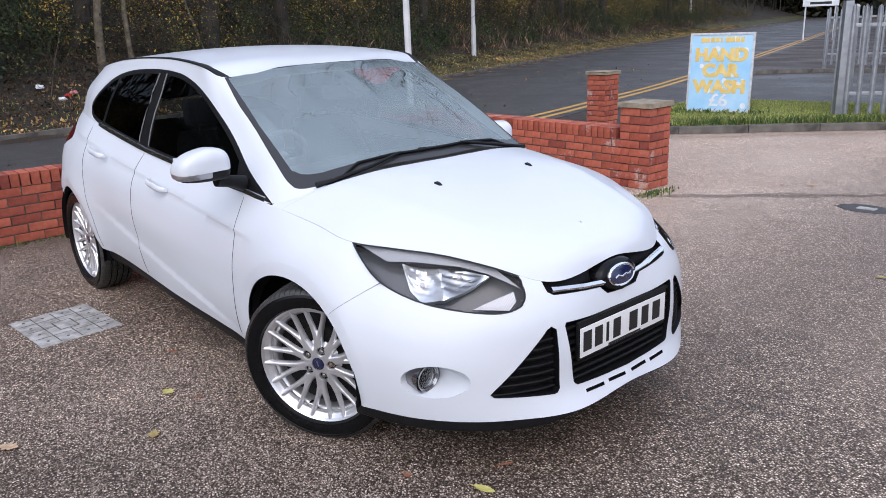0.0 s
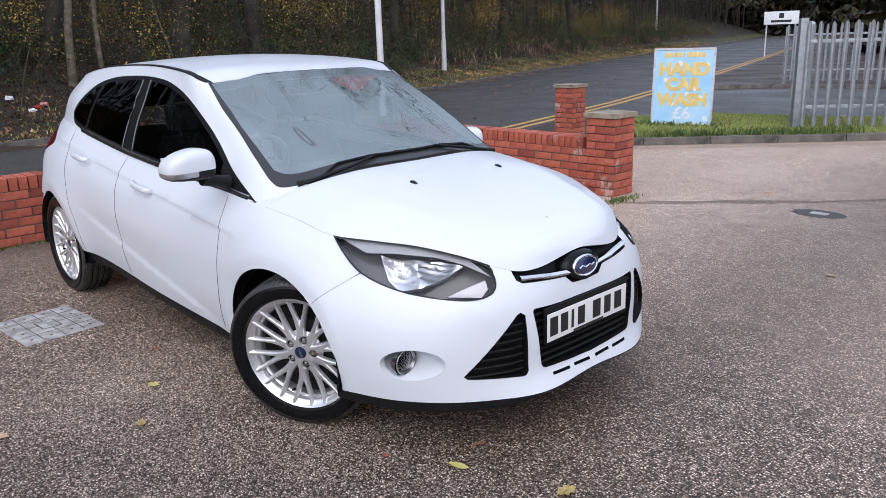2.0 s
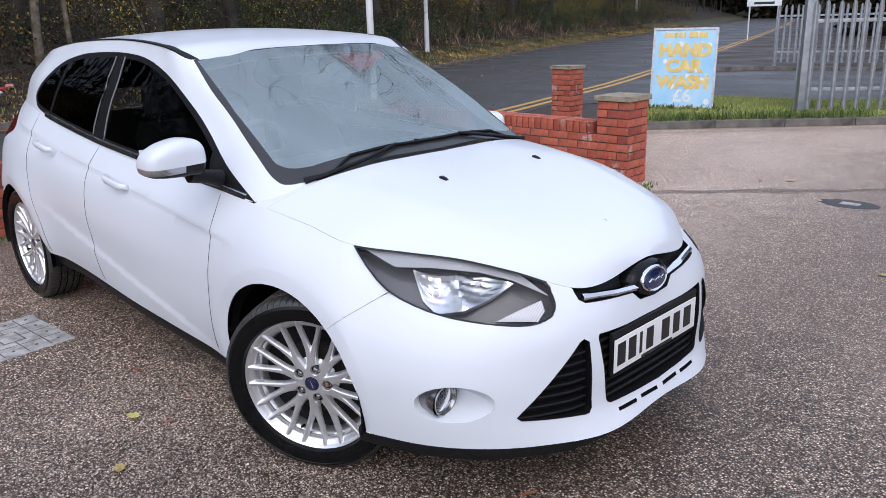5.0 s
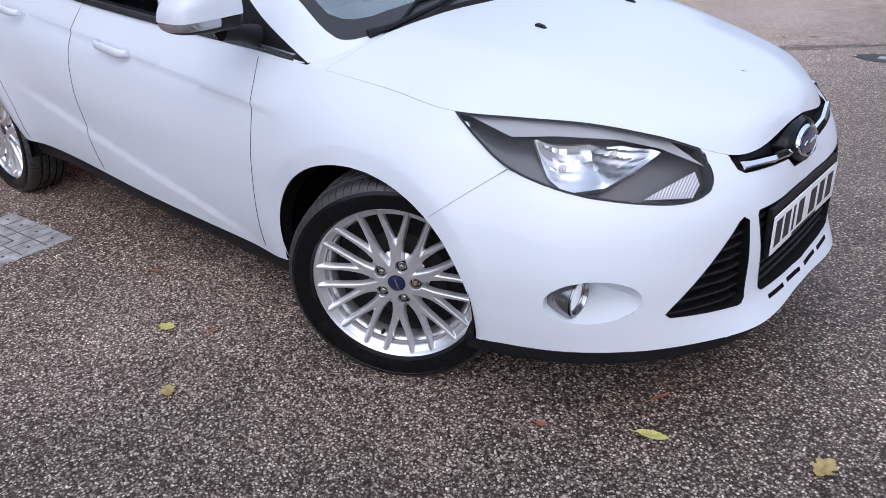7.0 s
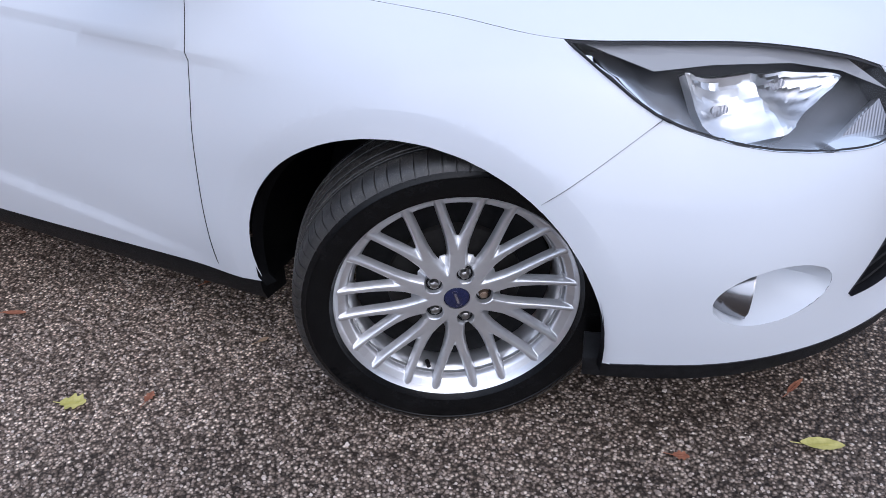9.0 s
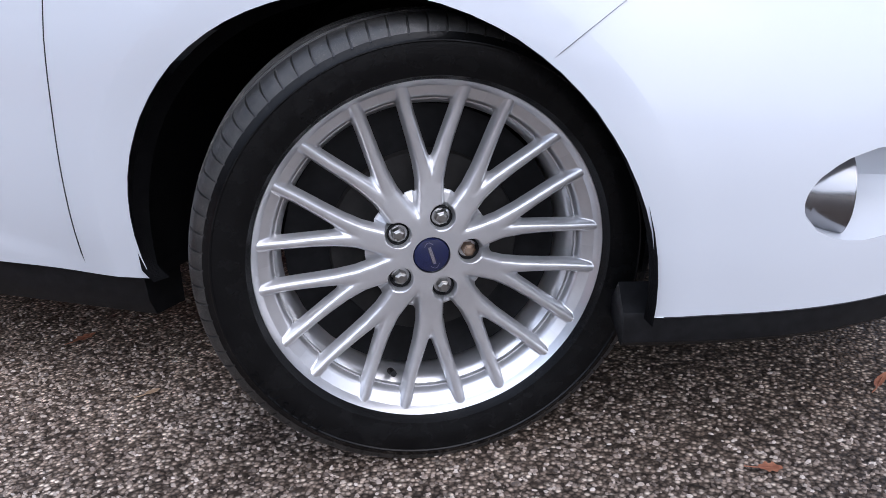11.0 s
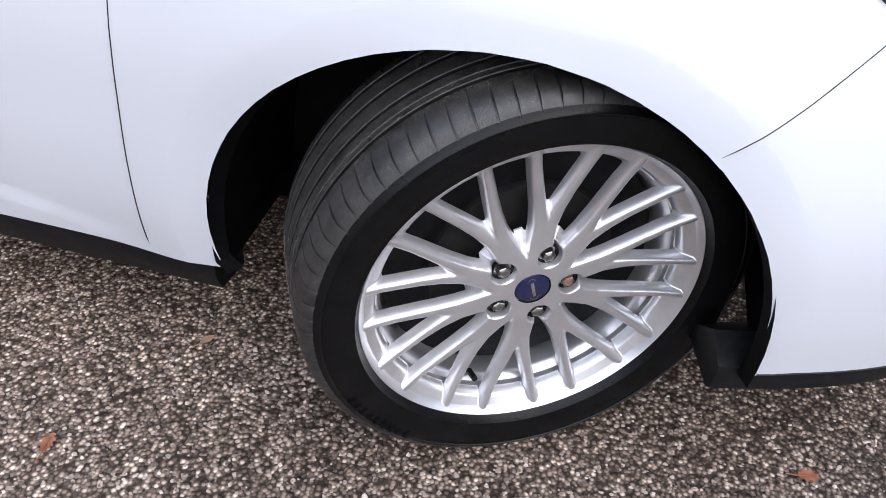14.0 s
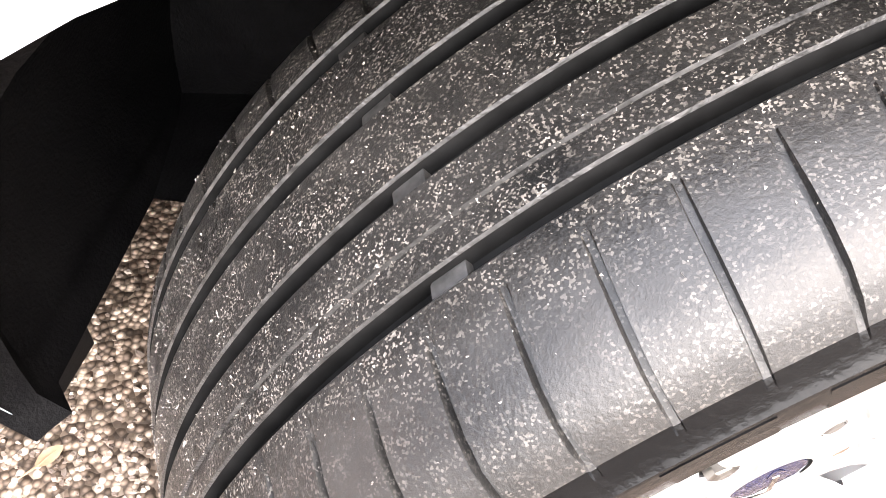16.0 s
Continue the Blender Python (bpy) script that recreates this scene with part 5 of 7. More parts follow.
    box(bm, -0.572, -0.566, 0.888, 1.052, 1.005, 1.085, 0.002)
    if side > 0:
        bmesh.ops.transform(bm, matrix=fold, verts=bm.verts)
    put("mirror_glass", bm, CHROME, mirror, "mirror glass")

    # Door handles.
    for hx, hz, hy in ((-1.285, 0.852, 0.872), (-2.12, 0.934, 0.872)):
        bm = bmesh.new()
        rings = []
        for t in np.linspace(-1, 1, 15):
            lift = 0.026 * (1 - abs(t) ** 6)
            h = 0.017 * (1 - 0.35 * abs(t) ** 4)
            c = Vector((hx + 0.105 * t, hy - 0.012 + lift, hz - 0.012 * t))
            rings.append([c + Vector((0, 0.009 * math.cos(2 * math.pi * j / 12), h * math.sin(2 * math.pi * j / 12))) for j in range(12)])
        loft(bm, rings, True, True)
        bmesh.ops.recalc_face_normals(bm, faces=bm.faces)
        put("door_handle", bm, PAINT, car, "white door handle")

    # Bright strip below the side windows.
    line = [p for p in DLO if p[0] < -0.36 and p[1] < 1.12 and p[1] < 0.88 + 0.078 * (-0.26 - p[0]) + 0.014]
    line.sort(key=lambda p: -p[0])
    bm = bmesh.new()
    rings = []
    for x, z in line:
        y = float(np.interp(-x, -GR[0][3:9, 0], GR[0][3:9, 1])) if x < -0.4 else 0.752 * WIDER
        y += 0.003 - 0.25 * max(0, z - float(np.interp(-x, -GR[0][3:9, 0], GR[0][3:9, 2])))
        rings.append([(x, y - 0.004, z + 0.015), (x, y + 0.007, z + 0.012), (x, y + 0.012, z - 0.006), (x, y - 0.002, z - 0.010)])
    loft(bm, rings, True, True)
    bmesh.ops.recalc_face_normals(bm, faces=bm.faces)
    put("window_strip", bm, material("bright_strip", (0.62, 0.63, 0.64), 0.22, 1.0), car, "satin bright strip below the windows")
    # Grey seals on either edge of the door pillar.
    flank = [v.co for f in spots["b_pillar"] + spots["front_glass"] + spots["rear_glass"] for v in f.verts]
    for (x0, z0), (x1, z1) in (((-1.605, 0.985), (-1.515, 1.37)), ((-1.735, 0.995), (-1.615, 1.37))):
        bm = bmesh.new()
        along = []
        for k in np.linspace(0, 1, 9):
            x, z = x0 + (x1 - x0) * k, z0 + (z1 - z0) * k
            near_ = min(flank, key=lambda c: (c.x - x) ** 2 + (c.z - z) ** 2)
            along.append((x, near_.y + 0.002, z))
        tube(bm, along, 0.0035, 6)
        put("pillar_seal", bm, SEALGREY, car, "thin grey pillar seal")
    # Black strip in the roof's ditch.
    bm = bmesh.new()
    loft(bm, [[tuple(p + np.array(d)) for d in ((0, -0.013, 0.0), (0, -0.010, 0.004), (0, 0.003, 0.002), (0, 0.004, -0.003))] for p in herm(GK, GR[2], np.linspace(GK[2] - 0.005, GK[8] + 0.1, 50))], True, True)
    bmesh.ops.recalc_face_normals(bm, faces=bm.faces)
    put("roof_strip", bm, BLACK, car, "black roof ditch strip")
    bm = bmesh.new()
    p = Vector((0.152, 0.268, float(bonnet_height(np.array([0.152]), np.array([0.268]))[0])))
    loft(bm, [[p + Vector((x, y * w, z)) for x, y, z in ((0.020, -0.008, -0.004), (0.020, 0.008, -0.004), (-0.014, 0.011, -0.002), (-0.014, -0.011, -0.002))] if h == 0 else [p + Vector((x, y, z)) for x, y, z in ((0.010, -0.006, 0.005), (0.010, 0.006, 0.005), (-0.012, 0.009, 0.009), (-0.012, -0.009, 0.009))] for h, w in ((0, 1), (1, 1))], True, True)
    bmesh.ops.recalc_face_normals(bm, faces=bm.faces)
    put("washer_nozzle", bm, BLACK, car, "black washer nozzle")

    # Seats and door linings.
    bm = bmesh.new()
    secs = [(-1.48, 0.45, 0.24), (-1.52, 0.60, 0.25), (-1.58, 0.80, 0.25), (-1.65, 0.98, 0.21), (-1.68, 1.04, 0.16)]
    loft(bm, [[(x + dx, 0.37 + w * c, z) for dx, c in ((0.05, -0.8), (0.02, -0.4), (0.02, 0.4), (0.05, 0.8), (0.04, 1), (-0.07, 0.9), (-0.10, 0), (-0.07, -0.9), (0.04, -1))] for x, z, w in secs], True, True)
    box(bm, -1.55, -1.05, 0.13, 0.61, 0.36, 0.52, 0.05)
    bmesh.ops.recalc_face_normals(bm, faces=bm.faces)
    seat = put("front_seat", bm, CLOTH, car, "dark cloth front seat")
    bm = bmesh.new()
    box(bm, -1.76, -1.66, 0.25, 0.49, 1.07, 1.22, 0.035)
    tube(bm, [(-1.69, 0.31, 1.0), (-1.70, 0.31, 1.1)], 0.007, 8)
    tube(bm, [(-1.69, 0.43, 1.0), (-1.70, 0.43, 1.1)], 0.007, 8)
    put("headrest", bm, CLOTH, seat)
    bm = bmesh.new()
    box(bm, -2.45, -0.42, 0.70, 0.72, 0.28, 0.90, 0.008)
    put("door_lining", bm, CABIN, car, "dark door lining")

# Nose: black band, bright bars, oval badge.
bm = bmesh.new()
n = 40
oval = lambda ry, rz, x: [(x - 0.22 * rz * math.sin(2 * math.pi * k / n) - 0.35 * (ry * math.cos(2 * math.pi * k / n)) ** 2, ry * math.cos(2 * math.pi * k / n), 0.654 + rz * math.sin(2 * math.pi * k / n)) for k in range(n)]  # noqa: E731
loft(bm, [oval(0.115, 0.062, 0.80), oval(0.112, 0.060, 0.838), oval(0.102, 0.054, 0.852), oval(0.085, 0.046, 0.857)], True, True)
bmesh.ops.recalc_face_normals(bm, faces=bm.faces)
badge = part("badge", bm, GLOSSBLACK, car, "oval badge on a black bulge")
bm = bmesh.new()
loft(bm, [oval(0.079, 0.041, 0.850), oval(0.079, 0.041, 0.862), oval(0.074, 0.037, 0.866), oval(0.069, 0.033, 0.863)], True, True)
bmesh.ops.recalc_face_normals(bm, faces=bm.faces)
part("badge_ring", bm, CHROME, badge, "chrome oval ring")
bm = bmesh.new()
loft(bm, [oval(0.069, 0.033, 0.860), oval(0.066, 0.031, 0.8655), oval(0.035, 0.016, 0.8685), oval(0.004, 0.002, 0.8695)], True, True)
bmesh.ops.recalc_face_normals(bm, faces=bm.faces)
part("badge_field", bm, BLUE, badge, "dark blue enamel")
bm = bmesh.new()
tube(bm, [(0.8668, -0.046, 0.650), (0.868, -0.03, 0.658), (0.870, -0.01, 0.650), (0.870, 0.012, 0.656), (0.868, 0.03, 0.650), (0.8665, 0.046, 0.655)], 0.0035, 8)
part("badge_flourish", bm, CHROME, badge, "silver flourish")
for s in (1, -1):
    bm = bmesh.new()
    rings = []
    for y in np.linspace(0.088, 0.338, 12):
        x = float(np.interp(y, [0.08, 0.2, 0.338], [0.853, 0.846, 0.816]))
        z = float(np.interp(y, [0.08, 0.338], [0.641, 0.667]))
        w = 0.011
        rings.append([(x - 0.012, s * y, z - w), (x, s * y, z - w * 0.8), (x + 0.003, s * y, z), (x - 0.004, s * y, z + w * 0.9), (x - 0.014, s * y, z + w)])
    loft(bm, rings, True, True)
    bmesh.ops.recalc_face_normals(bm, faces=bm.faces)
    part("grille_bar", bm, CHROME, car, "bright grille bar")
for k in range(8):
    z = 0.325 + 0.0285 * k
    half = float(np.interp(z, [0.31, 0.55], [0.280, 0.318]))
    bm = bmesh.new()
    rings = []
    for y in np.linspace(-half, half, 15):
        x = 0.880 - 0.10 * y * y - 0.012 - 0.05 * max(0, z - 0.45)
        rings.append([(x, y, z + 0.006), (x + 0.005, y, z + 0.002), (x + 0.003, y, z - 0.005), (x - 0.035, y, z - 0.003), (x - 0.035, y, z + 0.005)])
    loft(bm, rings, True, True)
    bmesh.ops.recalc_face_normals(bm, faces=bm.faces)
    part("grille_slat", bm, BLACK, car)
bm = bmesh.new()
box(bm, 0.868, 0.882, -0.275, 0.265, 0.40, 0.545, 0.004)
part("plate_holder", bm, BLACK, car, "black plate holder")
bm = bmesh.new()
PY = -0.012
box(bm, 0.886, 0.890, PY - 0.26, PY + 0.26, 0.4125, 0.5235, 0.0015)
plate = part("number_plate", bm, PLATE, car, "white front number plate with black bars")
xs = [-0.222, -0.158, -0.106, -0.050, 0.052, 0.126, 0.200]
for x, w in zip(xs, (0.047, 0.045, 0.016, 0.045, 0.052, 0.045, 0.05)):
    bm = bmesh.new()
    box(bm, 0.8901, 0.8907, PY + x - w / 2, PY + x + w / 2, 0.432, 0.507)
    part("plate_bar", bm, INK, plate)
bm = bmesh.new()
box(bm, 0.8901, 0.8905, PY - 0.10, PY + 0.10, 0.4135, 0.4225)
part("plate_footer", bm, INK, plate, "small dark line of print")

# Wipers: the two arms stand at the outer corners and the blades meet in the middle.


def on_glass(u, v, out):
    o = Vector(SCR["origin"])
    x = o + WU * u + WV * v
    q = min((w.co for f in spots["frit"] + spots["windscreen"] for w in f.verts), key=lambda c: (abs(c.y) - abs(x.y)) ** 2 + ((c - o).dot(WV) - v) ** 2)
    return Vector((q.x, u, q.z)) + Vector((0.49, 0, 0.87)) * out


for s_, inner, high in ((-1, 0.13, 0.050), (1, -0.06, 0.058)):
    at = [(s_ * 0.53, 0.022), (s_ * 0.40, 0.036), (s_ * 0.22, 0.046), (s_ * 0.06, high), (inner, high + 0.002)]
    bm = bmesh.new()
    tube(bm, [on_glass(u, v, 0.009) for u, v in at], [0.004, 0.006, 0.007, 0.006, 0.003], 6)
    tube(bm, [on_glass(u, v + 0.004, 0.003) for u, v in at], 0.0025, 4)
    blade = part("wiper", bm, BLACK, car, "black windscreen wiper")
    bm = bmesh.new()
    tube(bm, [on_glass(s_ * 0.62, -0.008, 0.006), on_glass(s_ * 0.56, 0.004, 0.014), on_glass(s_ * 0.36, 0.020, 0.018), on_glass(s_ * 0.18, 0.040, 0.014)], [0.014, 0.010, 0.008, 0.006], 8)
    part("wiper_arm", bm, BLACK, blade)

# Cabin: dashboard, steering wheel, rear seat, roof lining, mirror.
bm = bmesh.new()
loft(bm, [[(x, y, z) for x, z in ((-0.22, 0.86), (-0.35, 0.935), (-0.62, 0.955), (-0.80, 0.93), (-0.86, 0.85), (-0.80, 0.60), (-0.45, 0.62))] for y in (-0.56, -0.40, 0, 0.40, 0.56)], True, True)
bmesh.ops.recalc_face_normals(bm, faces=bm.faces)
part("dashboard", bm, CABIN, car, "dark grey dashboard")
sw_m = Matrix.Translation((-0.98, -0.37, 0.915)) @ Matrix.Rotation(radians(-66), 4, "Y")
bm = bmesh.new()
rings = [[sw_m @ Vector(((0.182 + 0.016 * math.cos(b)) * math.cos(a), (0.182 + 0.016 * math.cos(b)) * math.sin(a), 0.016 * math.sin(b))) for b in np.linspace(0, 2 * math.pi, 10, endpoint=False)] for a in np.linspace(0, 2 * math.pi, 49)]
loft(bm, rings, True, False)
box(bm, -0.06, 0.06, -0.07, 0.07, -0.02, 0.03, 0.02, sw_m)
box(bm, -0.02, 0.02, -0.18, -0.05, -0.012, 0.012, 0.008, sw_m)
box(bm, -0.02, 0.02, 0.05, 0.18, -0.012, 0.012, 0.008, sw_m)
box(bm, -0.18, -0.05, -0.02, 0.02, -0.012, 0.012, 0.008, sw_m)
part("steering_wheel", bm, varied("wheel_leather", (0.16, 0.16, 0.165), (0.24, 0.24, 0.245), 30, 0.45), car, "grey leather steering wheel")
bm = bmesh.new()
box(bm, -2.6, -2.1, -0.62, 0.62, 0.40, 0.58, 0.06)
box(bm, -2.75, -2.58, -0.62, 0.62, 0.50, 1.02, 0.06)
part("rear_seat", bm, CLOTH, car, "dark cloth rear bench")
bm = bmesh.new()
loft(bm, [[(x + 0.49 * -d, y * w, z - 0.87 * d) for y, d in ((-0.05, 0.012), (0.05, 0.012), (0.045, 0.045), (-0.045, 0.045))] for x, z, w in ((-0.86, 1.368, 1.25), (-0.80, 1.338, 1.2), (-0.72, 1.296, 0.9), (-0.69, 1.280, 0.55))], True, True)
box(bm, -0.90, -0.865, -0.12, 0.12, 1.215, 1.28, 0.014)
bmesh.ops.recalc_face_normals(bm, faces=bm.faces)
part("interior_mirror", bm, CABIN, car, "dark interior mirror and sensor housing")
LITTERPINK = varied("pink_paper", (0.45, 0.16, 0.15), (0.66, 0.34, 0.32), 20, 0.7)
REDCARD = varied("red_card", (0.30, 0.018, 0.014), (0.42, 0.035, 0.028), 14, 0.5)
bm = bmesh.new()
flat = [(0.074, 0.811), (0.10, 0.842), (0.378, 0.822), (0.37, 0.79), (0.27, 0.735), (0.195, 0.682), (0.136, 0.690), (0.128, 0.726)]
o_ = Vector(SCR["origin"]) - Vector((0.49, 0, 0.87)) * 0.034
loft(bm, [[o_ + WU * u + WV * v - Vector((0.49, 0, 0.87)) * (d + 0.012 * math.sin(u * 17)) for u, v in flat] for d in (0.0, 0.003)], True, True)
bmesh.ops.recalc_face_normals(bm, faces=bm.faces)
part("red_card", bm, REDCARD, car, "red card tucked in at the top of the windscreen", smooth=False)
bm = bmesh.new()
lining = np.stack([rx, ry * 0.97, rz - 0.045], -1)
lm = whole(grid_mesh(lining))
part("roof_lining", lm, varied("roof_cloth", (0.3, 0.3, 0.29), (0.36, 0.36, 0.35), 80, 0.95), car, "pale grey roof lining")
bm.free()
bm = bmesh.new()
box(bm, -2.25, -0.62, -0.70, 0.70, 0.27, 0.30)
part("cabin_floor", bm, CABIN, car)

# ---- ground ----


def tarmac(name, stops, scale, rough_lo, rough_hi, bump_by, worn=False):
    """Bound chippings: each cell a stone of its own tone, dark binder between, damp patches."""
    m = material(name, (0.1, 0.1, 0.1), 0.8, spec=0.3)
    co = coords(m)
    v = node(m, "ShaderNodeTexVoronoi", Scale=scale, Randomness=1.0)
    link(m, co, v.inputs["Vector"])
    sep = node(m, "ShaderNodeSeparateColor")
    link(m, v.outputs["Color"], sep.inputs[0])
    stone = ramp(m, sep.outputs[0], stops)
    edge = ramp(m, v.outputs["Distance"], [(0.26, (1, 1, 1)), (0.60, (0.22, 0.21, 0.20))])
    col = mix(m, 1.0, stone, edge, "MULTIPLY")
    big = ramp(m, noise_tex(m, 0.9, 5, 0.6, co), [(0.3, (0.84, 0.83, 0.82)), (0.7, (1.10, 1.09, 1.08))])
    mid = ramp(m, noise_tex(m, 5.0, 5, 0.65, co), [(0.28, (0.66, 0.65, 0.64)), (0.5, (1.0, 1.0, 1.0)), (0.75, (1.16, 1.16, 1.16))])
    col = mix(m, 1.0, mix(m, 1.0, col, big, "MULTIPLY"), mid, "MULTIPLY")
    if worn:
        # Both ends of y are coloured lighter; the far one is painted sky sheen.
        xyz = node(m, "ShaderNodeSeparateXYZ")
        link(m, co, xyz.inputs[0])
        lane = node(m, "ShaderNodeMath")
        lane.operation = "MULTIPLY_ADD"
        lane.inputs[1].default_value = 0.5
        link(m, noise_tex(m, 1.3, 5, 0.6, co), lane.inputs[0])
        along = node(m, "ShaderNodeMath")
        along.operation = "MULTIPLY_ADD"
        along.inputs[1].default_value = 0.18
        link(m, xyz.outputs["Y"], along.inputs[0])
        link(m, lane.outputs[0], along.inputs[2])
        # At the far end the stones' contrast is lowered.
        col = mix(m, ramp(m, along.outputs[0], [(0.80, (0, 0, 0)), (1.0, (0.35, 0.35, 0.35))]), col, (0.125, 0.098, 0.081))
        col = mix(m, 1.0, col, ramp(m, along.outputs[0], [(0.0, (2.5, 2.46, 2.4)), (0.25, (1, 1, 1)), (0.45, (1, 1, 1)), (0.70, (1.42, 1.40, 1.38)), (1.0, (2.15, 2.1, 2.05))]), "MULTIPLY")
        # Tone along x: lighter behind, darkest abreast of the car's nose.
        toned = node(m, "ShaderNodeMapRange")
        toned.inputs["From Min"].default_value, toned.inputs["From Max"].default_value = -1.0, 3.0
        link(m, xyz.outputs["X"], toned.inputs["Value"])
        col = mix(m, 1.0, col, ramp(m, toned.outputs[0], [(0.0, (1.7, 1.7, 1.7)), (0.40, (0.86, 0.86, 0.86)), (0.50, (0.86, 0.86, 0.86)), (0.70, (1.14, 1.14, 1.14))]), "MULTIPLY")
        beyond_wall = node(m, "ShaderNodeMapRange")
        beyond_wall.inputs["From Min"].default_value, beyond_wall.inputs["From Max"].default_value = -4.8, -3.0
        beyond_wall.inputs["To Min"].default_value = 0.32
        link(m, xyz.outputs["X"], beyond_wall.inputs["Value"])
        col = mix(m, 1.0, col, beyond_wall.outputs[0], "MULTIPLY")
        # A ragged seam across the entrance, and wet dirt that has gathered along the foot of the kerb.
        for (px, py), (nx, ny), stops in (
            ((-1.5, 3.55), (-0.655, 0.755), [(0.455, (1, 1, 1)), (0.49, (0.42, 0.40, 0.38)), (0.505, (0.5, 0.48, 0.46)), (0.525, (1.06, 1.06, 1.06)), (1.0, (1.06, 1.06, 1.06))]),
            ((-3.48, 6.98), (-0.68, 0.734), [(0.20, (1, 1, 1)), (0.32, (0.72, 0.70, 0.68)), (0.40, (0.98, 0.97, 0.96)), (0.455, (0.55, 0.52, 0.49)), (0.50, (0.35, 0.32, 0.29))]),
        ):
            turned = node(m, "ShaderNodeMapping")
            turned.inputs["Rotation"].default_value = (0, 0, math.atan2(nx, ny))
            turned.inputs["Scale"].default_value = (1, 1, 1)
            link(m, co, turned.inputs["Vector"])
            stretch = node(m, "ShaderNodeMapping")
            stretch.inputs["Scale"].default_value = (0.5, 2.6, 1)
            link(m, turned.outputs[0], stretch.inputs["Vector"])
            off = node(m, "ShaderNodeVectorMath")
            off.operation = "DOT_PRODUCT"
            off.inputs[1].default_value = (nx / 2, ny / 2, 0)
            link(m, co, off.inputs[0])
            shift = node(m, "ShaderNodeMath")
            shift.operation = "MULTIPLY_ADD"
            shift.inputs[1].default_value = 0.22
            link(m, noise_tex(m, 2.2, 6, 0.7, stretch.outputs[0]), shift.inputs[0])
            shift.inputs[2].default_value = 0.5 - 0.11 - (px * nx + py * ny) / 2
            both_ = node(m, "ShaderNodeMath")
            link(m, shift.outputs[0], both_.inputs[0])
            link(m, off.outputs["Value"], both_.inputs[1])
            col = mix(m, 1.0, col, ramp(m, both_.outputs[0], stops), "MULTIPLY")
    link(m, col, shader(m).inputs["Base Color"])
    wet = ramp(m, noise_tex(m, 0.55, 3, 0.5, co), [(0.35, (rough_lo,) * 3), (0.65, (rough_hi,) * 3)])
    link(m, wet, shader(m).inputs["Roughness"])
    inv = node(m, "ShaderNodeMath")
    inv.operation = "SUBTRACT"
    inv.inputs[0].default_value = 1.0
    link(m, v.outputs["Distance"], inv.inputs[1])
    bump(m, inv.outputs[0], bump_by, 0.006)
    return m


STONES = [(0.0, (0.075, 0.057, 0.044)), (0.40, (0.15, 0.115, 0.09)), (0.66, (0.27, 0.21, 0.167)), (0.88, (0.46, 0.375, 0.305)), (1.0, (0.66, 0.57, 0.475))]
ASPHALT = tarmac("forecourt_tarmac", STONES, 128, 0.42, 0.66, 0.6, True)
ROADM = tarmac("road_asphalt", [(0.0, (0.078, 0.075, 0.073)), (0.6, (0.148, 0.144, 0.141)), (1.0, (0.24, 0.235, 0.23))], 80, 0.42, 0.62, 0.3)
CONCRETE = varied("kerb_concrete", (0.06, 0.055, 0.048), (0.17, 0.155, 0.135), 6, 0.85, 0, 0.4, 90)


def brick_material(name, shades, by_island=False):
    m = material(name, shades[0], 0.85)
    if by_island:
        pick = node(m, "ShaderNodeNewGeometry").outputs["Random Per Island"]
    else:
        pick = node(m, "ShaderNodeObjectInfo").outputs["Random"]
    base = ramp(m, pick, [(i / (len(shades) - 1), c) for i, c in enumerate(shades)])
    stain = ramp(m, noise_tex(m, 14, 5, 0.65), [(0.28, (0.62, 0.58, 0.56)), (0.55, (1.0, 1.0, 1.0)), (0.82, (1.25, 1.3, 1.35))])
    lime = ramp(m, noise_tex(m, 3.4, 7, 0.75, node(m, "ShaderNodeNewGeometry").outputs["Position"]), [(0.57, (0, 0, 0)), (0.66, (0.85, 0.85, 0.85))])
    link(m, mix(m, lime, mix(m, 1.0, base, stain, "MULTIPLY"), (0.52, 0.42, 0.37)), shader(m).inputs["Base Color"])
    bump(m, noise_tex(m, 130, 4), 0.5, 0.003)
    return m


REDS = [(0.34, 0.078, 0.044), (0.50, 0.135, 0.078), (0.42, 0.105, 0.062), (0.25, 0.056, 0.038)]
BRICKM = brick_material("red_brick", REDS)
BRICKI = brick_material("red_brick_joined", REDS, True)
MORTAR = varied("mortar", (0.055, 0.040, 0.032), (0.15, 0.11, 0.085), 9, 0.95, 0, 0.4, 200)
STONE = varied("cap_stone", (0.20, 0.16, 0.11), (0.38, 0.33, 0.25), 12, 0.9, 0, 0.5, 80)
GRASSM = material("grass", (0.10, 0.17, 0.03), 0.7)
link(GRASSM, ramp(GRASSM, node(GRASSM, "ShaderNodeNewGeometry").outputs["Random Per Island"], [(0, (0.15, 0.20, 0.035)), (0.5, (0.30, 0.37, 0.075)), (0.85, (0.48, 0.50, 0.14)), (1, (0.52, 0.46, 0.20))]), shader(GRASSM).inputs["Base Color"])
WEEDM = material("weed_leaves", (0.05, 0.09, 0.02), 0.6)
link(WEEDM, ramp(WEEDM, node(WEEDM, "ShaderNodeNewGeometry").outputs["Random Per Island"], [(0, (0.035, 0.07, 0.016)), (0.6, (0.10, 0.16, 0.035)), (0.9, (0.20, 0.24, 0.06)), (1, (0.22, 0.17, 0.07))]), shader(WEEDM).inputs["Base Color"])
SOIL = varied("soil", (0.035, 0.034, 0.016), (0.095, 0.090, 0.040), 9, 0.95, 0, 0.8, 60)
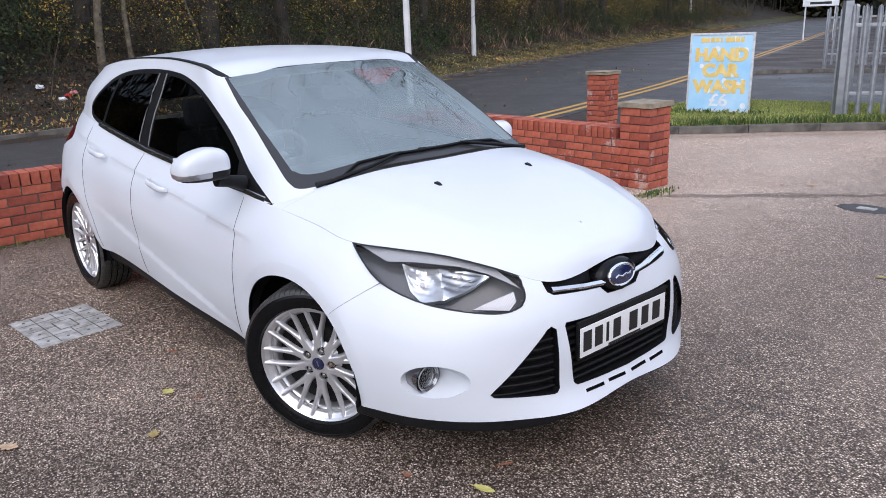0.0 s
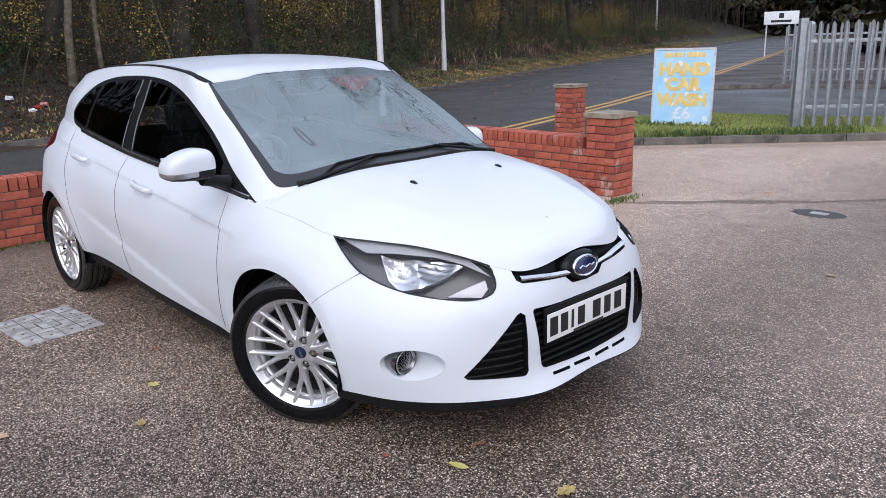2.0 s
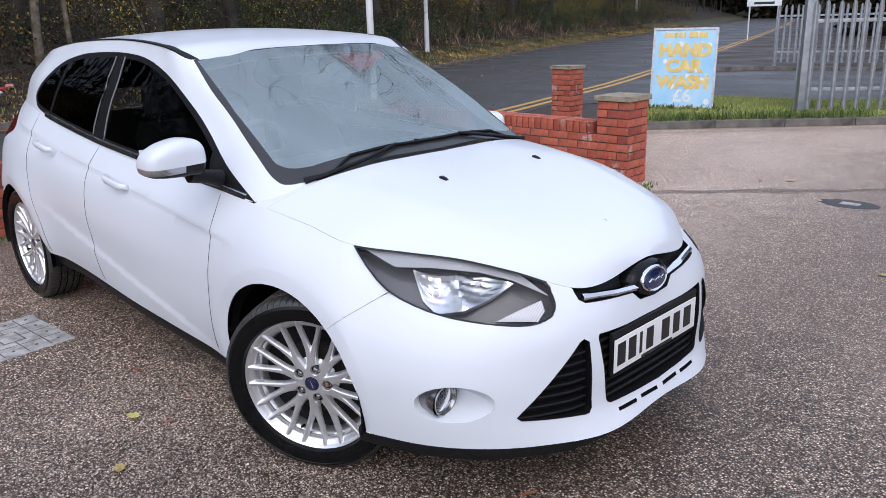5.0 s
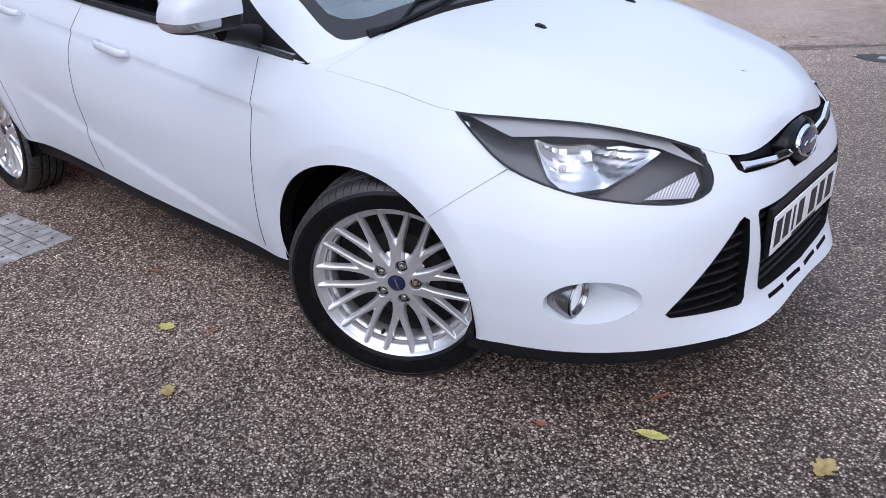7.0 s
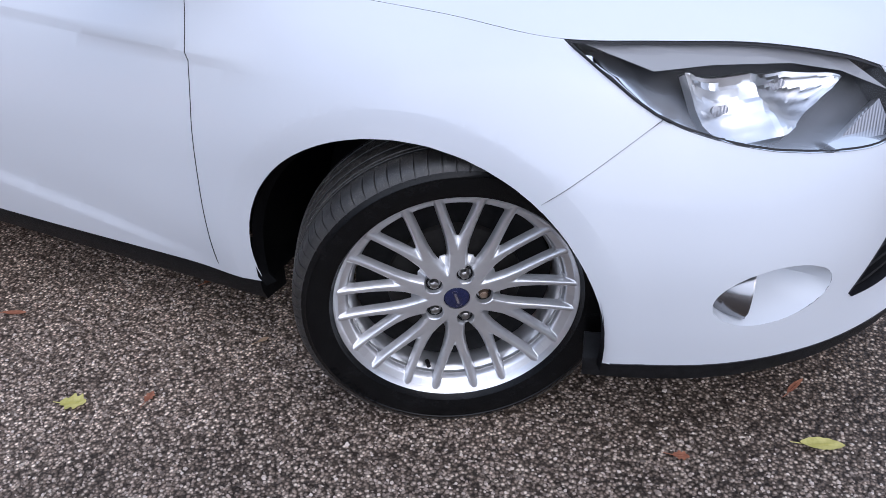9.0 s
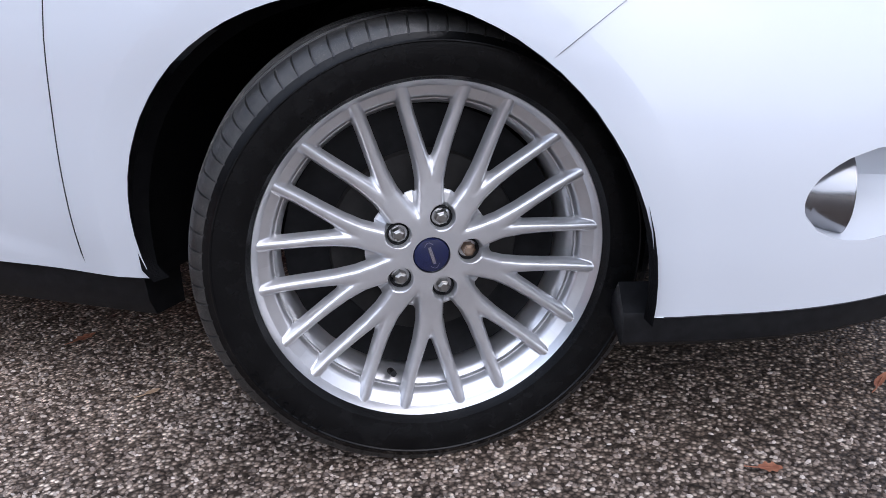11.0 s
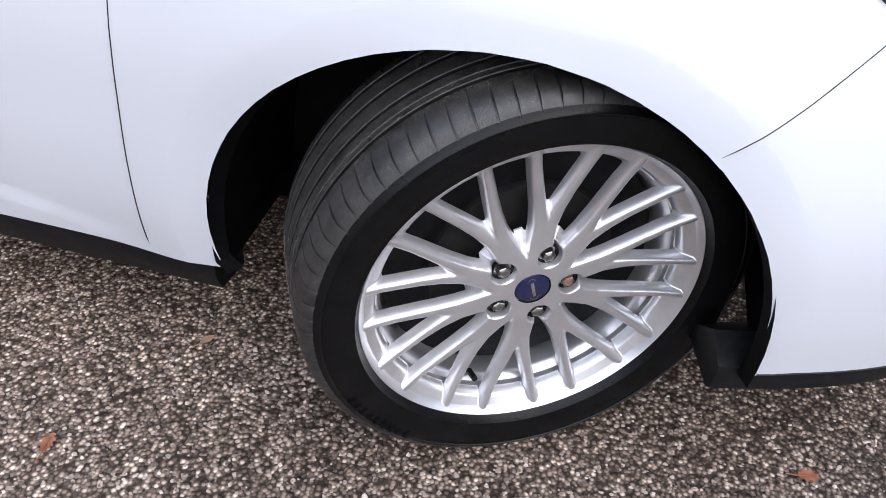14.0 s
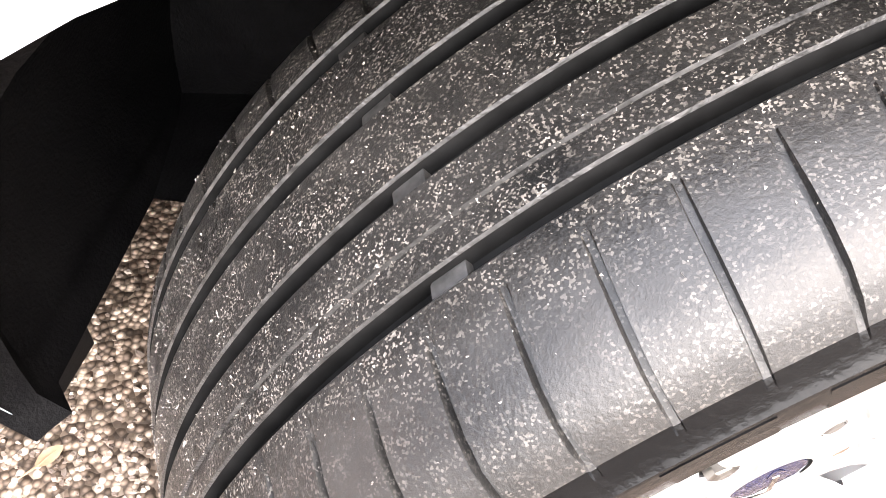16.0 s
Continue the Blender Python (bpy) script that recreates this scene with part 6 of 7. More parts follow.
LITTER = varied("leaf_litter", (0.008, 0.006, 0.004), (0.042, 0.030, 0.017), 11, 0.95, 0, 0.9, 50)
VERGE = varied("mossy_verge", (0.030, 0.032, 0.010), (0.085, 0.085, 0.030), 3, 0.95, 0, 0.8, 40)
YELLOWPAINT = varied("yellow_road_paint", (0.38, 0.20, 0.045), (0.62, 0.37, 0.10), 22, 0.75)
GALV = varied("galvanised_steel", (0.26, 0.28, 0.30), (0.42, 0.44, 0.46), 7, 0.45, 0.55)
BARK = varied("bark", (0.012, 0.010, 0.008), (0.080, 0.069, 0.054), 4, 0.95, 0, 0.8, 40)
TWIG = varied("twigs", (0.010, 0.008, 0.006), (0.11, 0.08, 0.055), 1.2, 0.9)


def leaves_material(name, shades):
    m = material(name, shades[0], 0.65)
    geo = node(m, "ShaderNodeNewGeometry")
    tone = ramp(m, geo.outputs["Random Per Island"], [(i / (len(shades) - 1), c) for i, c in enumerate(shades)])
    # Noise paints lit sprays and dark gaps into the leaf colour.
    spray_light = ramp(m, noise_tex(m, 0.9, 5, 0.7, geo.outputs["Position"]), [(0.36, (0.14, 0.14, 0.14)), (0.50, (0.70, 0.67, 0.64)), (0.64, (2.1, 1.95, 1.75))])
    link(m, mix(m, 1.0, tone, spray_light, "MULTIPLY"), shader(m).inputs["Base Color"])
    return m


WOODLEAF = leaves_material("undergrowth_leaves", [(0.008, 0.016, 0.005), (0.025, 0.044, 0.010), (0.06, 0.085, 0.018), (0.13, 0.115, 0.025), (0.30, 0.21, 0.05), (0.04, 0.027, 0.012)])
EVERGREEN = leaves_material("evergreen_leaves", [(0.007, 0.018, 0.006), (0.02, 0.045, 0.012), (0.065, 0.115, 0.03)])
YELLOWLEAF = leaves_material("autumn_leaves", [(0.30, 0.20, 0.03), (0.50, 0.36, 0.06), (0.20, 0.12, 0.025), (0.62, 0.46, 0.10)])
FALLEN = leaves_material("fallen_leaves", [(0.12, 0.065, 0.02), (0.33, 0.20, 0.07), (0.24, 0.13, 0.045), (0.44, 0.30, 0.13), (0.10, 0.055, 0.02)])
BANKLEAF = leaves_material("bank_litter", [(0.02, 0.013, 0.007), (0.06, 0.038, 0.018), (0.11, 0.07, 0.03), (0.035, 0.022, 0.011), (0.19, 0.14, 0.06)])


def mesh_of(name, verts, faces, mats, smooth=False):
    me = bpy.data.meshes.new(name)
    me.from_pydata(verts, [], faces)
    for m in mats if isinstance(mats, (list, tuple)) else [mats]:
        me.materials.append(m)
    if smooth:
        for p in me.polygons:
            p.use_smooth = True
    return new(name, me)


# The ground is one sheet; it lifts into the wooded bank behind the far verge.
NEAR_EDGE = [(-6.0, -60), (-5.6, -30), (-5.35, -5), (-5.3, 0), (-5.45, 4), (-6.0, 7.2), (-7.5, 13.1), (-11.6, 26), (-18.2, 45.6), (-30, 80), (-52, 140), (-95, 260)]
FAR_EDGE = [(-11.2, -60), (-10.8, -30), (-10.8, -5), (-11.3, 0.5), (-12.7, 7), (-14.8, 13.3), (-20.6, 27.4), (-27.2, 45.7), (-39.5, 80), (-61, 140), (-104, 260)]


def at_y(line, y):
    return float(np.interp(y, [p[1] for p in line], [p[0] for p in line]))


def ground_height(x, y):
    back = at_y(FAR_EDGE, y) - x
    if back < 0.14:
        return 0.0
    rise = 0.06 + 0.20 * min(max(back - 0.3, 0.0), 2.2)
    if back > 2.2:
        rise += 0.28 * (min(back, 30) - 2.2)
    return rise + (0.12 * noise.noise(Vector((x * 0.6, y * 0.6, 0))) if back > 1.5 else 0)


gx = np.unique(np.r_[np.linspace(-400, -120, 8), np.linspace(-120, -8, 190), np.linspace(-8, 6, 40), np.linspace(6, 400, 12)])
gy = np.unique(np.r_[np.linspace(-400, -40, 10), np.linspace(-40, 60, 150), np.linspace(60, 260, 60), np.linspace(260, 500, 6)])
gv = [(float(x), float(y), ground_height(x, y)) for x in gx for y in gy]
ny = len(gy)
gf = [(i * ny + j, (i + 1) * ny + j, (i + 1) * ny + j + 1, i * ny + j + 1) for i in range(len(gx) - 1) for j in range(ny - 1)]
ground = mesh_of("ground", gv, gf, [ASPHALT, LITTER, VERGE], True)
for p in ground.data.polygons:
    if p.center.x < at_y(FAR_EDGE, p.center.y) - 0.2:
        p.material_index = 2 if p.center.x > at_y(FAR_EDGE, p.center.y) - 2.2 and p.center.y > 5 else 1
tagged(ground, "worn grey-brown tarmac forecourt with pale chippings", "ground", kind="structure")


def strip(name, left, right, z, ys, mats, label, category):
    """A flat band between two lines that run along y."""
    vs, fs = [], []
    for y in ys:
        vs += [(left(y), y, z), (right(y), y, z)]
    for i in range(len(ys) - 1):
        fs.append((2 * i, 2 * i + 1, 2 * i + 3, 2 * i + 2))
    return tagged(mesh_of(name, vs, fs, mats), label, category, kind="structure")


road_y = np.r_[np.linspace(-60, 60, 100), np.linspace(62, 260, 60)]
strip("road", lambda y: at_y(FAR_EDGE, y), lambda y: at_y(NEAR_EDGE, y) + 0.25, 0.006, road_y, ROADM, "dark asphalt road with damp patches", "road")
for off in (0.0, -0.27):
    strip("road_marking", lambda y: at_y(NEAR_EDGE, y) + off - 0.065, lambda y: at_y(NEAR_EDGE, y) + off + 0.065, 0.011, np.linspace(4, 120, 80), YELLOWPAINT, "faded double yellow line", "road marking")
strip("edge_marking", lambda y: at_y(FAR_EDGE, y) + 0.12, lambda y: at_y(FAR_EDGE, y) + 0.19, 0.011, np.linspace(-20, 90, 80), YELLOWPAINT, "faded yellow line along the far kerb", "road marking")
# Side street behind the sign.
bm = bmesh.new()
vs = [bm.verts.new(p) for p in ((-6.3, 8.4, 0.008), (-4.75, 10.9, 0.008), (-2.5, 11.2, 0.008), (12, 22, 0.008), (10, 32, 0.008), (-8.3, 16.0, 0.008))]
bm.faces.new(vs)
tagged(part("side_street", bm, ROADM, smooth=False), "grey asphalt side street", "road", kind="structure")


def kerb_run(points, name="kerb", height=0.10, length=0.915):
    """Kerb stones laid end to end along a line, each a piece of its own."""
    run = empty(name, "weathered concrete kerb stones", "kerb", kind="structure")
    stones = []
    pts = [Vector((*p, 0)) for p in points]
    k = np.r_[0, np.cumsum([(b - a).length for a, b in zip(pts, pts[1:])])]
    count = int(k[-1] / length)
    bm = bmesh.new()
    box(bm, 0.004, length - 0.004, -0.0625, 0.0625, -0.15, height, 0.012)
    me = bpy.data.meshes.new("kerb_stone")
    bm.to_mesh(me)
    bm.free()
    me.materials.append(CONCRETE)
    for i in range(min(count, 150)):
        a, b = (Vector([float(np.interp(s, k, [p[j] for p in pts])) for j in range(3)]) for s in (i * length, (i + 1) * length))
        ob = new("kerb_stone", me)
        ob.parent = run
        ob.matrix_local = pose(a.x, a.y, random.uniform(-0.006, 0.006), 0, 0, math.degrees(math.atan2(b.y - a.y, b.x - a.x)))
    return run


kerb_run([(at_y(FAR_EDGE, y) - 0.06, y) for y in np.linspace(-8, 110, 60)])
kerb_run([(-5.3, 5.2), (-3.48, 6.98), (-1.35, 8.9), (1.4, 11.5), (6, 16)])
kerb_run([(-8.2, 16.3), (-6.6, 18.4), (-2.4, 18.9), (8, 23)])

# Grass strip by the sign.
bm = bmesh.new()
poly = [(-3.42, 7.12), (-1.28, 9.05), (1.4, 11.65), (6, 16.2), (5, 17), (1.0, 13.6), (-2.3, 11.1), (-4.5, 10.7), (-5.2, 9.4)]
top_f = bm.faces.new([bm.verts.new((x, y, 0.085)) for x, y in poly])
r = bmesh.ops.extrude_face_region(bm, geom=[top_f])
for v in r["geom"]:
    if isinstance(v, bmesh.types.BMVert):
        v.co.z = -0.05
bmesh.ops.recalc_face_normals(bm, faces=bm.faces)
tagged(part("grass_bed", bm, SOIL, smooth=False), "earth strip behind the kerb", "verge", kind="structure")
rng = np.random.default_rng(3)


def blades(name, n, where, h0, h1, mats, label, category, width=0.006):
    vs, fs = [], []
    while len(fs) < n:
        p = where()
        if p is None:
            continue
        x, y, z = p
        a, h = rng.uniform(0, 2 * math.pi), rng.uniform(h0, h1)
        dx, dy = math.cos(a), math.sin(a)
        lean = rng.uniform(0.1, 0.7) * h
        b = len(vs)
        vs += [(x - dy * width, y + dx * width, z), (x + dy * width, y - dx * width, z), (x + dy * width * 0.7 + dx * lean * 0.4, y - dx * width * 0.7 + dy * lean * 0.4, z + h * 0.6), (x + dx * lean, y + dy * lean, z + h), (x - dy * width * 0.7 + dx * lean * 0.4, y + dx * width * 0.7 + dy * lean * 0.4, z + h * 0.6)]
        fs.append((b, b + 1, b + 2, b + 3, b + 4))
    return tagged(mesh_of(name, vs, fs, mats), label, category, kind="stuff")


def in_bed():
    x, y = rng.uniform(-5.3, 3), rng.uniform(7, 14)
    return (x, y, 0.085) if inside(poly, x, y) else None


def by_sign():
    t, s = rng.uniform(-0.3, 1.2), rng.normal(0, 0.16)
    return (-4.22 + 0.96 * t + rng.normal(0, 0.05), 8.66 + 0.24 * t + s * 0.8, 0.085)


def by_kerb():
    t = rng.uniform(0, 1)
    return (-3.42 + 2.2 * t + rng.normal(0, 0.05), 7.14 + 1.98 * t + abs(rng.normal(0, 0.08)), 0.085)


blades("grass", 42000, in_bed, 0.008, 0.035, GRASSM, "short green grass", "grass", 0.004)
blades("weeds", 300, by_sign, 0.03, 0.09, WEEDM, "tall rough weeds round the sign", "weeds", 0.013)
blades("kerb_weeds", 900, by_kerb, 0.03, 0.15, WEEDM, "weeds leaning over the kerb", "weeds", 0.007)
blades("wall_foot_weeds", 260, lambda: (-4.22 + abs(rng.normal(0, 0.05)), rng.uniform(-2.2, 0.3), 0.0), 0.01, 0.05, WEEDM, "small weeds along the foot of the wall", "weeds", 0.006)
blades("pillar_weeds", 160, lambda: (-1.50 + abs(rng.normal(0, 0.08)), 3.74 + rng.normal(0, 0.12), 0.0), 0.01, 0.05, WEEDM, "small weeds at the foot of the pillar", "weeds", 0.006)

# ---- brick walls ----


def brick_mesh(lx, ly, lz, name="brick"):
    bm = bmesh.new()
    box(bm, -lx / 2, lx / 2, -ly / 2, ly / 2, -lz / 2, lz / 2, 0.004)
    me = bpy.data.meshes.new(name)
    bm.to_mesh(me)
    bm.free()
    me.materials.append(BRICKM)
    return me


STRETCH = brick_mesh(0.215, 0.10, 0.065)
EDGE = brick_mesh(0.065, 0.222, 0.105)
HALF = brick_mesh(0.1025, 0.10, 0.065)
QUEEN = brick_mesh(0.1025, 0.215, 0.065)


def lay(me, parent, x, y, z, turn=0.0):
    ob = new("brick", me)
    ob.parent = parent
    j = random.uniform
    ob.matrix_local = pose(x + j(-0.002, 0.002), y + j(-0.002, 0.002), z + j(-0.001, 0.001), j(-0.4, 0.4), j(-0.4, 0.4), turn + j(-0.5, 0.5))


def wall_run(name, origin, turn, length, near, label):
    """A wall one brick thick along its own x axis: six courses and a brick-on-edge top. near: the stretch laid brick by brick."""
    w = empty(name, label, "wall", pose(*origin, 0, 0, turn), kind="structure")
    bm = bmesh.new()
    box(bm, 0, length, -0.104, 0.104, 0, 0.452)
    part("mortar", bm, MORTAR, w, smooth=False)
    far = bmesh.new()
    for c in range(6):
        z = 0.0375 + 0.075 * c
        x = 0.1075 + (0.1125 if c % 2 else 0)
        while x < length + 0.04:
            if near[0] < x < near[1]:
                lay(STRETCH, w, x, -0.0585, z)
                lay(STRETCH, w, x, 0.0585, z)
            else:
                box(far, x - 0.1075, x + 0.1075, -0.1085, 0.1085, z - 0.0325, z + 0.0325)
            x += 0.225
    x = 0.035
    while x < length - 0.03:
        if near[0] < x < near[1]:
            lay(EDGE, w, x, 0, 0.5035)
        else:
            box(far, x - 0.0325, x + 0.0325, -0.111, 0.111, 0.451, 0.556)
        x += 0.0755
    if far.faces:
        tagged(part("far_bricks", far, BRICKI, w, smooth=False), kind="stuff")
    else:
        far.free()
    return w


wall_run("wall_side", (-4.80, 3.91, 0), 0, 2.885, (1.45, 3.6), "low red brick wall with a brick-on-edge top")
wall_run("wall_back", (-4.36, -7.0, 0), 90, 11.0, (5.0, 7.4), "low red brick wall behind the car")
for x, y in ((-1.74, 3.975), (-4.75, 7.30)):
    pillar = empty("brick_pillar", "red brick gate pillar with a stone cap, stained white", "pillar", pose(x, y, 0), group="gate pillars")
    bm = bmesh.new()
    box(bm, -0.157, 0.157, -0.157, 0.157, 0, 0.748)
    part("mortar", bm, MORTAR, pillar, smooth=False)
    for c in range(10):
        z = 0.0375 + 0.075 * c
        for q in range(4):
            a = 90 * q
            m = Matrix.Rotation(radians(a), 4, "Z")
            for px, me in ((-0.0545, STRETCH), (0.1105, HALF)) if (c + q) % 2 else ((-0.1105, HALF), (0.0545, STRETCH)):
                p = m @ Vector((px, -0.1155, 0))
                lay(me, pillar, p.x, p.y, z, a)
    bm = bmesh.new()
    box(bm, -0.188, 0.188, -0.188, 0.188, 0.752, 0.800, 0.010)
    for v in bm.verts:
        if v.co.z > 0.79:
            v.co += Vector((random.uniform(-0.006, 0.006), random.uniform(-0.006, 0.006), random.uniform(-0.004, 0.004)))
    part("cap", bm, STONE, pillar, "worn sandstone cap")

# The end pier behind the corner, out of which a pale pole rises.
pier = empty("brick_pier", "square red brick pier with a pale flat top", "pier", pose(-5.12, 3.95, 0))
bm = bmesh.new()
box(bm, -0.31, 0.31, -0.31, 0.31, 0, 0.54)
part("mortar", bm, MORTAR, pier, smooth=False)
for c in range(7):
    for q in range(4):
        for k in range(3):
            p = Matrix.Rotation(radians(90 * q), 4, "Z") @ Vector((-0.2175 + 0.225 * k - (0.1 if c % 2 else 0.0), -0.264, 0))
            lay(STRETCH, pier, p.x, p.y, 0.0375 + 0.075 * c, 90 * q)
bm = bmesh.new()
box(bm, -0.34, 0.34, -0.34, 0.34, 0.542, 0.60, 0.010)
part("cap", bm, STONE, pier, "pale stone cap")

# ---- sign board ----
SIGN_TURN = 14.0
sign = empty("sign_board", "pale blue hand car wash sign in a white frame", "sign", pose(-4.20, 8.71, 0.10, -4, 0, SIGN_TURN) @ Matrix.Diagonal((0.88, 0.91, 0.965, 1)))
SIGNBLUE = material("sign_blue", (0.22, 0.48, 0.72), 0.45)
link(SIGNBLUE, ramp(SIGNBLUE, noise_tex(SIGNBLUE, 2.2, 4), [(0.3, (0.30, 0.60, 0.86)), (0.7, (0.50, 0.74, 0.92))]), shader(SIGNBLUE).inputs["Base Color"])
SIGNYEL = varied("sign_yellow", (0.72, 0.50, 0.12), (0.86, 0.66, 0.26), 9, 0.6)
SIGNWHITE = varied("sign_white", (0.70, 0.74, 0.78), (0.86, 0.88, 0.9), 9, 0.6)
FRAMEW = varied("sign_frame", (0.45, 0.46, 0.47), (0.68, 0.69, 0.7), 14, 0.5, 0.1)
bm = bmesh.new()
box(bm, 0.03, 1.06, -0.012, 0.012, 0.02, 1.19)
part("panel", bm, SIGNBLUE, sign, "faded blue panel", smooth=False)
for x0, x1, z0, z1 in ((0, 0.035, -0.03, 1.22), (1.055, 1.09, -0.03, 1.22), (0.035, 1.055, 1.185, 1.22), (0.035, 1.055, -0.0, 0.03)):
    bm = bmesh.new()
    box(bm, x0, x1, -0.022, 0.022, z0, z1, 0.005)
    part("frame_rail", bm, FRAMEW, sign)


def words(text, size, x, z, m, parent, y=-0.016, name="lettering", bold=0.0, wide=1.0):
    cu = bpy.data.curves.new(name, "FONT")
    cu.body, cu.size, cu.align_x, cu.extrude, cu.offset = text, size, "CENTER", 0.0012, bold
    ob = bpy.data.objects.new("t", cu)
    scene.collection.objects.link(ob)
    me = bpy.data.meshes.new_from_object(ob.evaluated_get(bpy.context.evaluated_depsgraph_get()))
    bpy.data.objects.remove(ob)
    me.name = name
    me.transform(Matrix.Translation((x, y, z)) @ Matrix.Rotation(radians(90), 4, "X") @ Matrix.Diagonal((wide, 1, 1, 1)))
    me.materials.clear()
    me.materials.append(m)
    o = new(name, me)
    o.parent = parent
    return o


for text, z, size, m in (("HAND", 0.80, 0.26, SIGNYEL), ("CAR", 0.56, 0.26, SIGNYEL), ("WASH", 0.31, 0.26, SIGNYEL), ("£6", 0.095, 0.27, SIGNWHITE)):
    words(text, size, 0.55, z, m, sign, bold=0.006 if m is SIGNWHITE else 0.016, wide=1.17)
for k, w in enumerate((0.085, 0.06, 0.07, 0.06, 0.03, 0.085, 0.07, 0.07, 0.06)):
    bm = bmesh.new()
    box(bm, 0.19 + 0.083 * k, 0.19 + 0.083 * k + w, -0.0155, -0.0145, 1.075, 1.15)
    part("faded_letter_bar", bm, SIGNYEL, sign, smooth=False)
for k in range(16):
    bx, bz, br = random.uniform(0.08, 1.0), random.uniform(0.06, 1.14), random.uniform(0.015, 0.05)
    bm = bmesh.new()
    loft(bm, [[(bx + br * s * math.cos(2 * math.pi * i / 18), -0.0135 - d, bz + br * s * math.sin(2 * math.pi * i / 18)) for i in range(18)] for s, d in ((1, -0.004), (1, 0.0003 + 0.0001 * (k % 4)))], True, True)
    bmesh.ops.recalc_face_normals(bm, faces=bm.faces)
    part("bubble", bm, SIGNWHITE, sign, smooth=False)

# ---- palisade fences ----


def pale_mesh(h=1.56):
    """A W-shaped galvanised pale with a split point."""
    bm = bmesh.new()
    sec = [(-0.034, 0.0), (-0.022, 0.014), (-0.010, 0.002), (0.010, 0.002), (0.022, 0.014), (0.034, 0.0)]
    rings = []
    for z, w in ((0.05, 1), (h - 0.10, 1), (h - 0.03, 0.75), (h, 0.12)):
        rings.append([(x * w, -y - 0.003, z) for x, y in sec] + [(x * w, -y + 0.003, z) for x, y in reversed(sec)])
    loft(bm, rings, True, True)
    bmesh.ops.recalc_face_normals(bm, faces=bm.faces)
    me = bpy.data.meshes.new("pale")
    bm.to_mesh(me)
    bm.free()
    me.materials.append(GALV)
    return me


PALE = pale_mesh()


def palisade(a, b, name="palisade_fence", label="galvanised steel palisade fence", pitch=0.165, category="fence"):
    a, b = Vector((*a, 0)), Vector((*b, 0))
    d = b - a
    f = empty(name, label, category, pose(a.x, a.y, 0.05, 0, 0, math.degrees(math.atan2(d.y, d.x))))
    n = int(d.length / pitch)
    for i in range(n + 1):
        ob = new("pale", PALE)
        ob.parent = f
        ob.matrix_local = pose(i * pitch, -0.03, random.uniform(-0.01, 0.01), random.uniform(-0.8, 0.8), random.uniform(-0.8, 0.8), 0)
    for z in (0.34, 1.28):
        bm = bmesh.new()
        box(bm, 0, d.length, -0.025, 0.02, z - 0.025, z + 0.025, 0.004)
        part("rail", bm, GALV, f)
    for i in range(int(d.length / 2.75) + 1):
        bm = bmesh.new()
        x = min(i * 2.75, d.length)
        box(bm, x - 0.05, x + 0.05, 0.02, 0.10, -0.1, 1.50, 0.006)
        part("post", bm, GALV, f)
    return f


palisade((-2.10, 9.45), (4.6, 14.6))
palisade((-2.22, 9.55), (-2.85, 11.5), "palisade_gate", "open galvanised palisade gate leaf", 0.16, "gate")
palisade((-6.75, 19.7), (-2.6, 21.2))
palisade((-1.5, 21.6), (9, 25.5))
bm = bmesh.new()
box(bm, -0.055, 0.055, -0.055, 0.055, 0, 1.66, 0.008)
gp = part("gate_post", bm, GALV)
gp.matrix_world = pose(-2.18, 9.42, 0, 0, 0, 43)
tagged(gp, "square galvanised gate post", "gate post")

# ---- lamp posts and far board ----
POSTW = varied("post_paint", (0.56, 0.57, 0.58), (0.74, 0.75, 0.76), 4, 0.5)
bm = bmesh.new()
tube(bm, [(-5.17, 3.93, 0.58), (-5.17, 3.93, 3.2), (-5.17, 3.93, 5.6)], [0.040, 0.040, 0.034], 16)
tagged(part("pole", bm, POSTW), "plain white steel pole rising from the brick pier", "pole")
for x, y, r in ((-18.5, 17.8, 0.07), (-41.5, 70.0, 0.085)):
    z0 = ground_height(x, y)
    lp = empty("lamp_post", "pale grey steel lamp post on the verge", "lamp post", pose(x, y, z0), group="lamp posts")
    bm = bmesh.new()
    tube(bm, [(0, 0, -0.2), (0, 0, 1.1)], r * 1.25, 14)
    part("base", bm, POSTW, lp)
    bm = bmesh.new()
    tube(bm, [(0, 0, 1.1), (0, 0, 8)], [r, r * 0.7], 14)
    part("column", bm, POSTW, lp)
    bm = bmesh.new()
    tube(bm, [(0, 0, 7.95), (0.6, 0.1, 8.2), (1.3, 0.2, 8.25)], 0.03, 8)
    box(bm, 1.2, 1.8, 0.1, 0.32, 8.18, 8.3, 0.03)
    part("lantern", bm, POSTW, lp)
fb = empty("far_sign", "white notice board on two posts", "sign", pose(-15.7, 39.9, 0, 0, 0, 22))
bm = bmesh.new()
box(bm, -0.85, 0.85, -0.03, 0.03, 1.70, 2.36, 0.01)
part("board", bm, SIGNWHITE, fb, "white board")
bm = bmesh.new()
box(bm, -0.5, 0.5, -0.034, -0.031, 1.80, 1.92)
box(bm, -0.12, 0.12, -0.034, -0.031, 2.02, 2.27)
part("print", bm, INK, fb, "dark print")
for x in (-0.7, 0.7):
    bm = bmesh.new()
    tube(bm, [(x, 0.04, -0.1), (x, 0.04, 2.3)], 0.04, 8)
    part("post", bm, POSTW, fb)

# ---- the wood on the bank ----


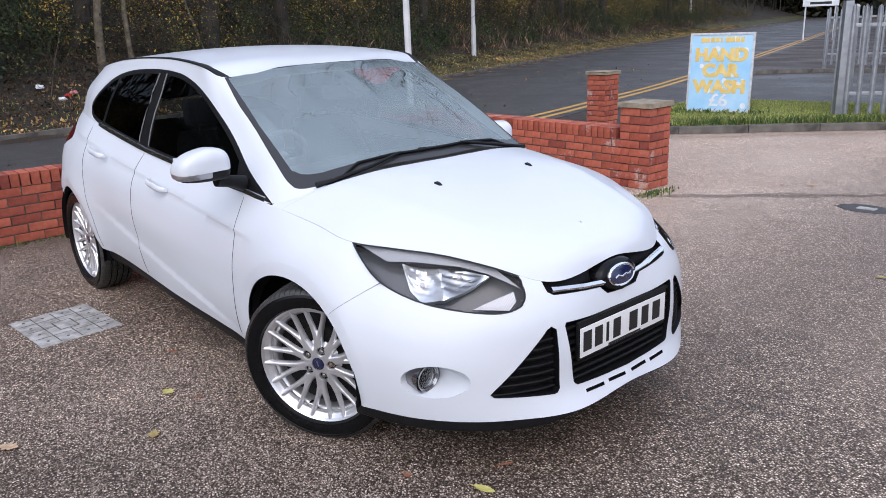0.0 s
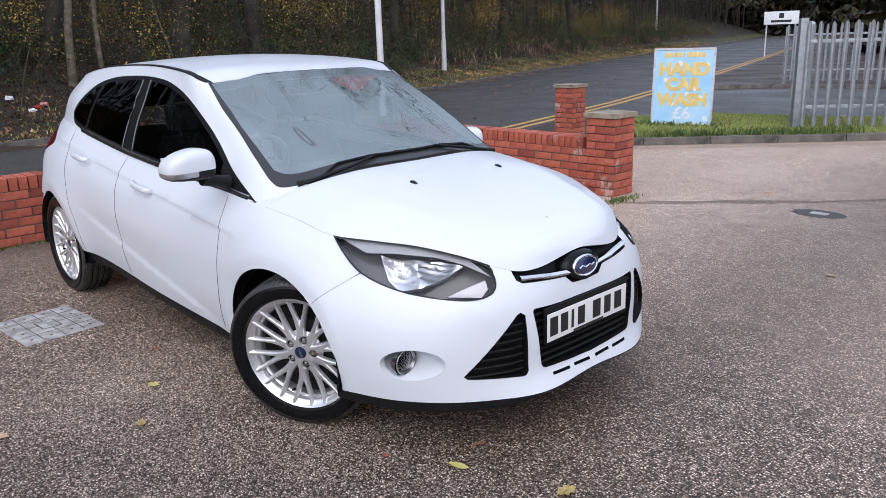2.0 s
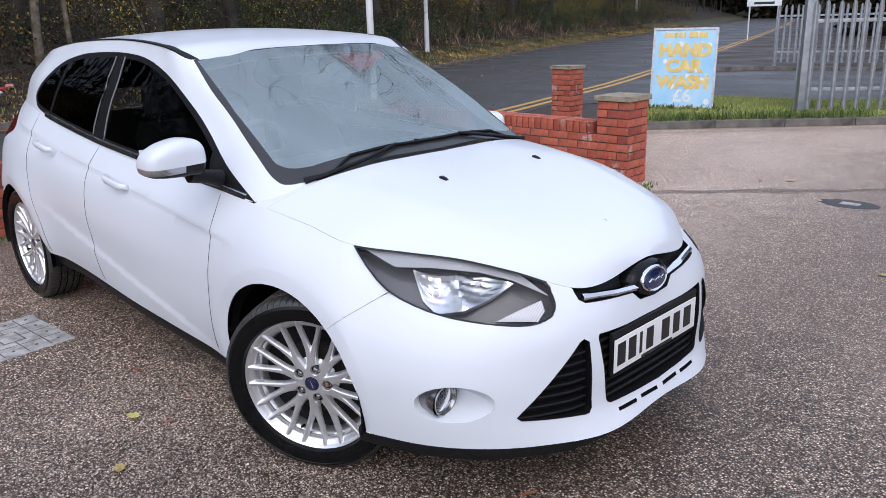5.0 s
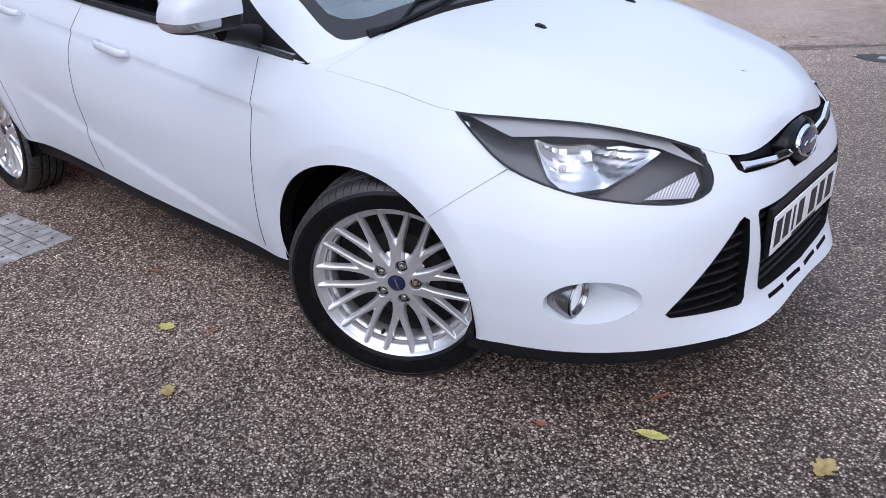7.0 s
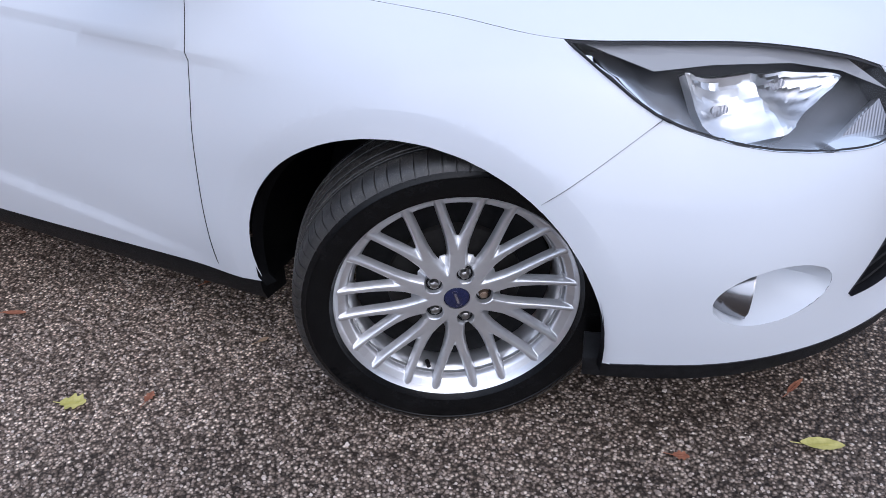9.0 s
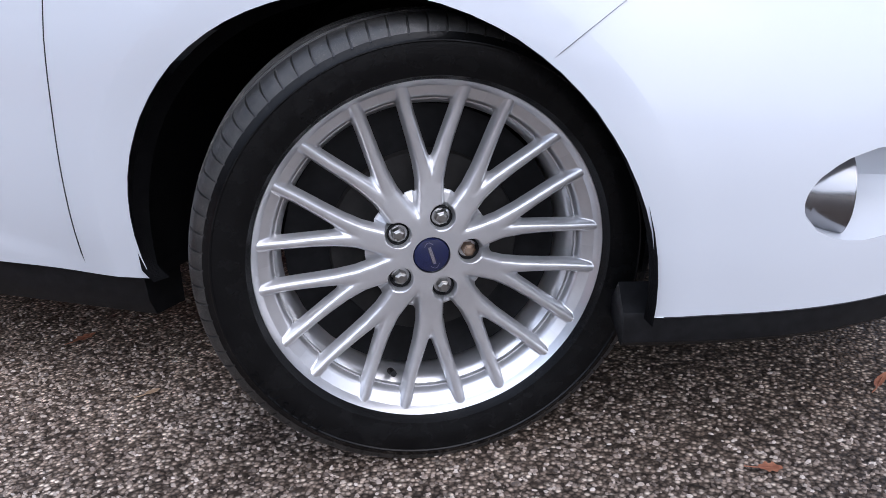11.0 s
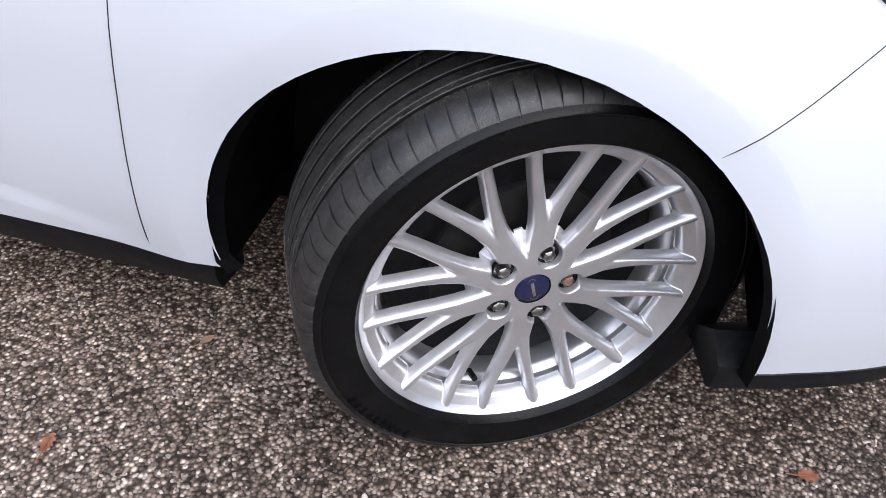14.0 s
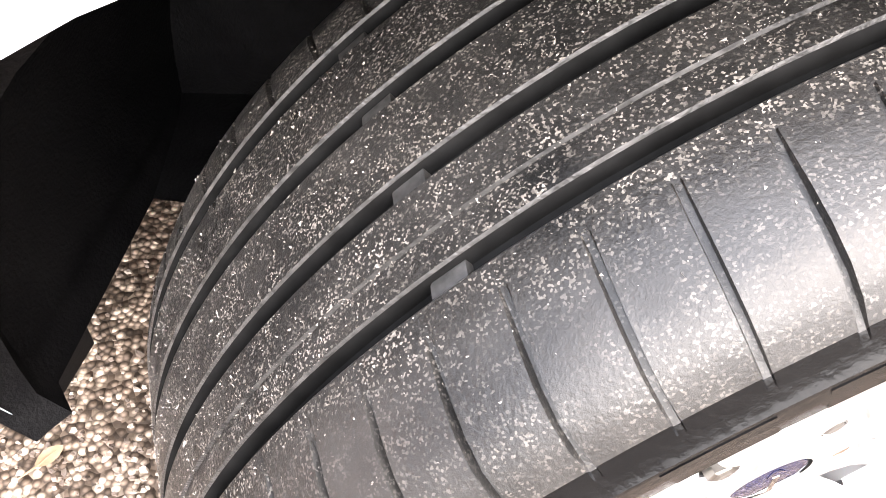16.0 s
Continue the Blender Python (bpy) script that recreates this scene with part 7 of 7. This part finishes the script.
def leaf_cloud(name, n, place, size0, size1, mats, label, category):
    """Many small bent leaves, placed one by one."""
    vs, fs = [], []
    while len(fs) < 2 * n:
        p = place()
        if p is None:
            continue
        s = rng.uniform(size0, size1)
        q = rng.normal(0, 1, 3)
        q /= np.linalg.norm(q)
        w = np.cross(q, rng.normal(0, 1, 3))
        w /= np.linalg.norm(w)
        nn = np.cross(q, w) * 0.15 * s
        c = np.array(p)
        b = len(vs)
        vs += [tuple(c - q * s), tuple(c + w * s * 0.5 + nn), tuple(c + q * s), tuple(c - w * s * 0.5 + nn)]
        fs += [(b, b + 1, b + 2), (b, b + 2, b + 3)]
    return tagged(mesh_of(name, vs, fs, mats), label, category, kind="stuff")


def wood_spot(back0, back1, y0, y1):
    y = y0 + (y1 - y0) * rng.uniform(0, 1) ** 1.4
    back = rng.uniform(back0, back1)
    x = at_y(FAR_EDGE, y) - back
    return x, y, ground_height(x, y)


clumps = [(*wood_spot(3.0, 9, -12, 95), rng.uniform(0.4, 1.3), rng.uniform(0.3, 1.1)) for _ in range(420)]


def in_clump():
    x, y, z, r, h = clumps[int(rng.integers(len(clumps)))]
    q = rng.normal(0, 0.5, 3)
    return x + q[0] * r, y + q[1] * r, z + abs(q[2]) * h * 1.6 + 0.02


green = [(*wood_spot(3.0, 7, -12, 60), rng.uniform(0.6, 1.5), rng.uniform(0.8, 2.4)) for _ in range(60)]


def in_green():
    x, y, z, r, h = green[int(rng.integers(len(green)))]
    q = rng.normal(0, 0.5, 3)
    return x + q[0] * r, y + q[1] * r, z + abs(q[2]) * h * 1.3


green += [(*wood_spot(3.0, 5.5, -5, 3), rng.uniform(0.8, 1.5), rng.uniform(1.2, 2.6)) for _ in range(22)]
green += [(*wood_spot(2.4, 4.6, 8, 70), rng.uniform(0.5, 1.1), rng.uniform(0.3, 0.9)) for _ in range(48)]
gold = [(*wood_spot(3, 8, -6, 60), rng.uniform(0.6, 1.4), rng.uniform(1.0, 2.2)) for _ in range(34)]


def in_gold():
    x, y, z, r, h = gold[int(rng.integers(len(gold)))]
    q = rng.normal(0, 0.5, 3)
    return x + q[0] * r, y + q[1] * r, z + h + q[2] * 0.8


leaf_cloud("undergrowth", 120000, in_clump, 0.015, 0.055, WOODLEAF, "tangled brown and green undergrowth on the bank", "undergrowth")
leaf_cloud("evergreen_shrubs", 100000, in_green, 0.02, 0.05, EVERGREEN, "dark evergreen shrubs under the trees", "shrubs")
leaf_cloud("autumn_foliage", 22000, in_gold, 0.018, 0.042, YELLOWLEAF, "sparse yellow autumn leaves", "foliage")


def on_verge():
    y = rng.uniform(-10, 75)
    back = abs(rng.normal(0, 1.1)) + 0.1
    x = at_y(FAR_EDGE, y) - back
    return x, y, ground_height(x, y) + 0.02


leaf_cloud("bank_leaves", 60000, lambda: (lambda p: (p[0], p[1], p[2] + 0.03))(wood_spot(1.2, 7, -12, 60)), 0.02, 0.055, BANKLEAF, "brown leaf litter on the bank", "leaves")
leaf_cloud("verge_leaves", 15000, on_verge, 0.022, 0.055, FALLEN, "fallen leaves along the verge", "leaves")
leaf_cloud("road_leaves", 220, lambda: (rng.uniform(-14, -6), rng.uniform(-3, 25), 0.02), 0.02, 0.05, FALLEN, "a few fallen leaves on the road", "leaves")
blades("verge_grass", 3500, lambda: (lambda y, b: (at_y(FAR_EDGE, y) - b, y, ground_height(at_y(FAR_EDGE, y) - b, y)))(rng.uniform(-10, 60), rng.uniform(0.15, 2.3)), 0.03, 0.09, GRASSM, "thin verge grass", "grass", 0.010)

BRACKEN = leaves_material("dead_bracken", [(0.10, 0.065, 0.045), (0.20, 0.14, 0.10), (0.28, 0.205, 0.14), (0.06, 0.04, 0.03)])


tufts = [(rng.uniform(9, 70), 2.4 + abs(rng.normal(0, 1.2)), rng.uniform(0.15, 0.6)) for _ in range(170)]


def in_bracken():
    y, back, spread = tufts[int(rng.integers(len(tufts)))]
    y += rng.normal(0, spread)
    x = at_y(FAR_EDGE, y) - max(2.0, back + rng.normal(0, spread))
    return x, y, ground_height(x, y)


blades("dead_bracken", 2600, in_bracken, 0.1, 0.65, BRACKEN, "brown dead bracken along the edge of the wood", "bracken", 0.007)
bm = bmesh.new()
for i in range(3400):
    x, y, z = wood_spot(2.2, 9, -12, 90)
    h = rng.uniform(0.5, 3.0)
    p = Vector((x, y, z))
    lean = Vector((rng.normal(0, 0.5), rng.normal(0, 0.5), 1))
    bend = Vector((rng.normal(0, 0.5), rng.normal(0, 0.5), -abs(rng.normal(0, 0.4)))) * h * 0.5
    r = rng.uniform(0.003, 0.010)
    tube(bm, [p + lean * h * k + bend * k * k for k in (0.0, 0.33, 0.66, 1.0)], [r, r * 0.85, r * 0.65, r * 0.25], 3, caps=False)
tagged(part("saplings", bm, TWIG), "bare stems and brambles", "undergrowth", kind="stuff")


def grow(bm, p, d, length, radius, depth):
    """A limb that bends and forks."""
    pts, rad = [p], [radius]
    for i in range(4):
        d = (d + Vector((rng.normal(0, 0.14), rng.normal(0, 0.14), rng.normal(0.03, 0.08)))).normalized()
        p = p + d * length / 4
        pts.append(p)
        rad.append(radius * (1 - 0.13 * (i + 1)))
        if depth and i >= 1:
            for _ in range(2 if depth > 1 else 3):
                side = Vector((rng.normal(0, 1), rng.normal(0, 1), rng.normal(0.15 if depth > 1 else -0.5, 0.5))).normalized()
                grow(bm, p, (d * 0.55 + side * 0.75).normalized(), length * rng.uniform(0.42, 0.65), radius * 0.42, depth - 1)
    tube(bm, pts, rad, 8 if radius > 0.06 else 4, caps=False)


spots_tree = [(3.6, -5.5, 0.26), (4.4, -2.2, 0.20), (3.2, 0.8, 0.30), (5.0, 3.6, 0.22), (3.8, 6.6, 0.28), (4.6, 9.8, 0.22), (5.4, 13.0, 0.26), (4.0, 17.0, 0.20), (4.6, 21.5, 0.28), (4.0, 26.0, 0.34), (4.4, 28.2, 0.30), (5.2, 34.0, 0.28), (4.8, 41.0, 0.3), (5.0, 50.0, 0.3), (5.2, 60.0, 0.3)]
for back, y, r in spots_tree:
    x = at_y(FAR_EDGE, y) - back
    z = ground_height(x, y)
    tree = empty("tree", "bare woodland tree with a dark mossy trunk", "tree", pose(x, y, z) @ Matrix.Scale(1.77 if 8 < y < 36 else 1.5, 4), group="woodland trees")
    r *= 0.44 if 8 < y < 36 else 0.52
    bm = bmesh.new()
    lean = Vector((rng.normal(0.05, 0.06), rng.normal(0, 0.06), 1))
    pts = [Vector((0, 0, -0.3)) + lean * h * 1.0 + Vector((rng.normal(0, 0.05), rng.normal(0, 0.05), 0)) * (h > 0.5) for h in (0, 0.35, 1.2, 2.6, 4.5, 6.5, 9.0)]
    tube(bm, pts, [r * 1.5, r * 1.1, r, r * 0.92, r * 0.8, r * 0.65, r * 0.45], 12)
    part("trunk", bm, BARK, tree)
    bm = bmesh.new()
    for h in (5, 6):
        for _ in range(2):
            a = rng.uniform(0, 2 * math.pi)
            grow(bm, pts[h], Vector((math.cos(a), math.sin(a), rng.uniform(0.3, 1.1))).normalized(), rng.uniform(3.0, 4.6), r * 0.42, 3 if 8 < y < 36 else 2)
    part("limbs", bm, BARK, tree, "bare branches")
# Three slender pale-barked trees lean at the edge of the wood.
PALEBARK = varied("pale_bark", (0.05, 0.042, 0.03), (0.20, 0.165, 0.115), 9, 0.9, 0, 0.6, 60)
for x, y, r, lean in ((-15.15, 3.50, 0.085, (0.02, 0.10)), (-15.30, 4.22, 0.055, (-0.02, 0.03)), (-15.74, 6.25, 0.022, (0.05, -0.30))):
    z = ground_height(x, y)
    tree = empty("tree", "slender leaning tree with pale bark", "tree", pose(x, y, z), group="woodland trees")
    bm = bmesh.new()
    pts = [Vector((lean[0] * h + 0.06 * math.sin(2.1 * h + 9 * r), lean[1] * h - 0.05 * math.sin(1.7 * h), h)) for h in (-0.2, 0.2, 0.7, 1.2, 1.8, 2.6, 3.8, 5.5)]
    tube(bm, pts, [r * 1.3, r * 1.1, r, r * 0.97, r * 0.92, r * 0.85, r * 0.7, r * 0.45], 12)
    part("trunk", bm, PALEBARK, tree)
    bm = bmesh.new()
    for p in pts[5:]:
        a = rng.uniform(0, 2 * math.pi)
        grow(bm, p, Vector((math.cos(a), math.sin(a), 0.8)).normalized(), 1.6, r * 0.4, 1)
    part("limbs", bm, PALEBARK, tree, "bare branches")
bm = bmesh.new()
for i in range(420):
    x, y, z = wood_spot(5, 26, -25, 150)
    r = rng.uniform(0.03, 0.14)
    tube(bm, [(x, y, z - 0.2), (x + rng.normal(0, 0.3), y + rng.normal(0, 0.3), z + 5), (x + rng.normal(0, 0.7), y + rng.normal(0, 0.7), z + 11)], [r, r * 0.8, r * 0.4], 6, caps=False)
tagged(part("far_trunks", bm, BARK), "many thin dark trunks deep in the wood", "wood", kind="stuff")

# Unseen crowns added to shade the bank, and the dark of the wood behind.


def in_crown():
    x, y, z = wood_spot(1.0, 24, -40, 170)
    return x, y, z + rng.uniform(4.5, 11)


def in_depth():
    x, y, z = wood_spot(9, 26, -40, 180)
    return x, y, z + 6.5 * rng.uniform(0, 1) ** 1.3


def beyond():
    y = rng.uniform(44, 64)
    return at_y(NEAR_EDGE, y) + 5 + 60 * rng.uniform(0, 1) ** 1.3, y, 11 * rng.uniform(0, 1) ** 1.1


def road_end():
    x = rng.uniform(-125, -25)
    return x, rng.uniform(150, 175) - 0.3 * (x + 75), 24 * rng.uniform(0, 1) ** 1.1


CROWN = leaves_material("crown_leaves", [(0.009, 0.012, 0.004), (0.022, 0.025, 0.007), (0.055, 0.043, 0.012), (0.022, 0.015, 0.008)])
leaf_cloud("tree_crowns", 26000, in_crown, 0.28, 0.6, CROWN, "dark autumn crowns added out of view to shade the bank", "foliage")
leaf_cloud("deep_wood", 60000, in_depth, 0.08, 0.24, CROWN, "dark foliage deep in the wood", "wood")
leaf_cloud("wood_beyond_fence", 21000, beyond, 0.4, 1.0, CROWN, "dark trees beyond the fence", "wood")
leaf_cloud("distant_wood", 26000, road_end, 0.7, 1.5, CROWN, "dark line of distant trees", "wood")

# Rubbish on the bank.
for k, (y, back, size, m, what) in enumerate(((2.35, 2.11, 0.13, REDCARD, "crumpled red plastic bag on the leaf litter"), (2.51, 2.24, 0.15, LITTERPINK, "crumpled pink paper on the leaf litter"), (2.18, 1.93, 0.14, SIGNWHITE, "crumpled white paper on the leaf litter"), (1.95, 2.5, 0.14, SIGNWHITE, "torn white bag on the leaf litter"))):
    x = at_y(FAR_EDGE, y) - back
    bm = bmesh.new()
    bmesh.ops.create_icosphere(bm, subdivisions=3, radius=size / 2)
    for v in bm.verts:
        v.co += v.co.normalized() * size * 0.35 * noise.noise(v.co * 14 / size * 0.4 + Vector((k * 7, 0, 0)))
        v.co.z *= 0.55
    ob = part("litter", bm, m, smooth=False)
    ob.matrix_world = pose(x, y, ground_height(x, y) + 0.05, 0, 0, 40 * k)
    tagged(ob, what, "litter")

# ---- behind the camera: an unseen hedge, added to close the yard and darken reflections ----
HEDGE = leaves_material("hedge_leaves", [(0.012, 0.022, 0.008), (0.025, 0.04, 0.014), (0.05, 0.06, 0.022)])


def in_hedge():
    a = rng.uniform(-2.75, 0.55)
    r = rng.uniform(33, 37)
    return r * math.cos(a), r * math.sin(a), rng.uniform(0, 1) ** 0.8 * (4.6 + 1.5 * math.sin(a * 9) + 0.8 * math.sin(a * 23))


leaf_cloud("yard_hedge", 26000, in_hedge, 0.14, 0.32, HEDGE, "tall dark hedge added out of view to darken reflections", "hedge")
# Plain dark sheet added behind the hedge to block the low sky.
bm = bmesh.new()
rings = [[(38 * math.cos(a), 38 * math.sin(a), z) for z in (-0.2, 2.0, 4.4)] for a in np.linspace(-2.8, 0.6, 60)]
loft(bm, rings, False, False)
tagged(part("hedge_core", bm, BARK), "plain dark sheet added behind the unseen hedge", "hedge", kind="stuff")

# ---- things on the tarmac ----


def leaf(x, y, length, width, turn, shade, curl=0.25, lobed=False, label="fallen leaf on the tarmac"):
    """A fallen leaf with a midrib and a ragged, curled edge."""
    bm = bmesh.new()
    n = 14
    spine, left, right = [], [], []
    for i in range(n + 1):
        t = i / n
        w = width / 2 * math.sin(math.pi * t) ** 0.7 * (1 + (0.28 * math.sin(t * 21) if lobed else 0.06 * math.sin(t * 30)))
        z = 0.004 + curl * length * 0.25 * (2 * t - 1) ** 2
        px = (t - 0.5) * length
        bend = 0.12 * length * math.sin(math.pi * t)
        spine.append(bm.verts.new((px, bend * 0.3, z)))
        left.append(bm.verts.new((px, bend * 0.3 + w, z + curl * w * 0.7)))
        right.append(bm.verts.new((px, bend * 0.3 - w, z + curl * w * 0.5)))
    for i in range(n):
        for a, b in ((spine, left), (right, spine)):
            try:
                bm.faces.new((a[i], a[i + 1], b[i + 1], b[i]))
            except ValueError:
                pass
    bmesh.ops.remove_doubles(bm, verts=bm.verts, dist=0.0002)
    bmesh.ops.recalc_face_normals(bm, faces=bm.faces)
    me_ob = part("fallen_leaf", bm, shade)
    me_ob.matrix_world = pose(x, y, 0.003, 0, 0, turn)
    bm = bmesh.new()
    tube(bm, [(-length / 2 - 0.018, 0.001, 0.006), (-length / 2, 0, 0.005), (length * 0.3, 0.03 * length, 0.0055)], [0.0009, 0.0011, 0.0004], 5)
    stalk = part("stalk", bm, shade, me_ob)
    return tagged(me_ob, label, "leaf", group="fallen leaves")


LEAFY = varied("leaf_yellow_green", (0.40, 0.36, 0.08), (0.62, 0.56, 0.20), 60, 0.7)
LEAFO = varied("leaf_ochre", (0.26, 0.18, 0.06), (0.44, 0.34, 0.13), 60, 0.7)
LEAFR = varied("leaf_russet", (0.22, 0.07, 0.035), (0.42, 0.18, 0.10), 60, 0.7)
LEAFP = varied("leaf_pale_brown", (0.34, 0.22, 0.13), (0.55, 0.40, 0.27), 60, 0.75)
for x, y, l, w, a, m, lob, lab in (
    (-0.773, -1.125, 0.062, 0.045, 20, LEAFY, True, "pale yellow lobed leaf on the tarmac"),
    (0.779, -0.640, 0.088, 0.034, 15, LEAFY, False, "long yellow-green leaf on the tarmac"),
    (0.720, -0.474, 0.070, 0.014, 65, LEAFR, False, "curled russet leaf on the tarmac"),
    (1.165, -0.496, 0.085, 0.050, 80, LEAFO, True, "ochre lobed leaf on the tarmac"),
    (-0.623, -1.043, 0.036, 0.020, 100, LEAFR, True, "small torn russet leaf on the tarmac"),
    (-0.437, -1.323, 0.060, 0.042, 150, LEAFO, True, "faded ochre leaf on the tarmac"),
    (-0.760, -1.785, 0.085, 0.050, 40, LEAFP, True, "dry pale brown leaf on the tarmac"),
    (0.521, -0.776, 0.034, 0.022, 10, LEAFR, True, "small dark red leaf on the tarmac"),
    (-0.501, -0.770, 0.030, 0.016, 60, LEAFP, False, "small orange leaf beside the wheel"),
    (-1.20, -0.92, 0.07, 0.018, 20, LEAFR, False, "rolled brown leaf on the tarmac"),
    (0.90, 2.58, 0.06, 0.04, 30, LEAFO, True, "ochre leaf on the tarmac"),
    (-0.53, 4.886, 0.10, 0.06, 50, LEAFP, True, "pale brown leaf on the tarmac"),
    (-0.74, 4.727, 0.07, 0.03, 140, LEAFR, False, "brown leaf on the tarmac"),
    (-0.80, -0.595, 0.05, 0.025, 70, LEAFR, True, "dark leaf under the car"),
):
    leaf(x, y, l, w, a, m, 0.25, lob, lab)

# Inspection cover: a pale worn metal tray with raised bars and studs.
COVER = varied("worn_cover_metal", (0.20, 0.185, 0.165), (0.56, 0.55, 0.53), 13, 0.6, 0.1, 0.5, 160)
COVERDIRT = varied("cover_dirt", (0.05, 0.042, 0.034), (0.22, 0.20, 0.175), 22, 0.9)
CX, CY, CT = -2.055, -1.195, 4.0
cover = empty("inspection_cover", "pale worn metal inspection cover set in the tarmac", "manhole cover", pose(CX, CY, 0, 0, 0, CT))
bm = bmesh.new()
box(bm, -0.265, 0.265, -0.215, 0.215, -0.05, 0.004, 0.003)
part("plate", bm, COVER, cover, smooth=False)
for gx0, gx1, gy0, gy1, gz in [(g - 0.003, g + 0.003, -0.20, 0.20, 0.0048) for g in (-0.14, -0.005, 0.13)] + [(-0.25, 0.25, g - 0.003, g + 0.003, 0.0047) for g in (-0.11, 0.0, 0.11)] + [(-0.075, 0.075, -0.055, 0.055, 0.0050)]:
    bm = bmesh.new()
    box(bm, gx0, gx1, gy0, gy1, 0.0042, gz)
    part("groove", bm, COVERDIRT, cover, "dirt-filled groove", smooth=False)
bm = bmesh.new()
box(bm, -0.066, 0.066, -0.046, 0.046, 0.0045, 0.0060, 0.001)
part("centre_panel", bm, COVER, cover)
stud = bmesh.new()
tube(stud, [(0, 0, 0.003), (0, 0, 0.0062)], [0.009, 0.007], 10)
stud_ob = part("stud", stud, COVERDIRT, cover, "dark stud")
for i, (sx, sy) in enumerate([(x, y) for x in (-0.20, -0.075, 0.06, 0.195) for y in (-0.16, -0.055, 0.055, 0.16) if abs(x) > 0.1 or abs(y) > 0.1]):
    ob = stud_ob if i == 0 else new("stud", stud_ob.data)
    ob.parent = cover
    ob.matrix_local = Matrix.Translation((sx, sy, 0))
# Drain lid with a light stopcock box in a dark patch.
bm = bmesh.new()
loft(bm, [[(0.165 + rx * math.cos(2 * math.pi * k / 20) * (1 + 0.12 * math.sin(3 * k)), 4.29 + ry * math.sin(2 * math.pi * k / 20), z) for k in range(20)] for rx, ry, z in ((0.22, 0.14, -0.01), (0.22, 0.14, 0.003))], True, True)
bmesh.ops.recalc_face_normals(bm, faces=bm.faces)
patch = tagged(part("tarmac_patch", bm, varied("dark_patch", (0.03, 0.028, 0.027), (0.06, 0.056, 0.053), 40, 0.6, 0, 0.5, 140), smooth=False), "dark tarmac patch round a small lid", "patch", kind="structure")
bm = bmesh.new()
box(bm, 0.10, 0.24, 4.25, 4.33, 0.0, 0.008, 0.003)
lid = tagged(part("stopcock_lid", bm, COVER), "small pale metal stopcock lid", "lid")
# Loose and half-sunk chippings where the tarmac is passed most closely.
rc = np.random.default_rng(9)
N = 34000
cx = rc.uniform(-1.45, 1.35, N)
cy = rc.uniform(-1.95, -0.35, N)
# They thin out towards the edges of the patch.
rim = np.minimum(np.minimum(cx + 1.45, 1.35 - cx), np.minimum(cy + 1.95, -0.35 - cy))
keep = rc.uniform(0, 1, N) < np.clip(rim / 0.45, 0, 1) ** 1.3
cx, cy = cx[keep], cy[keep]
N = len(cx)
rad = rc.uniform(0.0024, 0.0052, N) * np.where(rc.uniform(0, 1, N) > 0.95, 1.35, 1)
hgt = rad * rc.uniform(0.25, 0.6, N)
ang = rc.uniform(0, 2 * np.pi, N)
k5 = np.arange(5) * 2 * np.pi / 5
wob = rc.uniform(0.7, 1.25, (N, 5))
bx = cx[:, None] + rad[:, None] * wob * np.cos(ang[:, None] + k5)
by = cy[:, None] + rad[:, None] * wob * np.sin(ang[:, None] + k5) * rc.uniform(0.6, 1.0, (N, 1))
tx = cx[:, None] + (bx - cx[:, None]) * 0.62
ty = cy[:, None] + (by - cy[:, None]) * 0.62
tilt = rc.normal(0, 0.25, (N, 2))
tz = hgt[:, None] * (1 + 0.35 * rc.normal(0, 1, (N, 5)).clip(-1, 1)) + (tx - cx[:, None]) * tilt[:, :1] + (ty - cy[:, None]) * tilt[:, 1:]
pts = np.concatenate([np.stack([bx, by, np.full_like(bx, -0.001)], -1), np.stack([tx, ty, tz.clip(0.0004)], -1)], 1).reshape(-1, 3)
faces = []
for i in range(N):
    o = 10 * i
    faces.append((o + 5, o + 6, o + 7, o + 8, o + 9))
    for j in range(5):
        faces.append((o + j, o + (j + 1) % 5, o + 5 + (j + 1) % 5, o + 5 + j))
CHIP = material("pale_chippings", (0.5, 0.46, 0.42), 0.55)
link(CHIP, ramp(CHIP, node(CHIP, "ShaderNodeNewGeometry").outputs["Random Per Island"], [(0.0, (0.10, 0.078, 0.064)), (0.35, (0.22, 0.172, 0.140)), (0.62, (0.34, 0.272, 0.224)), (0.88, (0.50, 0.42, 0.355)), (1.0, (0.66, 0.58, 0.51))]), shader(CHIP).inputs["Base Color"])
tagged(mesh_of("chippings", pts.tolist(), faces, CHIP), "pale stone chippings proud of the tarmac", "gravel", kind="stuff")
